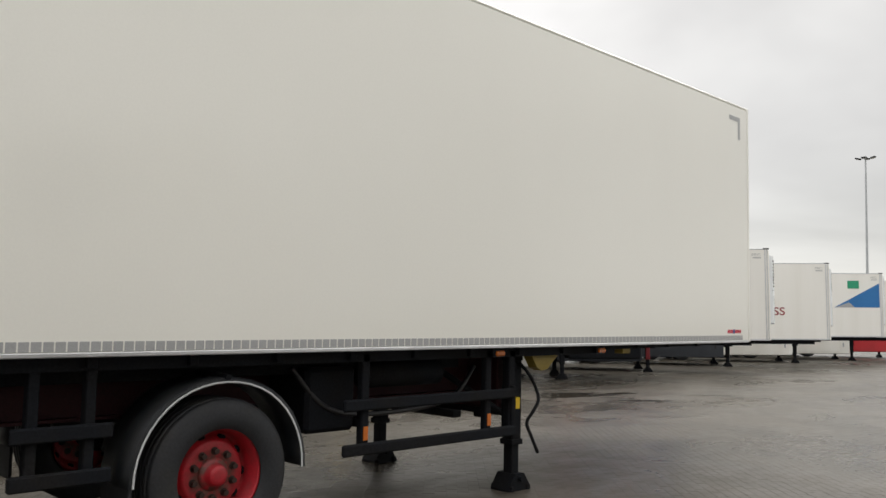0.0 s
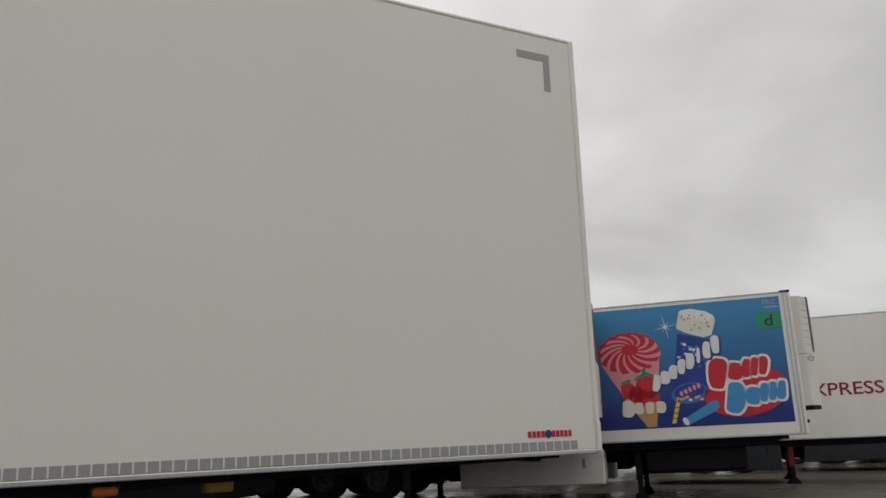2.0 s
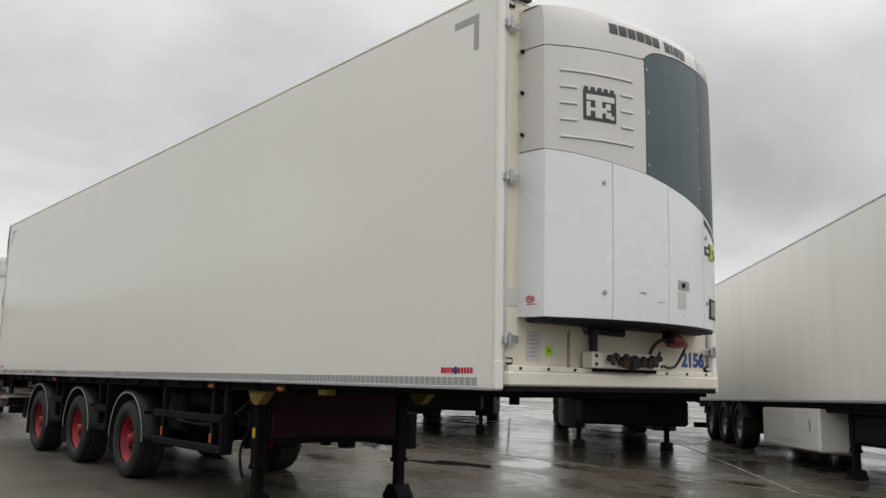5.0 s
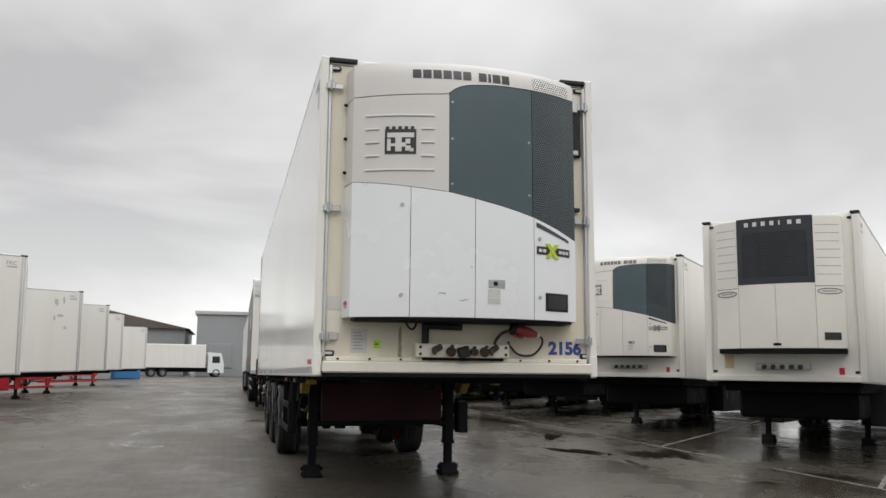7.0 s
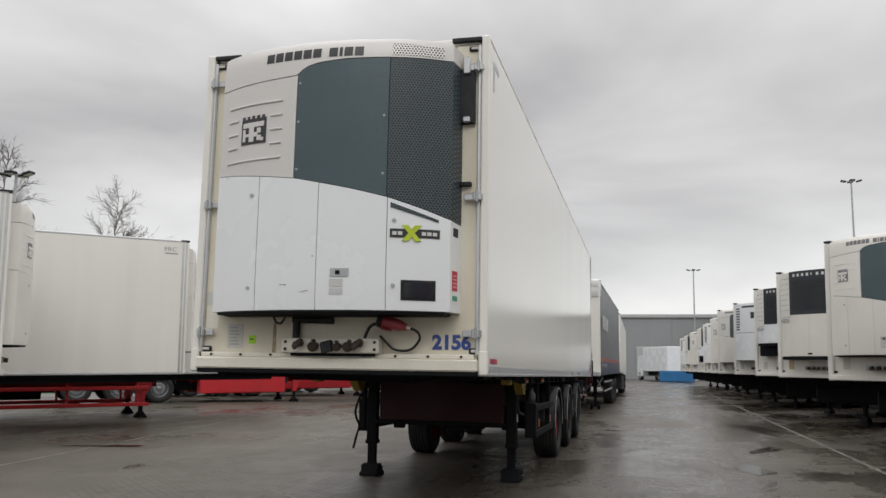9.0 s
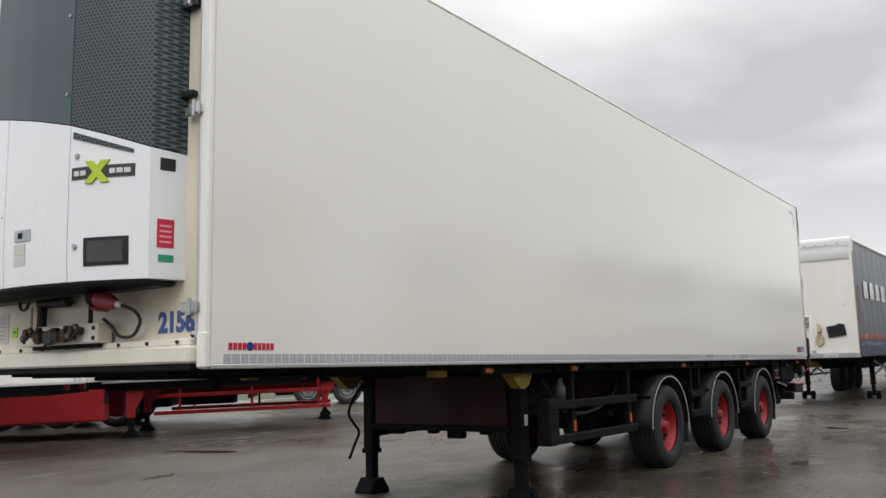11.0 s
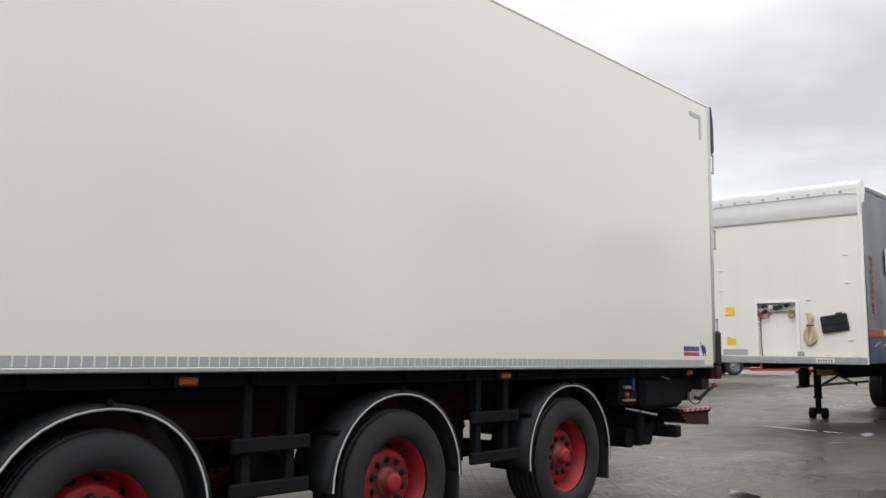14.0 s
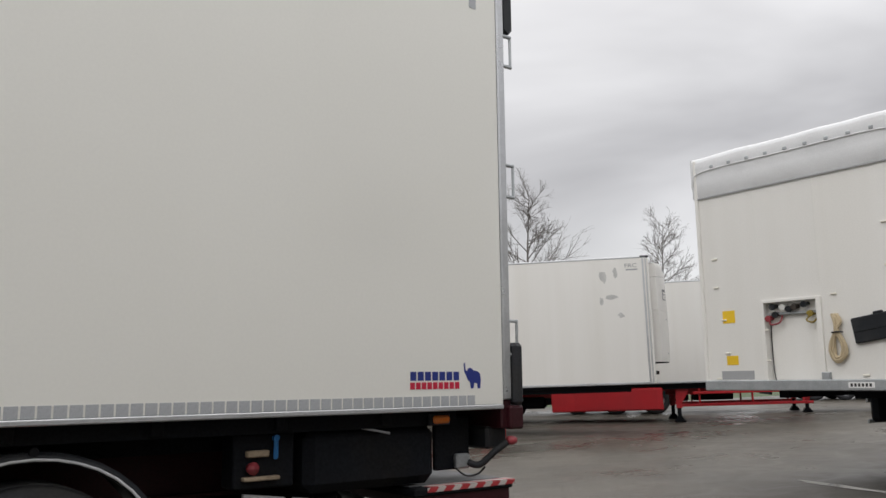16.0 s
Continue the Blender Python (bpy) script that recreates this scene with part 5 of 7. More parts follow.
def decals(parent, side):
    """Reflective squares, corner marks and the makers' marks of one side wall; side is -1 or +1."""
    y0 = side * 1.3005
    a, b = sorted((y0, y0 + side * 0.0022))
    # same tape on both walls; the +y one is coloured as if better lit
    tape = M_TAPE if side < 0 else M_TAPE_LIT
    lift = 0.022 if side > 0 else 0.026
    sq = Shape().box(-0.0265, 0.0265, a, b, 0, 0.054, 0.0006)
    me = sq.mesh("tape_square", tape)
    n = 0
    rest = Shape()
    x = -0.181 if side < 0 else -0.119
    while x > -L0 + 0.26:
        n += 1
        if n <= 100 or (side > 0 and n > 160):
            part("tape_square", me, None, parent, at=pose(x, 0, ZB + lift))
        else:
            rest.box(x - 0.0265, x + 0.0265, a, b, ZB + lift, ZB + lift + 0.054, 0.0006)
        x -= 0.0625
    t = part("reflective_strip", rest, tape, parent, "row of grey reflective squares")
    tagged(t, kind="stuff")
    for xc, d in ((-0.184, -1), (-L0 + 0.21, 1)):
        for k in range(5):
            part("tape_square", me, None, parent, at=pose(xc + d * (0.026 + 0.054 * k), 0, 3.933))
            if k:
                part("tape_square", me, None, parent, at=pose(xc + d * 0.026, 0, 3.933 - 0.054 * k))
    # name in plain red bars round a blue disc
    def bars(x0, x1, z0, z1, count, m):
        w = (x1 - x0) / count
        for k in range(count):
            part("name_bar", Shape().box(x0 + w * k + w * 0.1, x0 + w * (k + 1) - w * 0.1, a, b, z0, z1, 0.0006), m, parent)
    x0, x1 = (-0.534, -0.192) if side < 0 else (-0.464, -0.122)
    nz = 1.396 if side < 0 else 1.388
    lead = 4 if side < 0 else 5
    bars(x0, x0 + (0.135 if side < 0 else 0.16), nz, nz + 0.040, lead, M_LOGORED)
    bars(x1 - (0.16 if side < 0 else 0.135), x1, nz, nz + 0.040, 9 - lead, M_LOGORED)
    xd = -0.375 if side < 0 else -0.281
    part("name_disc", Shape().cyl((xd, y0, nz + 0.020), (xd, y0 + side * 0.0024, nz + 0.020), 0.026, 18), M_LOGOBLUE, parent)
    # second mark near the rear: two rows of bars and a blue silhouette
    q = -L0 + 0.72 if side > 0 else -L0 + 0.40
    if side > 0:
        bars(q - 0.345, q, 1.452, 1.500, 7, M_LOGOBLUE)
        bars(q - 0.345, q, 1.405, 1.442, 9, M_LOGORED)
        e = q - 0.375
        part("animal_mark", Shape().prism([(e - u, z) for u, z in ((0.0, 1.546), (0.008, 1.552), (0.012, 1.515), (0.022, 1.500), (0.030, 1.518), (0.050, 1.522), (0.070, 1.508), (0.100, 1.502), (0.118, 1.488), (0.124, 1.455),
                                                                     (0.120, 1.430), (0.118, 1.405), (0.100, 1.405), (0.098, 1.432), (0.075, 1.438), (0.068, 1.405), (0.050, 1.405), (0.046, 1.440), (0.030, 1.452),
                                                                     (0.018, 1.478), (0.004, 1.500))], a, b, "y"), M_LOGOBLUE, parent)
    else:
        bars(q - 0.12, q + 0.14, 1.41, 1.44, 6, M_LOGORED)


decals(main, -1)
decals(main, 1)

AXLES = (-6.98, -9.03, -11.05)


def main_chassis():
    for y in (-0.46, 0.46):
        part("chassis_beam", Shape().box(-13.3, -4.03, y - 0.07, y + 0.07, 1.20, ZB, 0.006), M_MAROON, main, "dark maroon steel chassis beam")
        part("beam_web", Shape().box(-13.3, -4.03, y - 0.012, y + 0.012, 0.86, 1.202, 0.004), M_MAROON, main)
        part("beam_flange", Shape().box(-13.3, -4.06, y - 0.07, y + 0.07, 0.84, 0.862, 0.004), M_MAROON, main)
        part("neck_beam", Shape().prism([(-0.3, ZB), (-0.3, 1.255), (-2.0, 1.225), (-3.3, 1.19), (-3.85, 1.17), (-3.85, ZB)], y - 0.06, y + 0.06, "y"), M_BLACK, main)
    for x in [-0.4 - 0.62 * k for k in range(21)]:
        part("cross_member", Shape().box(x - 0.03, x + 0.03, -1.20, 1.20, 1.215 if x < -3 else 1.25, ZB + 0.001, 0.004), M_BLACK, main)
    for y in (-1.13, 1.13):
        part("side_beam", Shape().prism([(-0.2, ZB), (-0.2, 1.262), (-2.6, 1.24), (-3.2, 1.20), (-13.3, 1.20), (-13.3, ZB)], y - 0.035, y + 0.035, "y"), M_BLACK, main)
    part("kingpin_plate", Shape().box(-2.1, -0.5, -0.6, 0.6, 1.225, 1.25, 0.008).cyl((-1.1, 0, 1.15), (-1.1, 0, 1.23), 0.045, 16), M_BLACK, main)
    # cross box between the legs, with a ragged lower flange
    part("cross_panel", Shape().box(-3.98, -3.83, -0.80, 0.80, 0.70, 1.20, 0.01), M_MAROON, main, "dark maroon cross panel between the legs")
    s = Shape().box(-4.01, -3.80, -0.84, 0.84, 0.655, 0.705, 0.006)
    for y, w, d in ((-0.55, 0.07, 0.05), (-0.1, 0.05, 0.035), (0.18, 0.09, 0.075), (0.52, 0.05, 0.03)):
        s.box(-3.96, -3.86, y - w, y + w, 0.655 - d, 0.66, 0.012)
    part("lower_flange", s, M_BLACK, main)
    for y in (-0.905, 0.905):
        leg = landing_leg(main, -3.90, y, ZB - 0.02, 0.0, M_BLACK)
        sg = 1 if y > 0 else -1
        a, b = sorted((y + sg * 0.066, y + sg * 0.072))
        part("reflector", Shape().box(-3.93, -3.87, a, b, 0.72, 0.82, 0.002), M_TAPE2 if sg > 0 else M_SIGNYEL, leg)
        part("brace", Shape().cyl((-3.90, y, 0.62), (-4.75, y * 0.6, 1.2), 0.028, 8), M_BLACK, leg)
        a, b = sorted((sg * 0.99, sg * 1.09))
        part("yellow_bracket", Shape().prism([(-3.29, ZB - 0.010), (-3.845, ZB - 0.010), (-3.835, 1.18), (-3.77, 1.09), (-3.70, 1.06), (-3.62, 1.072), (-3.56, 1.12), (-3.47, 1.19), (-3.39, 1.235)], a, b, "y"), M_YEL, main, "yellow painted curved gusset plate")
        # a second one further back on the far side of the pin box
        part("socket_bracket", Shape().box(-2.45, -2.30, min(sg * 1.03, sg * 1.13), max(sg * 1.03, sg * 1.13), 1.19, ZB - 0.004, 0.01), M_YEL, main)
    part("crank_handle", Shape().tube([(-3.90, -0.98, 1.14), (-3.82, -1.06, 1.00), (-3.76, -1.10, 0.82), (-3.84, -1.11, 0.71), (-3.92, -1.10, 0.61), (-3.88, -1.12, 0.49), (-3.80, -1.13, 0.34)], 0.015, 8), M_BLACK, main, "bent steel crank handle")
    # side guards between the legs and the first wheel
    for sg, xa, xb in ((1, -3.945, -5.95), (-1, -4.18, -6.05)):
        a, b = sorted((sg * 1.165, sg * 1.205))
        for z in (0.535, 0.850):
            part("side_guard_rail", Shape().box(xb, xa, a, b, z, z + 0.085, 0.012), M_BLACK, main)
        part("guard_end_plate", Shape().box(xa - 0.19 if sg > 0 else xa - 0.05, xa, min(sg * 1.06, sg * 1.20), max(sg * 1.06, sg * 1.20), 0.53, 0.955, 0.012), M_BLACK, main)
        for px in (-4.50, -5.83):
            c, d = sorted((sg * 1.10, sg * 1.165))
            post = part("guard_post", Shape().box(px - 0.035, px + 0.035, c, d, 0.55, 1.26, 0.008), M_BLACK, main)
            e, f = sorted((sg * 1.166, sg * 1.176))
            part("reflector", Shape().box(px - 0.022, px + 0.022, e, f, 0.635, 0.735, 0.003), M_ORANGE, post, "amber reflector")
        if sg < 0:
            part("guard_front_post", Shape().box(-4.24, -4.16, min(sg * 1.10, sg * 1.165), max(sg * 1.10, sg * 1.165), 0.55, 1.26, 0.008), M_BLACK, main)
    # wheels, axles, guards, flaps
    for x in AXLES:
        z = 0.487 + floor_at(x)
        ax = part("axle", Shape().cyl((x, -0.98, z), (x, 0.98, z), 0.065, 16).cyl((x - 0.05, -0.62, z), (x - 0.05, -0.5, z + 0.25), 0.11, 14).cyl((x - 0.05, 0.62, z), (x - 0.05, 0.5, z + 0.25), 0.11, 14)
                  .box(x - 0.08, x + 0.75, -0.50, -0.42, z - 0.02, z + 0.09, 0.01).box(x - 0.08, x + 0.75, 0.42, 0.50, z - 0.02, z + 0.09, 0.01)
                  .box(x + 0.62, x + 0.82, -0.52, -0.40, z - 0.05, 0.86, 0.01).box(x + 0.62, x + 0.82, 0.40, 0.52, z - 0.05, 0.86, 0.01), M_BLACK, main)
        for y in (-0.46, 0.46):
            part("air_spring", Shape().lathe([(z + 0.08, 0.001), (z + 0.08, 0.11), (z + 0.12, 0.14), (z + 0.18, 0.125), (z + 0.24, 0.14), (z + 0.30, 0.11), (z + 0.30, 0.001)], (x - 0.32, y, 0), 16, "z"), M_RUBBER, ax)
        for y in (-1.0, 1.0):
            wheel(main, x, y, z)
            sg = 1 if y > 0 else -1
            a, b = sorted((sg * 0.80, sg * 1.180))
            low = 8 if x < -11 else 1
            gd, ed = mudguard_shapes(x, a, b, z + 0.012, 0.598, -low, 180 + low, up=sg)
            mg = part("mudguard", gd, M_PLAST, main, "black half-round plastic mudguard")
            part("edge_strip", ed, M_TAPE2, mg, "white reflective edge strip")
            part("guard_stay", Shape().cyl((x, sg * 0.5, z + 0.62), (x, sg * 1.2, z + 0.62), 0.02, 8), M_BLACK, mg)
            part("guard_stay", Shape().cyl((x + 0.52, sg * 0.5, z + 0.36), (x + 0.52, sg * 1.15, z + 0.36), 0.018, 8), M_BLACK, mg)
            part("mud_flap", Shape().box(x - 0.610, x - 0.588, a, b - 0.01 if sg > 0 else b, z - 0.24, z + 0.02, 0.004), M_RUBBER, mg)
    # rails and posts between the wheels
    for sg in (-1, 1):
        a, b = sorted((sg * 1.16, sg * 1.20))
        for x0, x1 in ((-8.25, -7.70), (-10.31, -9.74)):
            for z in (0.575 - 0.008 * x1 - 0.06, 0.825 - 0.03 * (x1 + 7.7)):
                part("side_guard_rail", Shape().box(x0, x1, a, b, z, z + 0.085, 0.01), M_BLACK, main)
            for px in (x0 + 0.12, x1 - 0.12):
                part("guard_post", Shape().box(px - 0.03, px + 0.03, min(sg * 1.09, sg * 1.16), max(sg * 1.09, sg * 1.16), 0.60, 1.25, 0.006), M_BLACK, main)
        # marker lamps under the rail
        for x in ((-2.905, -4.425, -7.39, -10.10, -13.15) if sg > 0 else (-2.95, -4.43, -10.10)):
            z = 1.235
            y = sg * 1.185
            lamp = part("marker_lamp", Shape().box(x - 0.07, x + 0.07, min(y, y + sg * 0.03), max(y, y + sg * 0.03), z - 0.032, z + 0.032, 0.006), M_PLAST, main)
            part("lens", Shape().box(x - 0.058, x + 0.058, min(y + sg * 0.028, y + sg * 0.052), max(y + sg * 0.028, y + sg * 0.052), z - 0.022, z + 0.022, 0.012), M_ORANGE, lamp, "amber lens")
    # tanks, spare wheel and valves under the floor
    for y, x0, x1, z, r in ((0.0, -5.75, -4.75, 0.98, 0.15), (-0.82, -5.6, -4.8, 1.08, 0.11)):
        part("air_tank", Shape().lathe([(x0 - 0.06, 0.001), (x0 - 0.04, r * 0.6), (x0, r), (x1, r), (x1 + 0.04, r * 0.6), (x1 + 0.06, 0.001)], (0, y, z), 20, "x"), M_BLACK, main, "black steel air tank")
    sp = part("spare_wheel_carrier", Shape().box(-5.75, -5.65, -1.0, 1.0, 0.70, 0.76, 0.01).box(-4.75, -4.65, -1.0, 1.0, 0.70, 0.76, 0.01)
              .box(-5.72, -5.68, -0.62, -0.56, 0.74, 1.25).box(-5.72, -5.68, 0.56, 0.62, 0.74, 1.25), M_BLACK, main)
    part("spare_tyre", W_TYRE, None, sp, at=pose(-5.2, 0.05, 0.93, 90, 0, 0))
    part("tool_box", Shape().box(-6.2, -5.75, -0.95, -0.35, 0.68, 1.15, 0.03), M_BLACK, main)
    part("filler_bottle", Shape().lathe([(0.92, 0.001), (0.92, 0.055), (1.05, 0.06), (1.10, 0.03), (1.14, 0.03), (1.14, 0.001)], (-4.38, 1.08, 0), 12, "z"), M_BOTTLE, main, "dirty grey plastic bottle")
    part("brake_line", Shape().tube([(-4.3, 0.9, 1.15), (-4.9, 0.85, 0.80), (-5.5, 0.9, 0.78), (-6.1, 0.85, 0.95), (-6.5, 0.7, 1.1)], 0.02, 8), M_CABLE, main)
    part("brake_line", Shape().tube([(-6.3, -0.9, 1.15), (-6.0, -0.95, 0.85), (-5.4, -0.9, 0.78), (-4.7, -0.9, 0.85), (-4.3, -0.8, 1.1)], 0.02, 8), M_CABLE, main)
    for y in (-0.75, 0.75):
        part("cable_tray", Shape().box(-13.0, -4.5, y - 0.06, y + 0.06, 1.10, 1.18, 0.006), M_BLACK, main)


main_chassis()


def main_rear():
    z0 = floor_at(-13.2)
    lift = part("tail_lift", Shape().box(-13.72, -13.00, -1.18, 1.18, 0.815, 0.862, 0.01), M_BLACK, main, "folded black tail lift platform with red and white edges")
    part("platform_skin", Shape().box(-13.70, -13.02, -1.09, 1.09, 0.862, 0.868, 0.001), M_PLATE, lift, "dull dirty metal platform top")
    part("platform_apron", Shape().prism([(-13.70, 0.815), (-13.08, 0.815), (-13.18, 0.725), (-13.30, 0.70), (-13.70, 0.675)], -1.16, 1.16, "y"), M_MAROON, lift)
    part("lift_gearbox", Shape().box(-12.78, -12.20, -0.80, 0.80, 0.60, 0.84, 0.04).cyl((-12.42, -0.95, 0.60), (-12.42, 0.95, 0.60), 0.095, 16).box(-12.62, -12.50, -1.0, -0.9, 0.52, 0.86, 0.015).box(-12.62, -12.50, 0.9, 1.0, 0.52, 0.86, 0.015), M_BLACK, lift)
    for sg in (-1, 1):
        a, b = sorted((sg * 1.181, sg * 1.186))
        part("warning_strip", Shape().box(-13.73, -13.08, a, b, 0.836, 0.862, 0.002), M_CHEV, lift, "red and white diagonal warning strip")
        part("warning_strip", Shape().box(-13.73, -13.10, min(sg * 1.10, sg * 1.18), max(sg * 1.10, sg * 1.18), 0.862, 0.866, 0.001), M_CHEV, lift, "red and white diagonal warning strip")
        part("lift_arm", Shape().cyl((-12.45, sg * 0.86, 0.62), (-13.02, sg * 0.90, 0.70), 0.045, 12).cyl((-13.02, sg * 0.80, 0.70), (-13.02, sg * 0.96, 0.70), 0.075, 14).cyl((-12.72, sg * 0.82, 0.60), (-12.72, sg * 0.98, 0.60), 0.085, 14), M_BLACK, lift)
        part("lift_ram", Shape().cyl((-12.2, sg * 0.4, 1.05), (-13.1, sg * 0.45, 0.7), 0.045, 12), M_GALV, lift)
        part("underrun_bar", Shape().box(-13.1, -12.98, min(0.02 * sg, sg * 1.15), max(0.02 * sg, sg * 1.15), 0.58, 0.70, 0.015), M_BLACK, main)
        tail = part("tail_lamp", Shape().box(-13.66, -13.5, min(sg * 0.75, sg * 1.20), max(sg * 0.75, sg * 1.20), 1.05, 1.18, 0.015), M_PLAST, main)
        part("lens", Shape().box(-13.685, -13.655, min(sg * 0.78, sg * 1.17), max(sg * 0.78, sg * 1.17), 1.065, 1.165, 0.008), M_REDLENS, tail)
        arm = part("outline_lamp", Shape().tube([(-13.40, sg * 1.14, 0.98), (-13.46, sg * 1.18, 0.965), (-13.54, sg * 1.23, 1.04), (-13.60, sg * 1.27, 1.09)], 0.020, 8), M_RUBBER, main, "rubber-armed outline lamp")
        part("lens", Shape().lathe([(-13.655, 0.001), (-13.65, 0.022), (-13.63, 0.027), (-13.60, 0.025), (-13.595, 0.001)], (0, sg * 1.28, 1.10), 14, "x"), M_SOCKET, arm)
        part("lamp_bracket", Shape().box(-13.45, -13.20, min(sg * 1.06, sg * 1.10), max(sg * 1.06, sg * 1.10), 0.94, 1.24, 0.008), M_BLACK, main)
        part("bracket_clamp", Shape().box(-13.42, -13.32, min(sg * 1.10, sg * 1.15), max(sg * 1.10, sg * 1.15), 0.945, 1.03, 0.012), M_GALV, main)
        part("lamp_cable", Shape().tube([(-13.32, sg * 1.13, 0.95), (-13.38, sg * 1.15, 0.905), (-13.46, sg * 1.16, 0.91), (-13.50, sg * 1.18, 0.95)], 0.006, 6), M_CABLE, main)
    part("power_pack", Shape().box(-13.18, -12.35, 0.55, 1.14, 0.88, 1.21, 0.05), M_BLACK, main)
    part("power_pack_lid", Shape().box(-12.65, -12.5, 1.0, 1.16, 1.205, 1.235, 0.006).cyl((-12.6, 1.14, 1.22), (-12.85, 1.15, 1.17), 0.008, 6), M_GALV, main)
    box = part("valve_box", Shape().box(-12.30, -11.97, 0.95, 1.10, 0.93, 1.20, 0.01), M_BLACK, main)
    part("valve", Shape().box(-12.205, -12.01, 1.095, 1.14, 0.972, 0.992, 0.005).box(-12.15, -12.03, 1.095, 1.13, 1.085, 1.118, 0.006), M_BEIGE, box, "pale wooden block")
    part("red_knob", Shape().lathe([(1.10, 0.001), (1.10, 0.026), (1.135, 0.032), (1.15, 0.001)], (-12.06, 0, 1.033), 12, "y"), M_SOCKET, box)
    part("blue_tag", Shape().box(-12.196, -12.172, 1.115, 1.135, 1.070, 1.165, 0.007).cyl((-12.184, 1.115, 1.175), (-12.184, 1.133, 1.175), 0.017, 12), M_BLUEPL, box)
    part("platform_stay", Shape().prism([(-12.00, 0.918), (-12.00, 0.902), (-12.22, 0.871), (-12.22, 0.887)], 1.14, 1.165, "y"), M_ALU, main, "bright metal stay bar")
    part("platform_stay", Shape().prism([(-12.27, 0.882), (-12.27, 0.864), (-12.57, 0.820), (-12.57, 0.838)], 1.14, 1.165, "y"), M_ALU, main, "bright metal stay bar")


main_rear()


# ---------------------------------------------------------------- parked trailers
def parked_trailer(name, label, unit_style, chassis, red=False, pallet=None, rails=False, length=13.4, zb=1.22, zt=4.0, leg_x=-3.2, legs=None, belly_block=True, marks=True, rail=None, nose=1.2, unit_depth=1.0):
    """A refrigerated trailer on its legs; its own front is at x = 0 and it looks along +x."""
    t = thing(name, label, "trailer", Matrix.Identity(4), "trailers parked in the yard")
    leg_x = -3.85 if red else leg_x

    def floor_of(x):
        """Height of the level paving in the nose-up trailer's own measure."""
        return -x * math.tan(radians(nose))
    for sg in (-1, 1):
        a, b = sorted((sg * 1.19, sg * 1.25))
        part("side_wall", Shape().box(-length + 0.04, -0.004, a, b, zb + 0.05, zt - 0.045, 0.004), M_BODY, t)
        c, d = sorted((sg * 1.17, sg * 1.258))
        part("lower_rail", Shape().box(-length + 0.04, 0, c, d, zb, zb + 0.05, 0.008), rail or M_ALU, t)
        part("roof_rail", Shape().box(-length + 0.04, 0, c, d, zt - 0.045, zt, 0.012), rail or M_ALU, t)
        e, f = sorted((sg * 1.14, sg * 1.262))
        part("corner_post", Shape().box(-0.004, 0.05, e, f, zb, zt - 0.05, 0.02), M_BODY, t)
        part("corner_cap", Shape().box(-0.14, 0.055, min(sg * 1.12, sg * 1.264), max(sg * 1.12, sg * 1.264), zt - 0.035, zt + 0.008, 0.012), M_PLAST, t, "black plastic corner cap")
        part("door_post", Shape().box(-length, -length + 0.04, e, f, zb, zt, 0.008), M_STEEL, t)
        part("bright_strip", Shape().box(-0.10, -0.06, min(sg * 1.251, sg * 1.259), max(sg * 1.251, sg * 1.259), zb + 0.05, zt - 0.05, 0.003), M_ALU, t)
        part("bright_strip", Shape().box(-0.030, -0.004, min(sg * 1.251, sg * 1.257), max(sg * 1.251, sg * 1.257), zb + 0.05, zt - 0.05, 0.003), M_ALU, t)
        part("chassis_beam", Shape().box(-length + 0.3, -0.4, sg * 0.46 - 0.06, sg * 0.46 + 0.06, zb - 0.10, zb, 0.006), chassis, t)
        part("beam_web", Shape().box(-length + 0.3, -3.4, sg * 0.46 - 0.012, sg * 0.46 + 0.012, 0.84, zb - 0.1, 0.004), chassis, t)
        part("beam_flange", Shape().box(-length + 0.3, -3.4, sg * 0.46 - 0.06, sg * 0.46 + 0.06, 0.82, 0.842, 0.004), chassis, t)
        part("side_beam", Shape().box(-length + 0.3, -0.3, sg * 1.12 - 0.03, sg * 1.12 + 0.03, zb - 0.07, zb, 0.006), M_BLACK, t)
        landing_leg(t, leg_x, sg * 0.9, zb - 0.02, floor_of(leg_x), legs or chassis, foot=M_BLACK)
        if red:
            part("leg_plate", Shape().prism([(leg_x - 0.09, zb - 0.05), (leg_x + 0.30, zb - 0.05), (leg_x + 0.24, 0.86), (leg_x + 0.09, 0.62), (leg_x + 0.08, 0.45), (leg_x - 0.08, 0.45)], sg * 0.97 - 0.012, sg * 0.97 + 0.012, "y"), chassis, t)
        for x in (-8.75, -10.06, -11.37):
            wheel(t, x, sg * 1.03, 0.487 + floor_of(x), red=False, nuts=False)
            a2, b2 = sorted((sg * 0.84, sg * 1.22))
            gd, ed = mudguard_shapes(x, a2, b2, 0.487 + floor_of(x), 0.545, 15, 165, up=sg)
            part("mudguard", gd, M_PLAST, t)
        if pallet is not None:
            p0, p1 = sorted((sg * 0.72, sg * 1.21))
            bx = part("pallet_box", Shape().box(-7.1 if not belly_block else -7.9 if unit_style == "plain" else -6.9 if unit_style == "dark" else -7.4, -3.95 if not belly_block else -4.30 if red else -3.5 if unit_style == "plain" else -3.85, p0, p1, 0.42, zb - 0.10, 0.03), pallet, t)
            q0, q1 = sorted((sg * 1.209, sg * 1.216))
            part("box_lid", Shape().box(-6.75, -4.45, q0, q1, 0.46 if red else 0.56, zb - 0.14, 0.004), pallet, bx)
            part("latch", Shape().box(-4.3, -4.23, q0, q1, 0.75, 0.95, 0.004), M_PLAST if pallet is not M_BODY else M_GALV, bx)
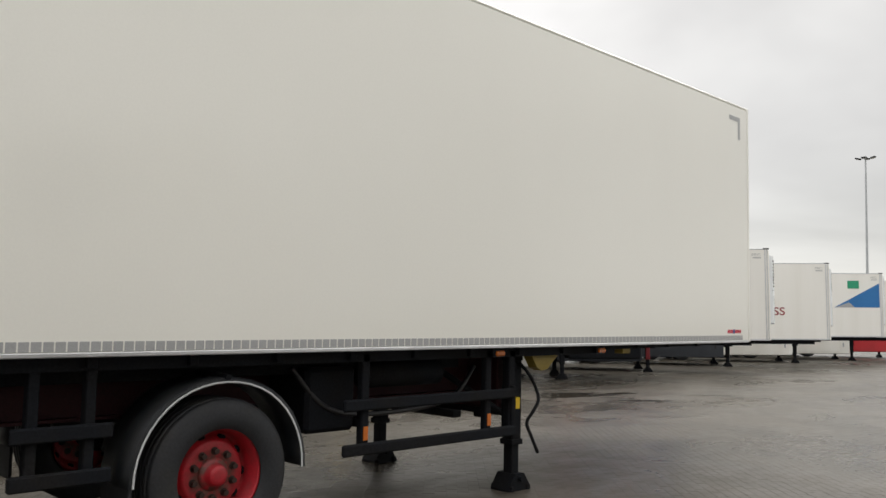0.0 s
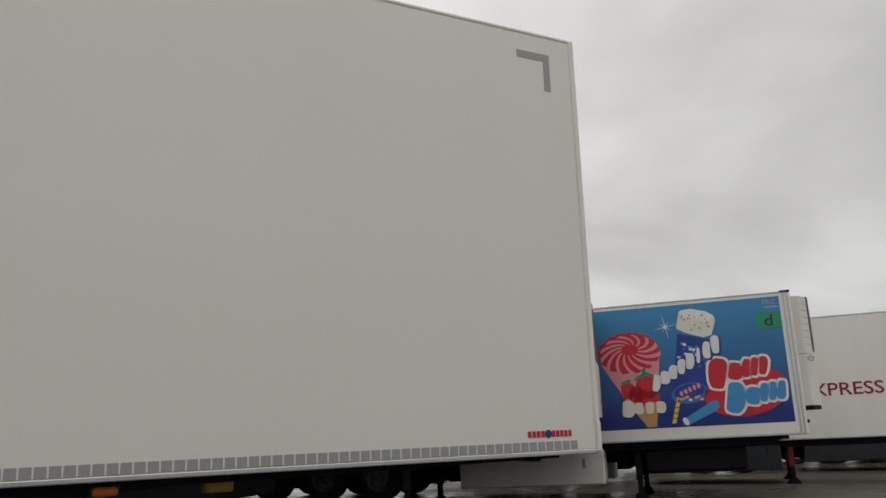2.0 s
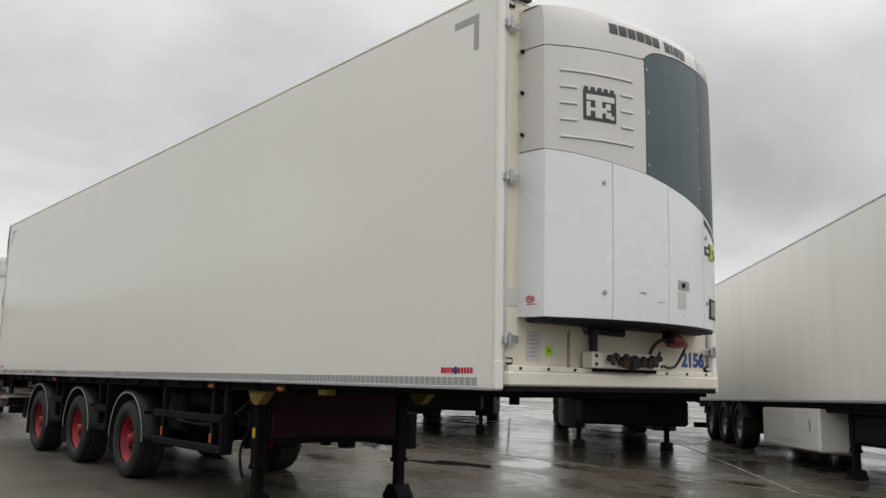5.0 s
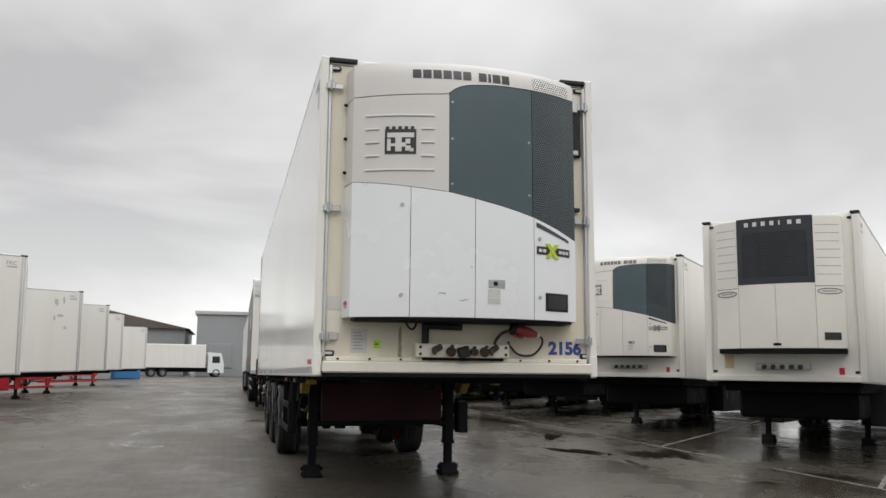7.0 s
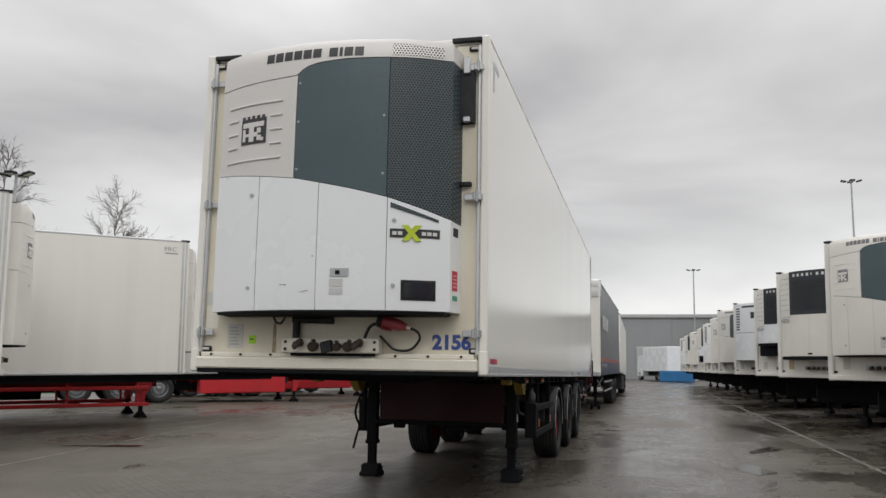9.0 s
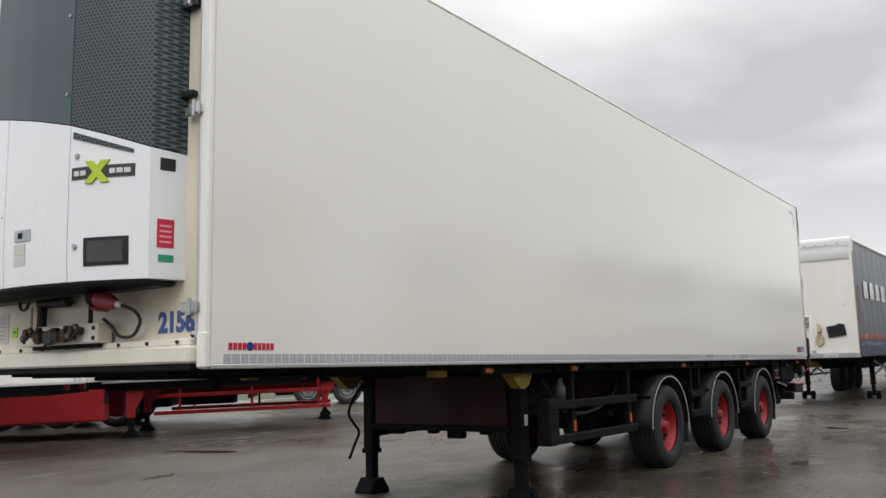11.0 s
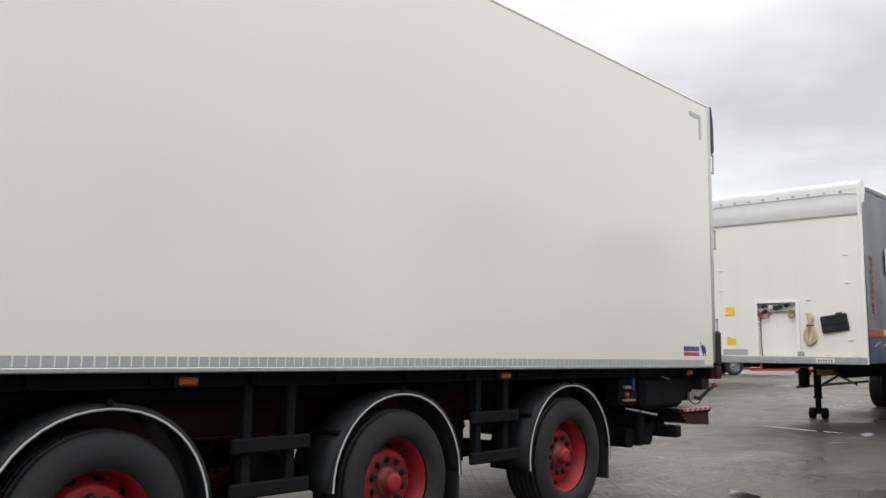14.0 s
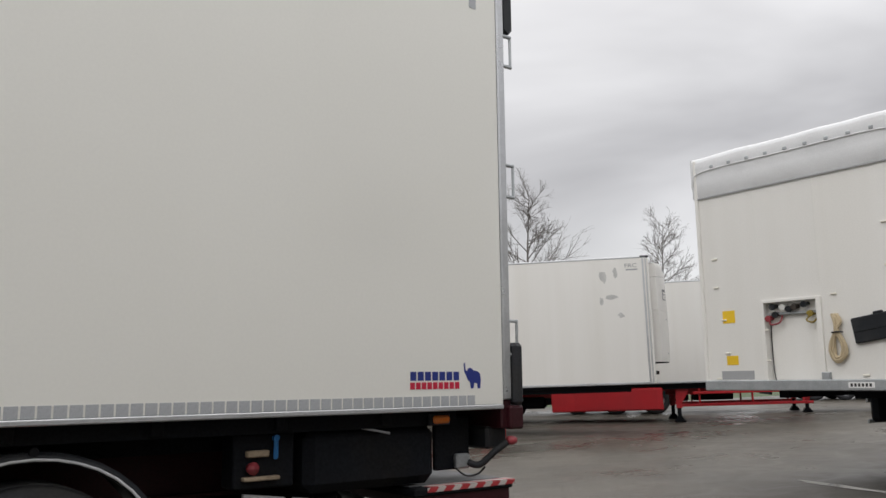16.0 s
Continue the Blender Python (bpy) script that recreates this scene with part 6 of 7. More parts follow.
        if rails:
            for z in (0.36, 0.76):
                part("side_guard_rail", Shape().box(-7.9, -3.7, min(sg * 1.15, sg * 1.20), max(sg * 1.15, sg * 1.20), z, z + 0.09, 0.01), chassis, t)
            for px in (-4.0, -5.6, -7.3):
                part("guard_post", Shape().box(px - 0.03, px + 0.03, min(sg * 1.09, sg * 1.15), max(sg * 1.09, sg * 1.15), 0.36, zb - 0.03, 0.006), chassis, t)
    for x in (-8.75, -10.06, -11.37):
        part("axle", Shape().cyl((x, -0.95, 0.487 + floor_of(x)), (x, 0.95, 0.487 + floor_of(x)), 0.06, 12), M_BLACK, t)
    part("leg_beam", Shape().box(leg_x - 0.06, leg_x + 0.06, -0.85, 0.85, 0.8, 0.95, 0.01), chassis, t)
    # dark bulk added between the axles and beside them to deepen the shade underneath
    part("axle_shade_block", Shape().box(-12.5, -7.6, -0.60, 0.60, 0.52, 0.86, 0.05), M_BLACK, t)
    part("air_tank", Shape().cyl((-7.4, -0.25, 0.72), (-6.1, -0.25, 0.72), 0.19, 16), M_BLACK, t)
    part("air_tank", Shape().cyl((-7.4, 0.25, 0.72), (-6.1, 0.25, 0.72), 0.19, 16), M_BLACK, t)
    # invented black block behind the nose that fills the underside with shade
    if belly_block and not red:
        part("belly_shade_block", Shape().box(-3.05, -1.1, -0.98, 0.98, 0.60, zb - 0.14, 0.05), M_BLACK, t)
    part("underfloor", Shape().box(-length + 0.3, -0.5, -1.08, 1.08, zb - 0.16, zb - 0.02, 0.01), M_BLACK, t)
    part("roof", Shape().box(-length + 0.04, -0.02, -1.17, 1.17, zt - 0.06, zt - 0.008), M_BODY, t)
    part("floor", Shape().box(-length + 0.04, -0.02, -1.17, 1.17, zb + 0.003, zb + 0.06), M_BLACK, t)
    part("front_wall", Shape().box(-0.05, 0.0, -1.15, 1.15, zb + 0.02, zt - 0.05), M_BODY, t)
    part("rear_door", Shape().box(-length, -length + 0.04, -1.15, -0.002, zb + 0.03, zt - 0.05), M_BODY, t)
    part("rear_door", Shape().box(-length, -length + 0.04, 0.002, 1.15, zb + 0.03, zt - 0.05), M_BODY, t)
    part("rear_bumper", Shape().box(-length + 0.05, -length + 0.17, -1.2, 1.2, 0.5, 0.64, 0.015), M_BLACK, t)
    part("front_beam", Shape().box(-0.03, 0.09, -1.17, 1.17, zb + 0.01, zb + 0.11, 0.012), M_BODY, t)
    br = part("coupling_bracket", Shape().box(0.0, 0.12, -0.42, 0.42, zb + 0.20, zb + 0.30, 0.008), M_GALV, t)
    for k in range(5):
        y = -0.28 + 0.14 * k
        part("coupling", Shape().cyl((0.12, y, zb + 0.25), (0.19, y, zb + 0.24), 0.038, 10), M_BRONZE, br)
    for sg in (-1, 1):
        for z in (zb + 0.17, zt - 0.10):
            part("marker_lamp", Shape().box(0.0, 0.03, sg * 1.12 - 0.05, sg * 1.12 + 0.05, z - 0.022, z + 0.022, 0.012), M_PLAST, t)
    part("label", Shape().box(0.0, 0.004, -0.95, -0.80, zb + 0.22, zb + 0.44, 0.001), M_FADED if unit_style == "dark" else M_PAPER, t)
    part("reflector", Shape().box(0.0, 0.012, 0.84, 0.92, zb + 0.13, zb + 0.24, 0.003), M_LOGORED, t)
    if unit_style == "curved":
        u = curved_unit(t, zb - 1.30, full=False)
        u.matrix_basis = Matrix.Diagonal((unit_depth, 1, 1, 1))
    elif unit_style:
        box_unit(t, unit_style, zb - 1.26)
    # test mark near the front top corner of both sides
    for sg in (-1, 1) if marks else ():
        me = letters("FRC", 0.26, 0.09, M_TAPE)
        part("test_mark", me, None, t, "grey test mark", pose(-0.48 if sg < 0 else -0.18, sg * 1.2525, zt - 0.25) @ (ON_RIGHT if sg < 0 else ON_LEFT))
        part("mark_bar", Shape().box(-0.46, -0.20, min(sg * 1.25, sg * 1.253), max(sg * 1.25, sg * 1.253), zt - 0.315, zt - 0.285, 0.0008), M_TAPE, t)
    return t


def park(heading, x, y, nose=1.2):
    """The pose of a trailer whose right front corner is at (x, y), its nose lifted by some degrees on the legs."""
    h = radians(heading)
    return pose(x - 1.26 * math.sin(h), y + 1.26 * math.cos(h), 0, 0, 0, heading) @ pose(0, 0, 0, 0, -nose, 0)


RIGHT, LEFT = -45.0, 133.5
dark_a = parked_trailer("refrigerated_trailer", "white refrigerated trailer, black grille on its nose unit", "dark", M_BLACK, pallet=M_BODY, nose=1.4)
dark_a.matrix_basis = park(-44.5, 0.12, 5.65, 1.4)
dark_b = parked_trailer("refrigerated_trailer", "white refrigerated trailer, black grille on its nose unit", "dark", M_BLACK, pallet=M_NAVY)
dark_b.matrix_basis = park(RIGHT, -17.2, 5.96)
curved_a = parked_trailer("refrigerated_trailer", "white refrigerated trailer, slate grey grille on its nose unit", "curved", M_BLACK, belly_block=False, marks=False, rail=M_STEEL, zb=1.15, zt=4.06, nose=1.0, unit_depth=0.76)
curved_a.matrix_basis = park(-48.5, 5.6, 6.35, 1.0)
curved_b = parked_trailer("refrigerated_trailer", "white refrigerated trailer, slate grey grille on its nose unit", "curved", M_BLACK, pallet=M_BLACK)
curved_b.matrix_basis = park(RIGHT, -11.5, 6.07)
plain_a = parked_trailer("refrigerated_trailer", "white refrigerated trailer with a plain slotted nose unit", "plain", M_BLACK, pallet=M_NAVY)
plain_a.matrix_basis = park(RIGHT, -28.3, 5.93)
tall_a = parked_trailer("refrigerated_trailer", "white refrigerated trailer with a short black-grilled nose unit", "tall", M_BLACK, pallet=M_BLACK)
tall_a.matrix_basis = park(RIGHT, -22.0, 5.95)
for x, y, src in ((-32.3, 5.65, curved_b), (-38.0, 5.75, curved_b), (-43.5, 5.75, plain_a), (-49.0, 5.75, tall_a), (-55.0, 5.6, curved_b),
                  (-61.0, 5.5, dark_b), (-67.0, 5.4, plain_a)):
    copy_thing(src, park(RIGHT, x, y))
copy_thing(dark_b, park(-46.0, -5.87, 6.04))
for x, y, h, leg_paint in ((16.16, 5.61, -48.0, M_LEGRED), (22.9, 6.3, -46.0, M_BLACK)):
    t = parked_trailer("refrigerated_trailer", "white refrigerated trailer with dark red lettering on its side", "plain", M_BLACK, pallet=M_NAVY, leg_x=-3.72, legs=leg_paint, belly_block=False, zb=1.10)
    t.matrix_basis = park(h, x, y)
    part("lettering", letters("EXPRESS", 1.80, 0.30, M_EXPRESS, 0.004, 0.01), None, t, "dark red lettering", pose(-3.32 if x < 20 else -3.45, -1.252, 2.09 if x < 20 else 2.02) @ ON_RIGHT)
cream_t = parked_trailer("refrigerated_trailer", "white refrigerated trailer with cream underfloor boxes", "plain", M_BLACK, pallet=M_BODY, leg_x=-3.72, belly_block=False)
cream_t.matrix_basis = park(RIGHT, 36.2, 6.5)


def yellow_marks(t):
    part("roof_edge_mark", Shape().box(-4.87, -4.27, -1.268, -1.250, 3.985, 4.062, 0.003), M_SIGNYEL, t, "yellow edge marking")
    part("guard_plate", Shape().box(-4.90, -4.32, -1.272, -1.250, 1.07, 1.43, 0.004), M_SIGNYEL, t, "yellow plate on the lower side")
    part("hose_coupling", Shape().cyl((-4.62, -1.15, 1.02), (-4.42, -1.15, 1.06), 0.05, 12).cyl((-4.52, -1.15, 1.20), (-4.52, -1.15, 0.94), 0.035, 10).box(-4.44, -4.38, -1.20, -1.10, 1.00, 1.12, 0.012), M_SIGNYEL, t, "yellow valve coupling")


yellow_marks(curved_a)


def picture_trailer(t):
    """Blue printed side of ice-cream shapes; names appear as plain bars."""
    y = -1.2515

    def sheet(name, outline, m, k):
        part(name, Shape().prism(outline, y - 0.0015 * k, y - 0.0015 * k - 0.0012, "y"), m, t)

    def blob(cx, cz, rx, rz, n=28, turn=0.0):
        c, s = math.cos(turn), math.sin(turn)
        return [(cx + rx * math.cos(a) * c - rz * math.sin(a) * s, cz + rx * math.cos(a) * s + rz * math.sin(a) * c) for a in [2 * math.pi * i / n for i in range(n)]]
    sheet("printed_sky", [(-12.5, 1.47), (-0.16, 1.47), (-0.16, 3.90), (-12.5, 3.90)], M_PICFADE, 0)
    sheet("printed_plate", [(-0.64, 3.28), (-0.17, 3.28), (-0.17, 3.60), (-0.64, 3.60)], M_GREEN, 4)
    part("lettering", letters("d", 0.15, 0.22, M_DARKTXT, 0.002, 0.01), None, t, "", pose(-0.48, y - 0.0075, 3.33) @ ON_RIGHT)
    def bar(cx, cz, w, h, turn=0.0, n=22, power=0.62):
        """A rounded upright bar in place of a printed letter."""
        c, q = math.cos(turn), math.sin(turn)
        pts = []
        for k in range(n):
            a = 2 * math.pi * k / n
            u = w * math.copysign(abs(math.cos(a)) ** power, math.cos(a)) * (1 + 0.10 * math.sin(3 * a + cx * 9))
            v = h * math.copysign(abs(math.sin(a)) ** power, math.sin(a))
            pts.append((cx + u * c - v * q, cz + u * q + v * c))
        return pts
    # red oval with two rows of fat rounded bars
    sheet("printed_oval", blob(-0.98, 2.08, 0.80, 0.46, turn=0.14), M_PICRED, 4)
    for row, (z, m, x0) in enumerate(((2.47, M_PICRED, -1.47), (1.98, M_PICBLUE, -1.19))):
        for k, (dx, w, h, up) in enumerate(((0.0, 0.17, 0.30, 0.0), (0.33, 0.13, 0.17, 0.02), (0.54, 0.08, 0.18, 0.07), (0.70, 0.07, 0.18, 0.09), (0.86, 0.08, 0.18, 0.10))):
            sheet("printed_letter_rim", bar(x0 + dx, z + up, w + 0.045, h + 0.045, -0.16), M_WHITE, 5 + row * 3)
            sheet("printed_letter", bar(x0 + dx, z + up, w, h, -0.16), m, 6 + row * 3)
    # ice block in a dotted wrapper, with a slanting row of pale rounded bars
    sheet("printed_wrapper", [(-2.16, 3.32), (-1.42, 3.12), (-1.50, 2.75), (-1.62, 2.35), (-1.70, 2.02), (-1.86, 1.90), (-2.10, 1.86), (-2.32, 1.95), (-2.40, 2.15), (-2.28, 2.60)], M_PICDEEP, 3)
    sheet("printed_wrapper_fold", blob(-2.04, 2.12, 0.36, 0.20, turn=0.12), M_PICMID, 4)
    sheet("printed_wrapper_fold", blob(-2.04, 2.16, 0.30, 0.14, turn=0.12), M_PICDEEP, 5)
    sheet("printed_ice", [(-2.10, 3.70), (-2.04, 3.78), (-1.86, 3.80), (-1.56, 3.72), (-1.42, 3.61), (-1.40, 3.52), (-1.50, 3.24), (-1.66, 3.20), (-2.0, 3.32), (-2.17, 3.42)], M_BEAM, 4)
    sheet("printed_ice", blob(-1.75, 3.66, 0.35, 0.105, turn=-0.24), M_WHITE, 5)
    rnd = random.Random(17)
    for k in range(16):
        sheet("printed_crumb", blob(-2.08 + 0.55 * rnd.random(), 3.36 + 0.32 * rnd.random(), 0.022, 0.012, 8, rnd.uniform(-1, 1)), M_PICDEEP if k % 3 else M_PICTAN, 6)
    for k, (w, h) in enumerate(((0.075, 0.17), (0.10, 0.13), (0.085, 0.14), (0.075, 0.15), (0.08, 0.16), (0.035, 0.15), (0.075, 0.17), (0.08, 0.18))):
        cx, cz = -2.66 + 0.172 * k, 2.36 + 0.098 * k
        sheet("printed_letter_rim", bar(cx + 0.02, cz - 0.02, w + 0.02, h + 0.02, -0.22 + 0.03 * k), M_PICDEEP, 6)
        sheet("printed_letter", bar(cx, cz, w, h, -0.22 + 0.03 * k), M_WHITE, 7)
    for k in range(26):
        u, v = rnd.random(), rnd.random()
        sheet("printed_dot", blob(-2.12 + 0.58 * u - 0.10 * v, 3.16 - 0.16 * u - 0.42 * v, 0.040, 0.028, 8, rnd.uniform(-1, 1)), (M_PICBLUE, M_WHITE, M_PICMID)[k % 3], 4)
    for k in range(5):
        sheet("printed_letter", bar(-2.20 + 0.085 * k, 2.12 + 0.035 * k, 0.032, 0.05, 0.2, 10), M_PICPINK, 6)
    for k in range(9):
        sheet("printed_dot", blob(-2.26 + 0.055 * k, 1.99 + 0.02 * ((k * 5) % 4), 0.035, 0.026, 8), (M_PICRED, M_LIME, M_PICPINK, M_SIGNYEL, M_WHITE)[k % 5], 6)
    # cone with a swirled top of curling stripes
    sheet("printed_cone", [(-3.74, 2.80), (-2.56, 2.86), (-2.66, 2.0), (-2.74, 1.50), (-2.92, 1.50), (-3.20, 1.90)], M_PICPINK, 3)
    sheet("printed_cone", [(-3.22, 1.94), (-2.62, 2.16), (-2.66, 2.0), (-2.74, 1.50), (-2.92, 1.50)], M_PICTAN, 4)
    for k in range(14):
        a = 2 * math.pi * k / 14
        sheet("printed_petal", blob(-3.16 + 0.47 * math.cos(a), 3.00 + 0.31 * math.sin(a), 0.165, 0.120, 12), M_PICRED, 4)
    sheet("printed_swirl", blob(-3.16, 3.00, 0.52, 0.35, turn=-0.08), M_PICRED, 5)
    for k in range(13):
        a = 2 * math.pi * (k + 0.3) / 13
        inner, outer = [], []
        for q in range(6):
            r, b = 0.16 + 0.084 * q, a + 0.16 * q
            w = 0.012 + 0.0075 * q
            inner.append((-3.13 + 1.05 * r * math.cos(b) - w * math.sin(b), 3.06 - 0.02 * q + 0.70 * r * math.sin(b) + w * math.cos(b)))
            outer.append((-3.13 + 1.05 * r * math.cos(b) + w * math.sin(b), 3.06 - 0.02 * q + 0.70 * r * math.sin(b) - w * math.cos(b)))
        sheet("printed_stripe", inner + outer[::-1], M_PICPINK, 6)
    for cx, cz, r in ((-3.24, 2.24, 0.15), (-3.08, 2.16, 0.15), (-2.84, 2.30, 0.21), (-2.96, 2.08, 0.15), (-2.74, 2.12, 0.12)):
        sheet("printed_berry", bar(cx, cz, r, r * 1.12, 0.2, 16, 0.8), M_PICRED, 5)
    for cx, cz, turn in ((-3.00, 2.50, 0.5), (-2.80, 2.54, -0.4), (-3.26, 2.42, 0.3), (-2.90, 2.58, 1.3)):
        sheet("printed_leaf", blob(cx, cz, 0.12, 0.035, 8, turn), M_GREEN, 6)
    for k, (w, h) in enumerate(((0.12, 0.17), (0.095, 0.115), (0.085, 0.115), (0.095, 0.115))):
        sheet("printed_letter", bar(-3.27 + 0.215 * k, 1.88, w, h, -0.06), M_BEAM, 6)
    sheet("printed_stick", [(-2.24, 1.52), (-2.16, 1.50), (-2.06, 1.53), (-1.56, 1.76), (-1.50, 1.84), (-1.54, 1.94), (-1.62, 1.95), (-2.14, 1.66)], M_PICBLUE, 5)
    sheet("printed_stick_end", blob(-2.17, 1.575, 0.05, 0.085, 12, 0.5), M_WHITE, 6)
    for k in range(5):
        sheet("printed_stick", [(-2.44 + 0.030 * k, 1.55 + 0.105 * k), (-2.36 + 0.030 * k, 1.55 + 0.105 * k), (-2.335 + 0.030 * k, 1.635 + 0.105 * k), (-2.415 + 0.030 * k, 1.635 + 0.105 * k)], M_SIGNYEL, 5)
    sheet("printed_star", [(-2.38 + (0.26 if k % 4 == 0 else 0.15 if k % 2 == 0 else 0.022) * math.cos(math.pi * k / 8 + 0.2), 3.47 + (0.26 if k % 4 == 0 else 0.15 if k % 2 == 0 else 0.022) * math.sin(math.pi * k / 8 + 0.2)) for k in range(16)], M_WHITE, 4)



blue_t = copy_thing(dark_a, park(-46.0, 10.41, 5.3, 1.4))
tagged(blue_t, "refrigerated trailer with a printed blue ice-cream picture on its side")
picture_trailer(blue_t)

half_t = copy_thing(cream_t, park(RIGHT, 29.6, 6.55))
tagged(half_t, "white refrigerated trailer with a printed blue triangle")
part("printed_triangle", Shape().prism([(-2.1, 2.50), (-0.12, 2.50), (-0.12, 3.55)], -1.2515, -1.2535, "y"), M_BLUEPL, half_t)
part("printed_triangle", Shape().prism([(-2.1, 2.50), (-1.2, 2.50), (-1.45, 2.72)], -1.254, -1.2555, "y"), M_TAPE, half_t)
part("printed_plate", Shape().box(-1.5, -1.0, -1.259, -1.2565, 3.32, 3.66, 0.001), M_GREEN, half_t)

# the row on the other side, on red chassis
red_a = parked_trailer("refrigerated_trailer", "white refrigerated trailer on a red chassis with red underfloor boxes", "curved", M_RED, red=True, pallet=M_RED, zb=1.14, zt=4.01, nose=0.9)
red_a.matrix_basis = park(135.5, -9.7, -7.05, 0.9)
red_b = parked_trailer("refrigerated_trailer", "white refrigerated trailer on a red chassis with open side rails", "curved", M_RED, red=True, rails=True, zb=1.14, zt=4.01, nose=0.9)
red_b.matrix_basis = park(LEFT, -14.95, -6.82, 0.9)
for x, y, src in ((-4.3, -7.0, red_a), (-32.5, -7.15, red_a), (-39.4, -7.3, red_b), (-55.0, -7.5, red_b)):
    copy_thing(src, park(LEFT, x, y, 0.9))
copy_thing(red_a, park(RIGHT, 42.8, 6.4, 0.9))
worn = copy_thing(red_a, park(133.1, -25.36, -7.14, 0.9))
tagged(worn, "white refrigerated trailer with peeled grey sticker marks on its side")
rs = random.Random(8)
for x, z, w, h in ((-0.98, 3.58, 0.20, 0.30), (-0.70, 3.66, 0.10, 0.22), (-0.80, 3.10, 0.34, 0.10), (-1.04, 3.02, 0.10, 0.20), (-0.62, 2.68, 0.14, 0.12)):
    ring = [(x + w * 0.6 * math.cos(2 * math.pi * k / 11) * rs.uniform(0.5, 1.1), z + h * 0.6 * math.sin(2 * math.pi * k / 11) * rs.uniform(0.5, 1.1)) for k in range(11)]
    part("sticker_remains", Shape().prism(ring, -1.2512, -1.2522, "y"), M_PEEL, worn, "peeled grey sticker remains")
copy_thing(plain_a, pose(-34.5, 0.15, 0) @ pose(0, 0, 0, 0, -1.2, 0))


# ---------------------------------------------------------------- curtain-sided trailer in the lane
def curtain_trailer():
    t = thing("curtain_trailer", "curtain-sided trailer with a white front wall and grey tarpaulin top", "trailer", pose(-19.15, -0.04, 0, 0, 0, -0.7))
    zb, zt = 1.16, 4.06
    for y0, y1, z0 in ((-1.27, -0.475, zb + 0.12), (0.27, 1.27, zb + 0.12), (-0.475, 0.27, 2.195)):
        part("front_sheet", Shape().box(-0.05, 0.0, y0, y1, z0, zt - 0.06, 0.002), M_BODY, t, "white sheet of the front wall")
    part("front_sill", Shape().box(-0.06, 0.05, -1.28, 1.28, zb, zb + 0.12, 0.01), M_GALV, t)
    for sg in (-1, 1):
        part("corner_post", Shape().box(-0.06, 0.03, min(sg * 1.24, sg * 1.285), max(sg * 1.24, sg * 1.285), zb, zt - 0.02, 0.01), M_BODY, t)
        s = Shape()
        V, F, n, m = [], [], 60, 8
        for i in range(n + 1):
            x = -0.06 - 13.4 * i / n
            for j in range(m + 1):
                z = zb + 0.02 + (zt - 0.15 - zb) * j / m
                V.append((x, sg * (1.28 + 0.012 * math.sin(i * 1.9 + j * 0.4) + 0.01 * noise.noise(Vector((x * 1.5, z * 1.2, sg)))), z))
        for i in range(n):
            for j in range(m):
                a = i * (m + 1) + j
                F.append((a, a + 1, a + m + 2, a + m + 1))
        s.add(V, F, True)
        part("curtain", s, M_CURTAIN, t, "dark grey pleated side curtain")
        part("curtain_band", Shape().box(-13.4, -0.07, min(sg * 1.29, sg * 1.302), max(sg * 1.29, sg * 1.302), zb + 0.44, zb + 0.56, 0.003), M_BANDRED, t)
        part("curtain_band", Shape().box(-13.4, -0.07, min(sg * 1.29, sg * 1.302), max(sg * 1.29, sg * 1.302), zb + 0.03, zb + 0.43, 0.003), M_BANDBLUE, t)
        a, b = sorted((sg * 1.296, sg * 1.304))
        for k in range(9):
            part("curtain_mark", Shape().box(-0.47, -0.36, a, b, 1.98 + 0.105 * k, 2.05 + 0.105 * k, 0.002), M_BANDRED, t, "faded red upright lettering bar")
        for k in range(4):
            part("curtain_mark", Shape().box(-1.62 - 0.80 * k, -1.10 - 0.80 * k, a, b, 2.62, 3.05, 0.002), M_TAPE2, t, "pale lettering bar")
        part("curtain_mark", Shape().box(-0.92, -0.80, a, b, zb + 0.46, zb + 0.55, 0.002), M_SIGNYEL, t, "yellow mark on the band")
        for k in range(7):
            part("curtain_mark", Shape().prism([(-0.30 - 0.42 * k, zb + 0.30), (-0.62 - 0.42 * k, zb + 0.38), (-0.62 - 0.42 * k, zb + 0.355), (-0.30 - 0.42 * k, zb + 0.275)], a, b, "y"), M_TAPE, t, "pale streak on the blue band")
        part("tarpaulin_corner", Shape().prism([(0.032, zt - 0.01), (-0.17, zt - 0.01), (-0.15, zt - 0.16), (-0.09, zt - 0.33), (0.032, zt - 0.37)], min(sg * 1.295, sg * 1.314), max(sg * 1.295, sg * 1.314), "y"), M_TARP, t, "pale tarpaulin corner folded over the side")
        landing_leg(t, -3.85, sg * 0.85, zb, 0.0, M_BLACK, 0.06, shoe=False)
        part("chassis_beam", Shape().prism([(-13.2, zb), (-0.3, zb), (-0.3, zb - 0.09), (-3.5, zb - 0.10), (-4.2, zb - 0.34), (-13.2, zb - 0.34)], sg * 0.45 - 0.06, sg * 0.45 + 0.06, "y"), M_BLACK, t)
        part("leg_brace", Shape().cyl((-3.85, sg * 0.85, 0.62), (-6.6, sg * 0.95, 1.05), 0.03, 8).cyl((-3.85, sg * 0.85, 1.1), (-6.6, sg * 0.95, 0.60), 0.025, 8), M_GALV, t)
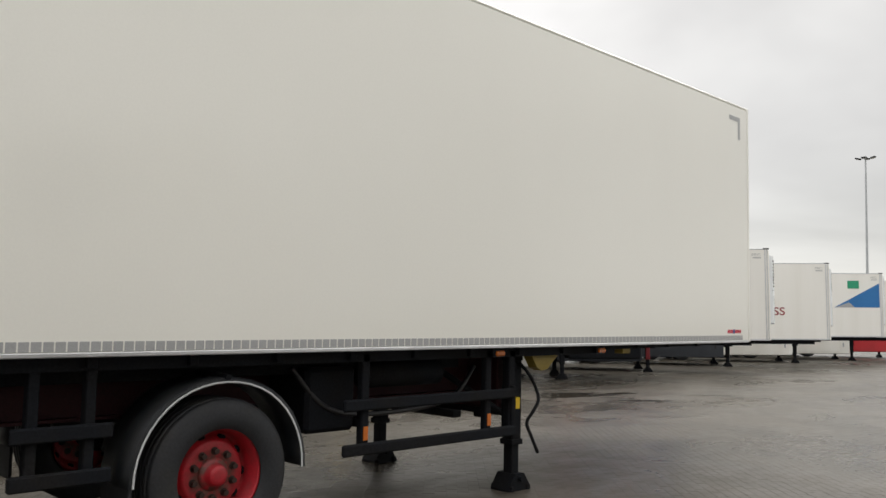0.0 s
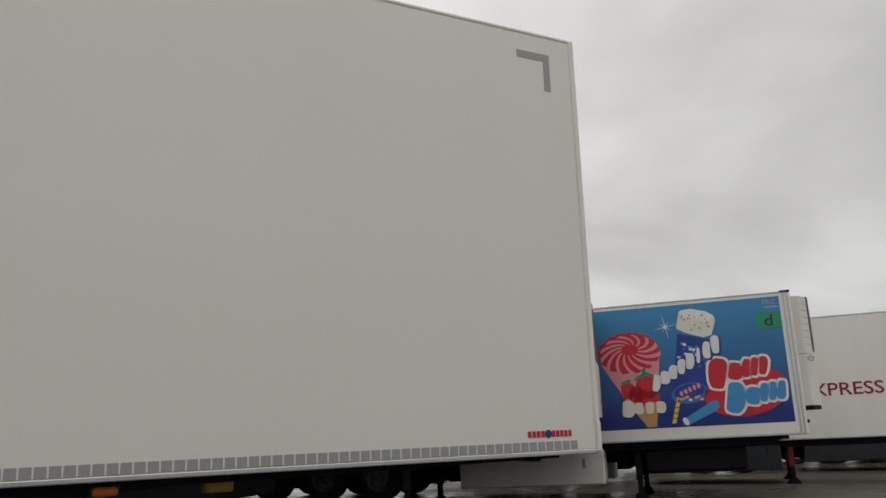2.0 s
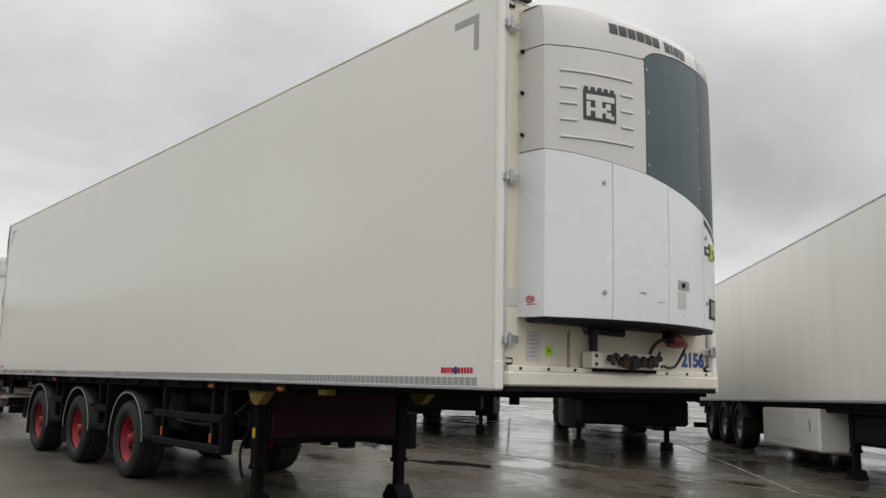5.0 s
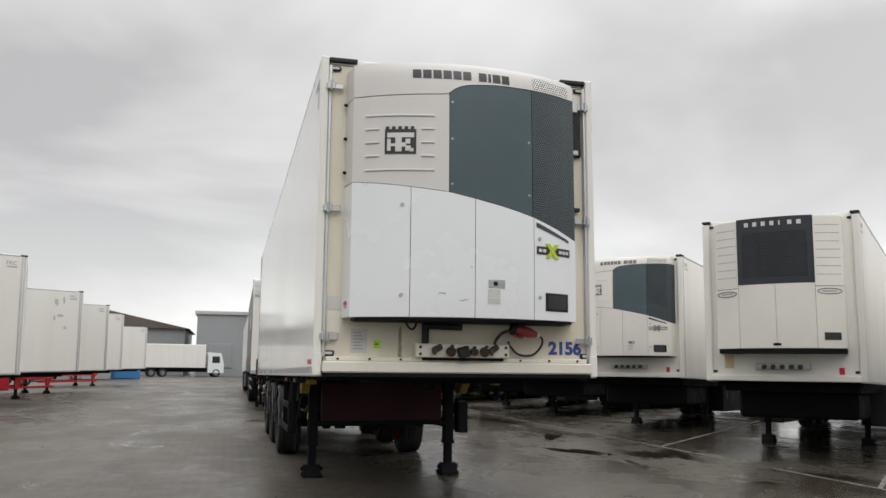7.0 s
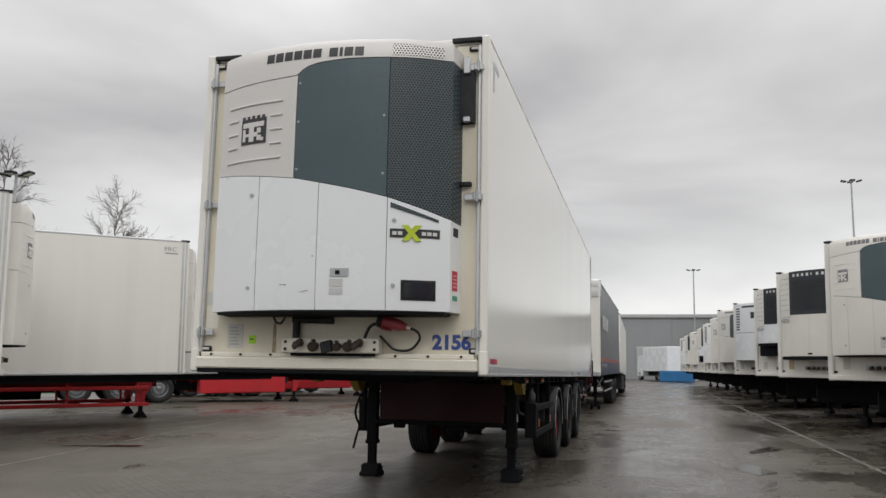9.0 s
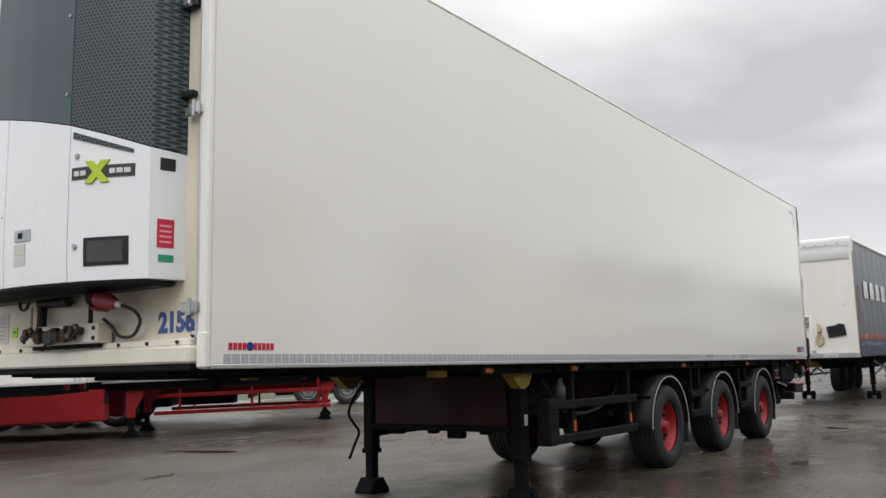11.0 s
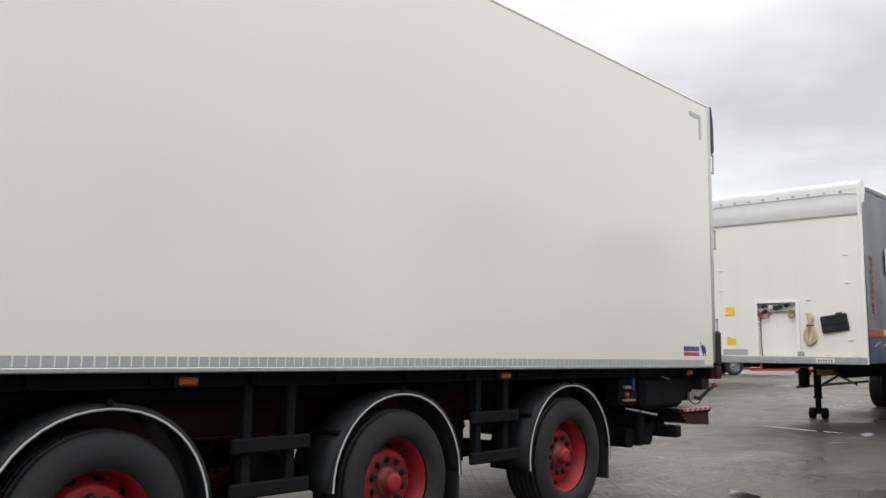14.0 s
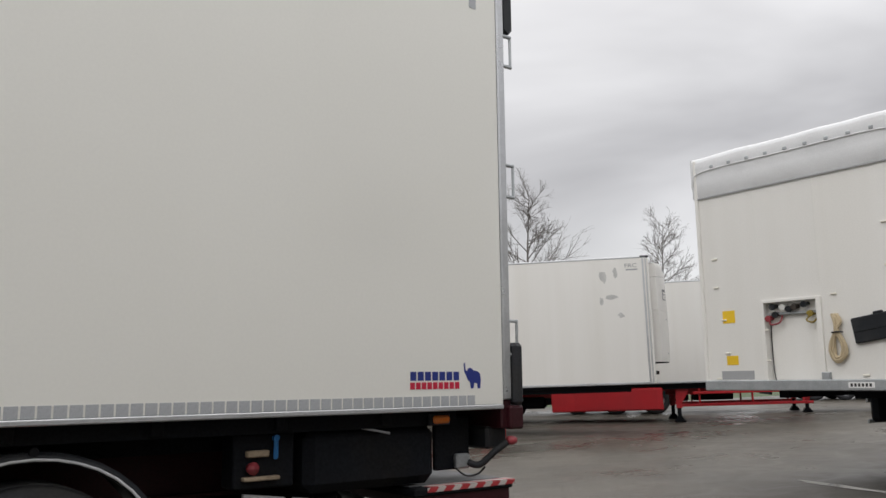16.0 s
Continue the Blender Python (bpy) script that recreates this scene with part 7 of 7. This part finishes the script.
        part("side_guard_rail", Shape().box(-8.2, -3.6, min(sg * 1.17, sg * 1.21), max(sg * 1.17, sg * 1.21), 0.6, 0.66, 0.008).box(-8.2, -3.6, min(sg * 1.17, sg * 1.21), max(sg * 1.17, sg * 1.21), 0.9, 0.96, 0.008), M_GALV, t)
        for x in (-8.75, -10.06, -11.37):
            wheel(t, x, sg * 1.03, 0.487, red=False, nuts=False)
    part("floor", Shape().box(-13.4, -0.06, -1.26, 1.26, zb + 0.002, zb + 0.05), M_BLACK, t)
    part("rear_wall", Shape().box(-13.46, -13.40, -1.27, 1.27, zb, zt - 0.1), M_BODY, t)
    part("yellow_bracket", Shape().box(-3.9, -3.6, -0.78, -0.45, 0.88, 1.15, 0.02), M_YEL, t)
    part("leg_gear_box", Shape().box(-3.75, -3.55, -1.14, -0.95, 0.62, 1.02, 0.05), M_BLACK, t)
    # tarpaulin: roof that rolls over the front edge and hangs down
    s, V, F = Shape(), [], []
    prof = [(-0.10, zt + 0.01), (-0.02, zt + 0.012), (0.018, zt - 0.015), (0.030, zt - 0.06), (0.028, zt - 0.17), (0.024, zt - 0.18), (0.020, zt - 0.30), (0.016, zt - 0.50), (0.003, zt - 0.515)]
    n = 40
    for i in range(n + 1):
        y = -1.31 + 2.62 * i / n
        for j, (x, z) in enumerate(prof):
            w = 0.006 * noise.noise(Vector((y * 4, z * 6, 0.3))) + 0.004 * noise.noise(Vector((y * 14, z * 3, 1.3)))
            V.append((x + w * (0 < j < 8), y, z + 0.012 * noise.noise(Vector((y * 2.2, 3.1, 0.2))) * (j < 4)))
    m = len(prof)
    for i in range(n):
        for j in range(m - 1):
            a = i * m + j
            F.append((a, a + 1, a + m + 1, a + m))
    s.add(V, F, True)
    tp = part("tarpaulin", s, M_TARP, t, "creased pale grey tarpaulin hanging over the front edge")
    part("tarpaulin_edge", Shape().box(0.010, 0.024, -1.27, 1.27, zt - 0.53, zt - 0.512, 0.003), M_TAPE, tp)
    part("roof_sheet", Shape().box(-13.45, -0.08, -1.29, 1.29, zt - 0.10, zt, 0.04), M_TARP, t)
    part("tarpaulin_seam", Shape().tube([(0.030, -1.30, zt - 0.36), (0.032, -1.28, zt - 0.30), (0.034, -1.13, zt - 0.185), (0.034, 0, zt - 0.175), (0.034, 1.13, zt - 0.185), (0.032, 1.28, zt - 0.30), (0.030, 1.30, zt - 0.36)], 0.007, 6), M_TARP, tp)
    for k in range(9):
        y = -1.0 + 0.25 * k
        part("eyelet", Shape().box(0.028, 0.044, y - 0.024, y + 0.024, zt - 0.160, zt - 0.125, 0.006), M_GALV, tp)
    # recessed coupling panel
    rec = part("recess_header", Shape().box(-0.09, 0.022, -0.29, 0.35, 2.16, 2.195, 0.004), M_BODY, t, at=pose(0, -0.14, 0))
    for a, b in ((-0.335, -0.29), (0.35, 0.41)):
        part("recess_jamb", Shape().box(-0.09, 0.022, a, b, zb + 0.02, 2.195, 0.004), M_BODY, t, at=pose(0, -0.14, 0))
    part("recess_back", Shape().box(-0.10, -0.085, -0.29, 0.35, zb + 0.02, 2.17, 0.002), M_BODY, t, at=pose(0, -0.14, 0))
    part("coupling_bar", Shape().box(-0.07, -0.03, -0.29, 0.35, 2.015, 2.045, 0.006), M_GALV, rec)
    for k, (y, z, m_) in enumerate(((-0.19, 2.12, M_PLAST), (-0.06, 2.11, M_PAPER), (0.01, 2.085, M_PLAST), (0.08, 2.105, M_BRONZE), (0.20, 2.125, M_PLAST), (-0.16, 2.03, M_PLAST), (-0.25, 1.99, M_SOCKET), (0.27, 2.02, M_YEL))):
        part("coupling", Shape().cyl((-0.085, y, z), (-0.01, y, z - 0.01), 0.026, 10).cyl((-0.01, y, z - 0.01), (0.012, y, z - 0.012), 0.036, 10).box(-0.01, 0.010, y - 0.045, y + 0.012, z - 0.022, z + 0.008, 0.005), m_, rec)
    part("hose", Shape().tube([(-0.03, -0.25, 1.98), (0.0, -0.22, 1.91), (-0.02, -0.12, 1.93), (-0.05, -0.10, 2.01)], 0.010, 6), M_SOCKET, rec)
    part("hose", Shape().tube([(-0.04, 0.27, 2.0), (0.0, 0.22, 1.94), (-0.02, 0.28, 1.91), (-0.06, 0.32, 1.96)], 0.010, 6), M_YEL, rec)
    part("hose", Shape().tube([(-0.078, -0.27, 1.95), (-0.078, -0.275, 1.6), (-0.078, -0.26, 1.3), (-0.075, -0.2, 1.22)], 0.006, 6), M_CABLE, rec)
    part("panel_latch", Shape().box(0.0, 0.035, 0.22, 0.32, 1.17, 1.36, 0.006), M_GALV, t)
    part("label", Shape().box(0.0, 0.004, -1.00, -0.83, 1.96, 2.11, 0.001), M_SIGNYEL, t, "square yellow label")
    part("label", Shape().box(0.0, 0.004, -0.98, -0.82, 1.46, 1.57, 0.001), M_SIGNYEL, t, "square yellow label")
    part("type_plate", Shape().box(0.0, 0.005, -1.06, -0.62, 1.29, 1.39, 0.001), M_TAPE, t)
    for y, z in ((-1.06, 2.75), (-1.06, 2.40), (-0.98, 2.0), (-0.95, 1.6), (1.03, 2.9), (1.03, 2.45), (0.42, 2.2), (1.05, 1.55), (1.1, 1.3), (0.7, 1.32), (-1.1, 1.3), (-0.42, 1.85), (-0.42, 1.5)):
        part("hook", Shape().box(0.0, 0.02, y - 0.035, y + 0.035, z - 0.010, z + 0.010, 0.005), M_BEAM, t)
    rope = Shape()
    for k in range(7):
        o, q = 0.011 * k, 0.006 * (k % 3)
        rope.tube([(0.03 + q, 0.545 + o, 1.92), (0.045 + q, 0.575 + o * 0.8, 1.83), (0.05 + q, 0.575 + o * 0.5, 1.73), (0.04 + q, 0.515 + o * 0.8, 1.62), (0.035 + q, 0.50 + o, 1.50), (0.04 + q, 0.575, 1.40 + o),
                   (0.035 + q, 0.68 - o, 1.47), (0.04 + q, 0.69 - o * 0.8, 1.58), (0.05 + q, 0.625 - o * 0.4, 1.73), (0.045 + q, 0.615 + o * 0.6, 1.83), (0.03 + q, 0.545 + o, 1.92)], 0.011, 6, 4)
    coil = part("rope_coil", rope, M_ROPE, t, "coil of beige rope on a hook", pose(0, -0.16, 0.06))
    part("coil_band", Shape().tube([(0.02, 0.555, 1.715), (0.075, 0.56, 1.72), (0.08, 0.64, 1.725), (0.02, 0.65, 1.72)], 0.008, 6), M_CABLE, coil)
    bag = part("black_bag", Shape().box(0.0, 0.055, -0.205, 0.205, -0.135, 0.135, 0.012, pose(0.0, 0.82, 1.81, 8, 0, 0)), M_PLAST, t, "flat black plastic bag hung on the wall")
    part("bag_flap", Shape().box(0.05, 0.062, -0.198, 0.198, -0.02, 0.128, 0.006, pose(0.0, 0.82, 1.81, 8, 0, 0)).box(0.01, 0.05, -0.0, 0.10, 0.13, 0.165, 0.008, pose(0.0, 0.86, 1.81, 8, 0, 0)), M_PLAST, bag)
    part("number_plate", Shape().box(0.05, 0.056, 0.52, 0.80, zb + 0.03, zb + 0.09, 0.002), M_WHITE, t)
    for k in range(6):
        part("plate_bar", Shape().box(0.056, 0.0575, 0.545 + 0.04 * k, 0.57 + 0.04 * k, zb + 0.045, zb + 0.078, 0.0006), M_DARKTXT, t)
    return t


curtain_trailer()


# ---------------------------------------------------------------- lamp masts
def lamp_mast(x, y, h=12.0, rungs=False):
    t = thing("lamp_mast", "tall galvanised yard lamp mast with floodlights", "lamp post", pose(x, y, 0), "yard lamp masts")
    part("pole", Shape().cyl((0, 0, 0), (0, 0, h), 0.13, 16, 0.06).cyl((0, 0, 0), (0, 0, 0.25), 0.2, 16), M_GALV, t)
    part("head_arm", Shape().cyl((0, -0.55, h), (0, 0.55, h), 0.035, 8).cyl((-0.3, 0, h), (0.3, 0, h), 0.03, 8), M_GALV, t)
    for dx, dy in ((0, -0.6), (0, 0.6), (-0.35, 0), (0.35, 0)):
        f = part("floodlight", Shape().box(-0.20, 0.20, -0.22, 0.22, -0.07, 0.05, 0.04, pose(dx, dy, h + 0.02, 14 * (1 if dy > 0 else -1 if dy else 0), 0, 0)), M_PLAST, t)
        part("lens", Shape().box(-0.15, 0.15, -0.17, 0.17, -0.085, -0.07, 0.01, pose(dx, dy, h + 0.02, 14 * (1 if dy > 0 else -1 if dy else 0), 0, 0)), M_PAPER, f)
    if rungs:
        for k in range(int((h - 2) / 0.28)):
            z = 1.8 + 0.28 * k
            part("rung", Shape().cyl((-0.24 if k % 2 else 0.06, 0.06, z), (-0.06 if k % 2 else 0.24, 0.06, z), 0.010, 6), M_GALV, t)
    return t


lamp_mast(65.0, 19.0, 16.0)
lamp_mast(-0.12, 19.1, 16.5, rungs=True)
lamp_mast(-67.5, 19.4, 17.0)
lamp_mast(-100.0, 8.5, 13.4)
lamp_mast(-24.0, -24.0, 9.4)


# ---------------------------------------------------------------- bare trees and verge
def bare_tree(x, y, h, seed):
    rnd = random.Random(seed)
    t = thing("tree", "bare winter tree with fine branches", "tree", pose(x, y, 0, 0, 0, rnd.uniform(0, 360)), "bare trees behind the yard")
    trunk, twigs = Shape(), Shape()

    def limb(p, d, length, r, depth):
        """One branch, bent a little, with side shoots that get finer."""
        s = trunk if depth == 0 else twigs
        seg = 8 if depth == 0 else 4 if depth == 1 else 3
        steps = 10 if depth == 0 else 4 if depth == 1 else 2
        pts, dirs, q, dd = [p], [d], p, d
        for k in range(steps):
            bend = 0.05 if depth == 0 else 0.16
            dd = (dd + Vector((rnd.uniform(-1, 1), rnd.uniform(-1, 1), rnd.uniform(-0.5, 0.9))) * bend).normalized()
            q = q + dd * (length / steps)
            pts.append(q)
            dirs.append(dd)
        for k in range(steps):
            s.cyl(pts[k], pts[k + 1], max(0.0055, r * (1 - k / steps)), seg, max(0.0045, r * (1 - (k + 1) / steps)), False)
        if depth >= 3:
            return
        n = (42, 9, 5)[depth]
        for k in range(n):
            f = (0.22 + 0.76 * k / n if depth == 0 else rnd.uniform(0.2, 1.0)) * steps
            i = min(int(f), steps - 1)
            start = pts[i].lerp(pts[i + 1], f - i)
            side = dirs[i].orthogonal().normalized()
            side.rotate(Matrix.Rotation(rnd.uniform(0, 2 * math.pi), 3, dirs[i]))
            spread = rnd.uniform(0.75, 1.15) if depth == 0 else rnd.uniform(0.4, 0.8)
            nd = (dirs[i] * math.cos(spread) + side * math.sin(spread)).normalized()
            rest = 1 - f / steps
            ln = h * (0.09 + 0.27 * rest) * rnd.uniform(0.7, 1.1) if depth == 0 else length * rnd.uniform(0.35, 0.6)
            limb(start, nd, ln, r * (0.16 + 0.25 * rest) if depth == 0 else r * 0.5, depth + 1)
    limb(Vector((0, 0, 0)), Vector((0.02, 0.01, 1)).normalized(), h, h * 0.013, 0)
    part("trunk", trunk, M_BARK, t)
    part("crown", twigs, M_BARK, t, "fine bare twigs")
    return t


for k, (x, y, h) in enumerate(((-48.4, -35.8, 14.3), (-58.5, -32.6, 12.2), (-36.9, -36.0, 14.6), (-76.0, -34.0, 10.0), (-20.0, -33.0, 12.5))):
    bare_tree(x, y, h, 11 + k)

verge = Shape()
V, F = [], []
for i in range(61):
    for j in range(5):
        xx, yy = -130 + 3.6 * i, -21.5 - 12.0 * j
        V.append((xx, yy, 0.0 if j == 0 else 0.12 + 0.18 * noise.noise(Vector((xx * 0.1, yy * 0.1, 0)))))
for i in range(60):
    for j in range(4):
        a = i * 5 + j
        F.append((a, a + 1, a + 6, a + 5))
verge.add(V, F, True)
tagged(part("grass_verge", verge, M_GRASS), "strip of short green grass beyond the yard", "grass", kind="structure")


# ---------------------------------------------------------------- buildings and vehicles far down the lane
def warehouse(name, label, x, y0, y1, h, depth, wall, roof, gable=False):
    t = thing(name, label, "building", pose(x, 0, 0))
    part("wall", Shape().box(-depth, 0, y0, y1, 0, h, 0.05), wall, t)
    part("base_course", Shape().box(0.0, 0.06, y0, y1, 0, 1.0, 0.02), M_ROOF, t)
    if gable:
        yc = (y0 + y1) / 2
        part("roof", Shape().prism([(y0 - 0.6, h), (y1 + 0.6, h), (yc, h + 3.0)], -depth, 0.6, "x"), roof, t)
    else:
        part("roof", Shape().box(-depth - 0.3, 0.3, y0 - 0.3, y1 + 0.3, h, h + 0.5, 0.08), roof, t)
        part("roof_vent", Shape().box(-6, -3, y0 + 22, y0 + 25, h + 0.4, h + 1.4, 0.1), M_ROOF, t)
    n = int((y1 - y0) / 6)
    for k in range(n):
        yy = y0 + (k + 0.5) * (y1 - y0) / n
        part("dock_door", Shape().box(0.0, 0.12, yy - 1.5, yy + 1.5, 1.1, 4.2, 0.04), M_FASCIA if k % 3 else M_ROOF, t)
        part("wall_rib", Shape().box(0.0, 0.05, yy - 3.0, yy - 2.9, 0, h, 0.01), wall, t)
    return t


warehouse("warehouse", "long grey clad warehouse with a flat roof", -106.0, -6.0, 60.0, 7.9, 30, M_ROOF, M_FASCIA)
warehouse("depot_hall", "far depot hall with a shallow brown roof", -118.0, -34.0, -8.0, 6.5, 24, M_ROOF, M_DARKROOF, True)


def far_truck(x, y, heading, box_mat, label):
    t = thing("box_truck", label, "truck", pose(x, y, 0, 0, 0, heading))
    part("cargo_box", Shape().box(-8.0, -0.3, -1.25, 1.25, 1.1, 3.9, 0.05), box_mat, t)
    part("cab", Shape().prism([(0.0, 0.5), (1.9, 0.5), (1.9, 1.6), (1.55, 2.9), (0.0, 3.0)], -1.2, 1.2, "y"), M_UNIT, t)
    part("windscreen", Shape().prism([(1.93, 1.62), (1.60, 2.75), (1.57, 2.75), (1.90, 1.62)], -1.05, 1.05, "y"), M_SMOKE, t)
    part("side_window", Shape().box(0.5, 1.4, -1.215, -1.195, 1.7, 2.5, 0.03), M_SMOKE, t)
    part("chassis", Shape().box(-7.8, 1.6, -0.5, 0.5, 0.6, 1.1, 0.03), M_BLACK, t)
    for wx in (1.0, -5.2, -6.5):
        for wy in (-1.03, 1.03):
            wheel(t, wx, wy, 0.5, red=False, nuts=False)
    return t


far_truck(-99.0, 3.4, 200.0, M_UNIT, "white box truck parked across the end of the lane")
far_truck(-101.0, -4.5, 100.0, M_BODY, "white box truck by the warehouse")


def skip_box(x, y, heading, m, label, size=(6.0, 2.4, 1.5)):
    t = thing("steel_container", label, "container", pose(x, y, 0, 0, 0, heading))
    lx, ly, h = size
    part("body", Shape().box(-lx / 2, lx / 2, -ly / 2, ly / 2, 0.05, h, 0.05), m, t)
    for k in range(8):
        xx = -lx / 2 + (k + 0.5) * lx / 8
        part("rib", Shape().box(xx - 0.06, xx + 0.06, -ly / 2 - 0.06, ly / 2 + 0.06, 0.1, h - 0.05, 0.02), m, t)
    return t


skip_box(-88.0, 5.9, 80.0, M_BLUEBOX, "low blue steel container at the end of the lane", (3.4, 2.2, 1.2))
skip_box(-84.0, -12.5, 20.0, M_BLUEBOX, "tall pale blue steel container among the far trailers", (6, 2.5, 4.0))
skip_box(-78.0, -14.5, 20.0, M_ROOF, "tall grey steel container among the far trailers", (6, 2.5, 4.0))


# ---------------------------------------------------------------- paving blocks
def paving():
    """Single blocks where the ground is seen closest, under and beside the long trailer; laid on the grid of the whole yard."""
    base = bpy.data.objects["ground"]
    cu, su = math.cos(radians(PAVE_TURN)), math.sin(radians(PAVE_TURN))
    bw, bh, gap, top = 0.20, 0.10, 0.0010, 0.0020
    a, b = bw / 2 - gap, bh / 2 - gap
    c = 0.002
    local = [(-a, -b, -0.012), (a, -b, -0.012), (a, b, -0.012), (-a, b, -0.012),
             (-a, -b, top - 0.0015), (a, -b, top - 0.0015), (a, b, top - 0.0015), (-a, b, top - 0.0015),
             (-a + c, -b + c, top), (a - c, -b + c, top), (a - c, b - c, top), (-a + c, b - c, top)]
    quads = [(8, 9, 10, 11)] + [(i + o, (i + 1) % 4 + o, (i + 1) % 4 + o + 4, i + o + 4) for o in (0, 4) for i in range(4)]
    block = bpy.data.meshes.new("paving_block")
    block.from_pydata(local, [], quads)
    block.materials.append(M_PAVER)
    rnd = random.Random(5)
    V, F, singles = [], [], 0
    for row in range(-150, 150):
        for col in range(-90, 90):
            u, v = (col + 0.5) * bw - (0.0 if row % 2 else bw / 2), (row + 0.5) * bh
            x, y = u * cu - v * su, u * su + v * cu
            if not (-15.5 < x < 4.6 and -3.6 < y < 3.9):
                continue
            dz, tx, ty = rnd.uniform(-0.0007, 0.0006), rnd.uniform(-0.06, 0.06), rnd.uniform(-0.05, 0.05)
            m = pose(x, y, dz, tx, ty, PAVE_TURN)
            if singles < 300 and -1.9 < x < 1.9 and 0.4 < y < 2.4:
                ob = bpy.data.objects.new("paving_block", block)
                scene.collection.objects.link(ob)
                ob.parent = base
                ob.matrix_basis = m
                singles += 1
            else:
                n = len(V)
                V += [tuple(m @ Vector(p)) for p in local]
                F += [tuple(i + n for i in f) for f in quads]
    me = bpy.data.meshes.new("paving_blocks")
    me.from_pydata(V, [], F)
    me.materials.append(M_PAVER)
    ob = bpy.data.objects.new("paving_blocks", me)
    scene.collection.objects.link(ob)
    ob.parent = base
    tagged(ob, kind="stuff")


paving()
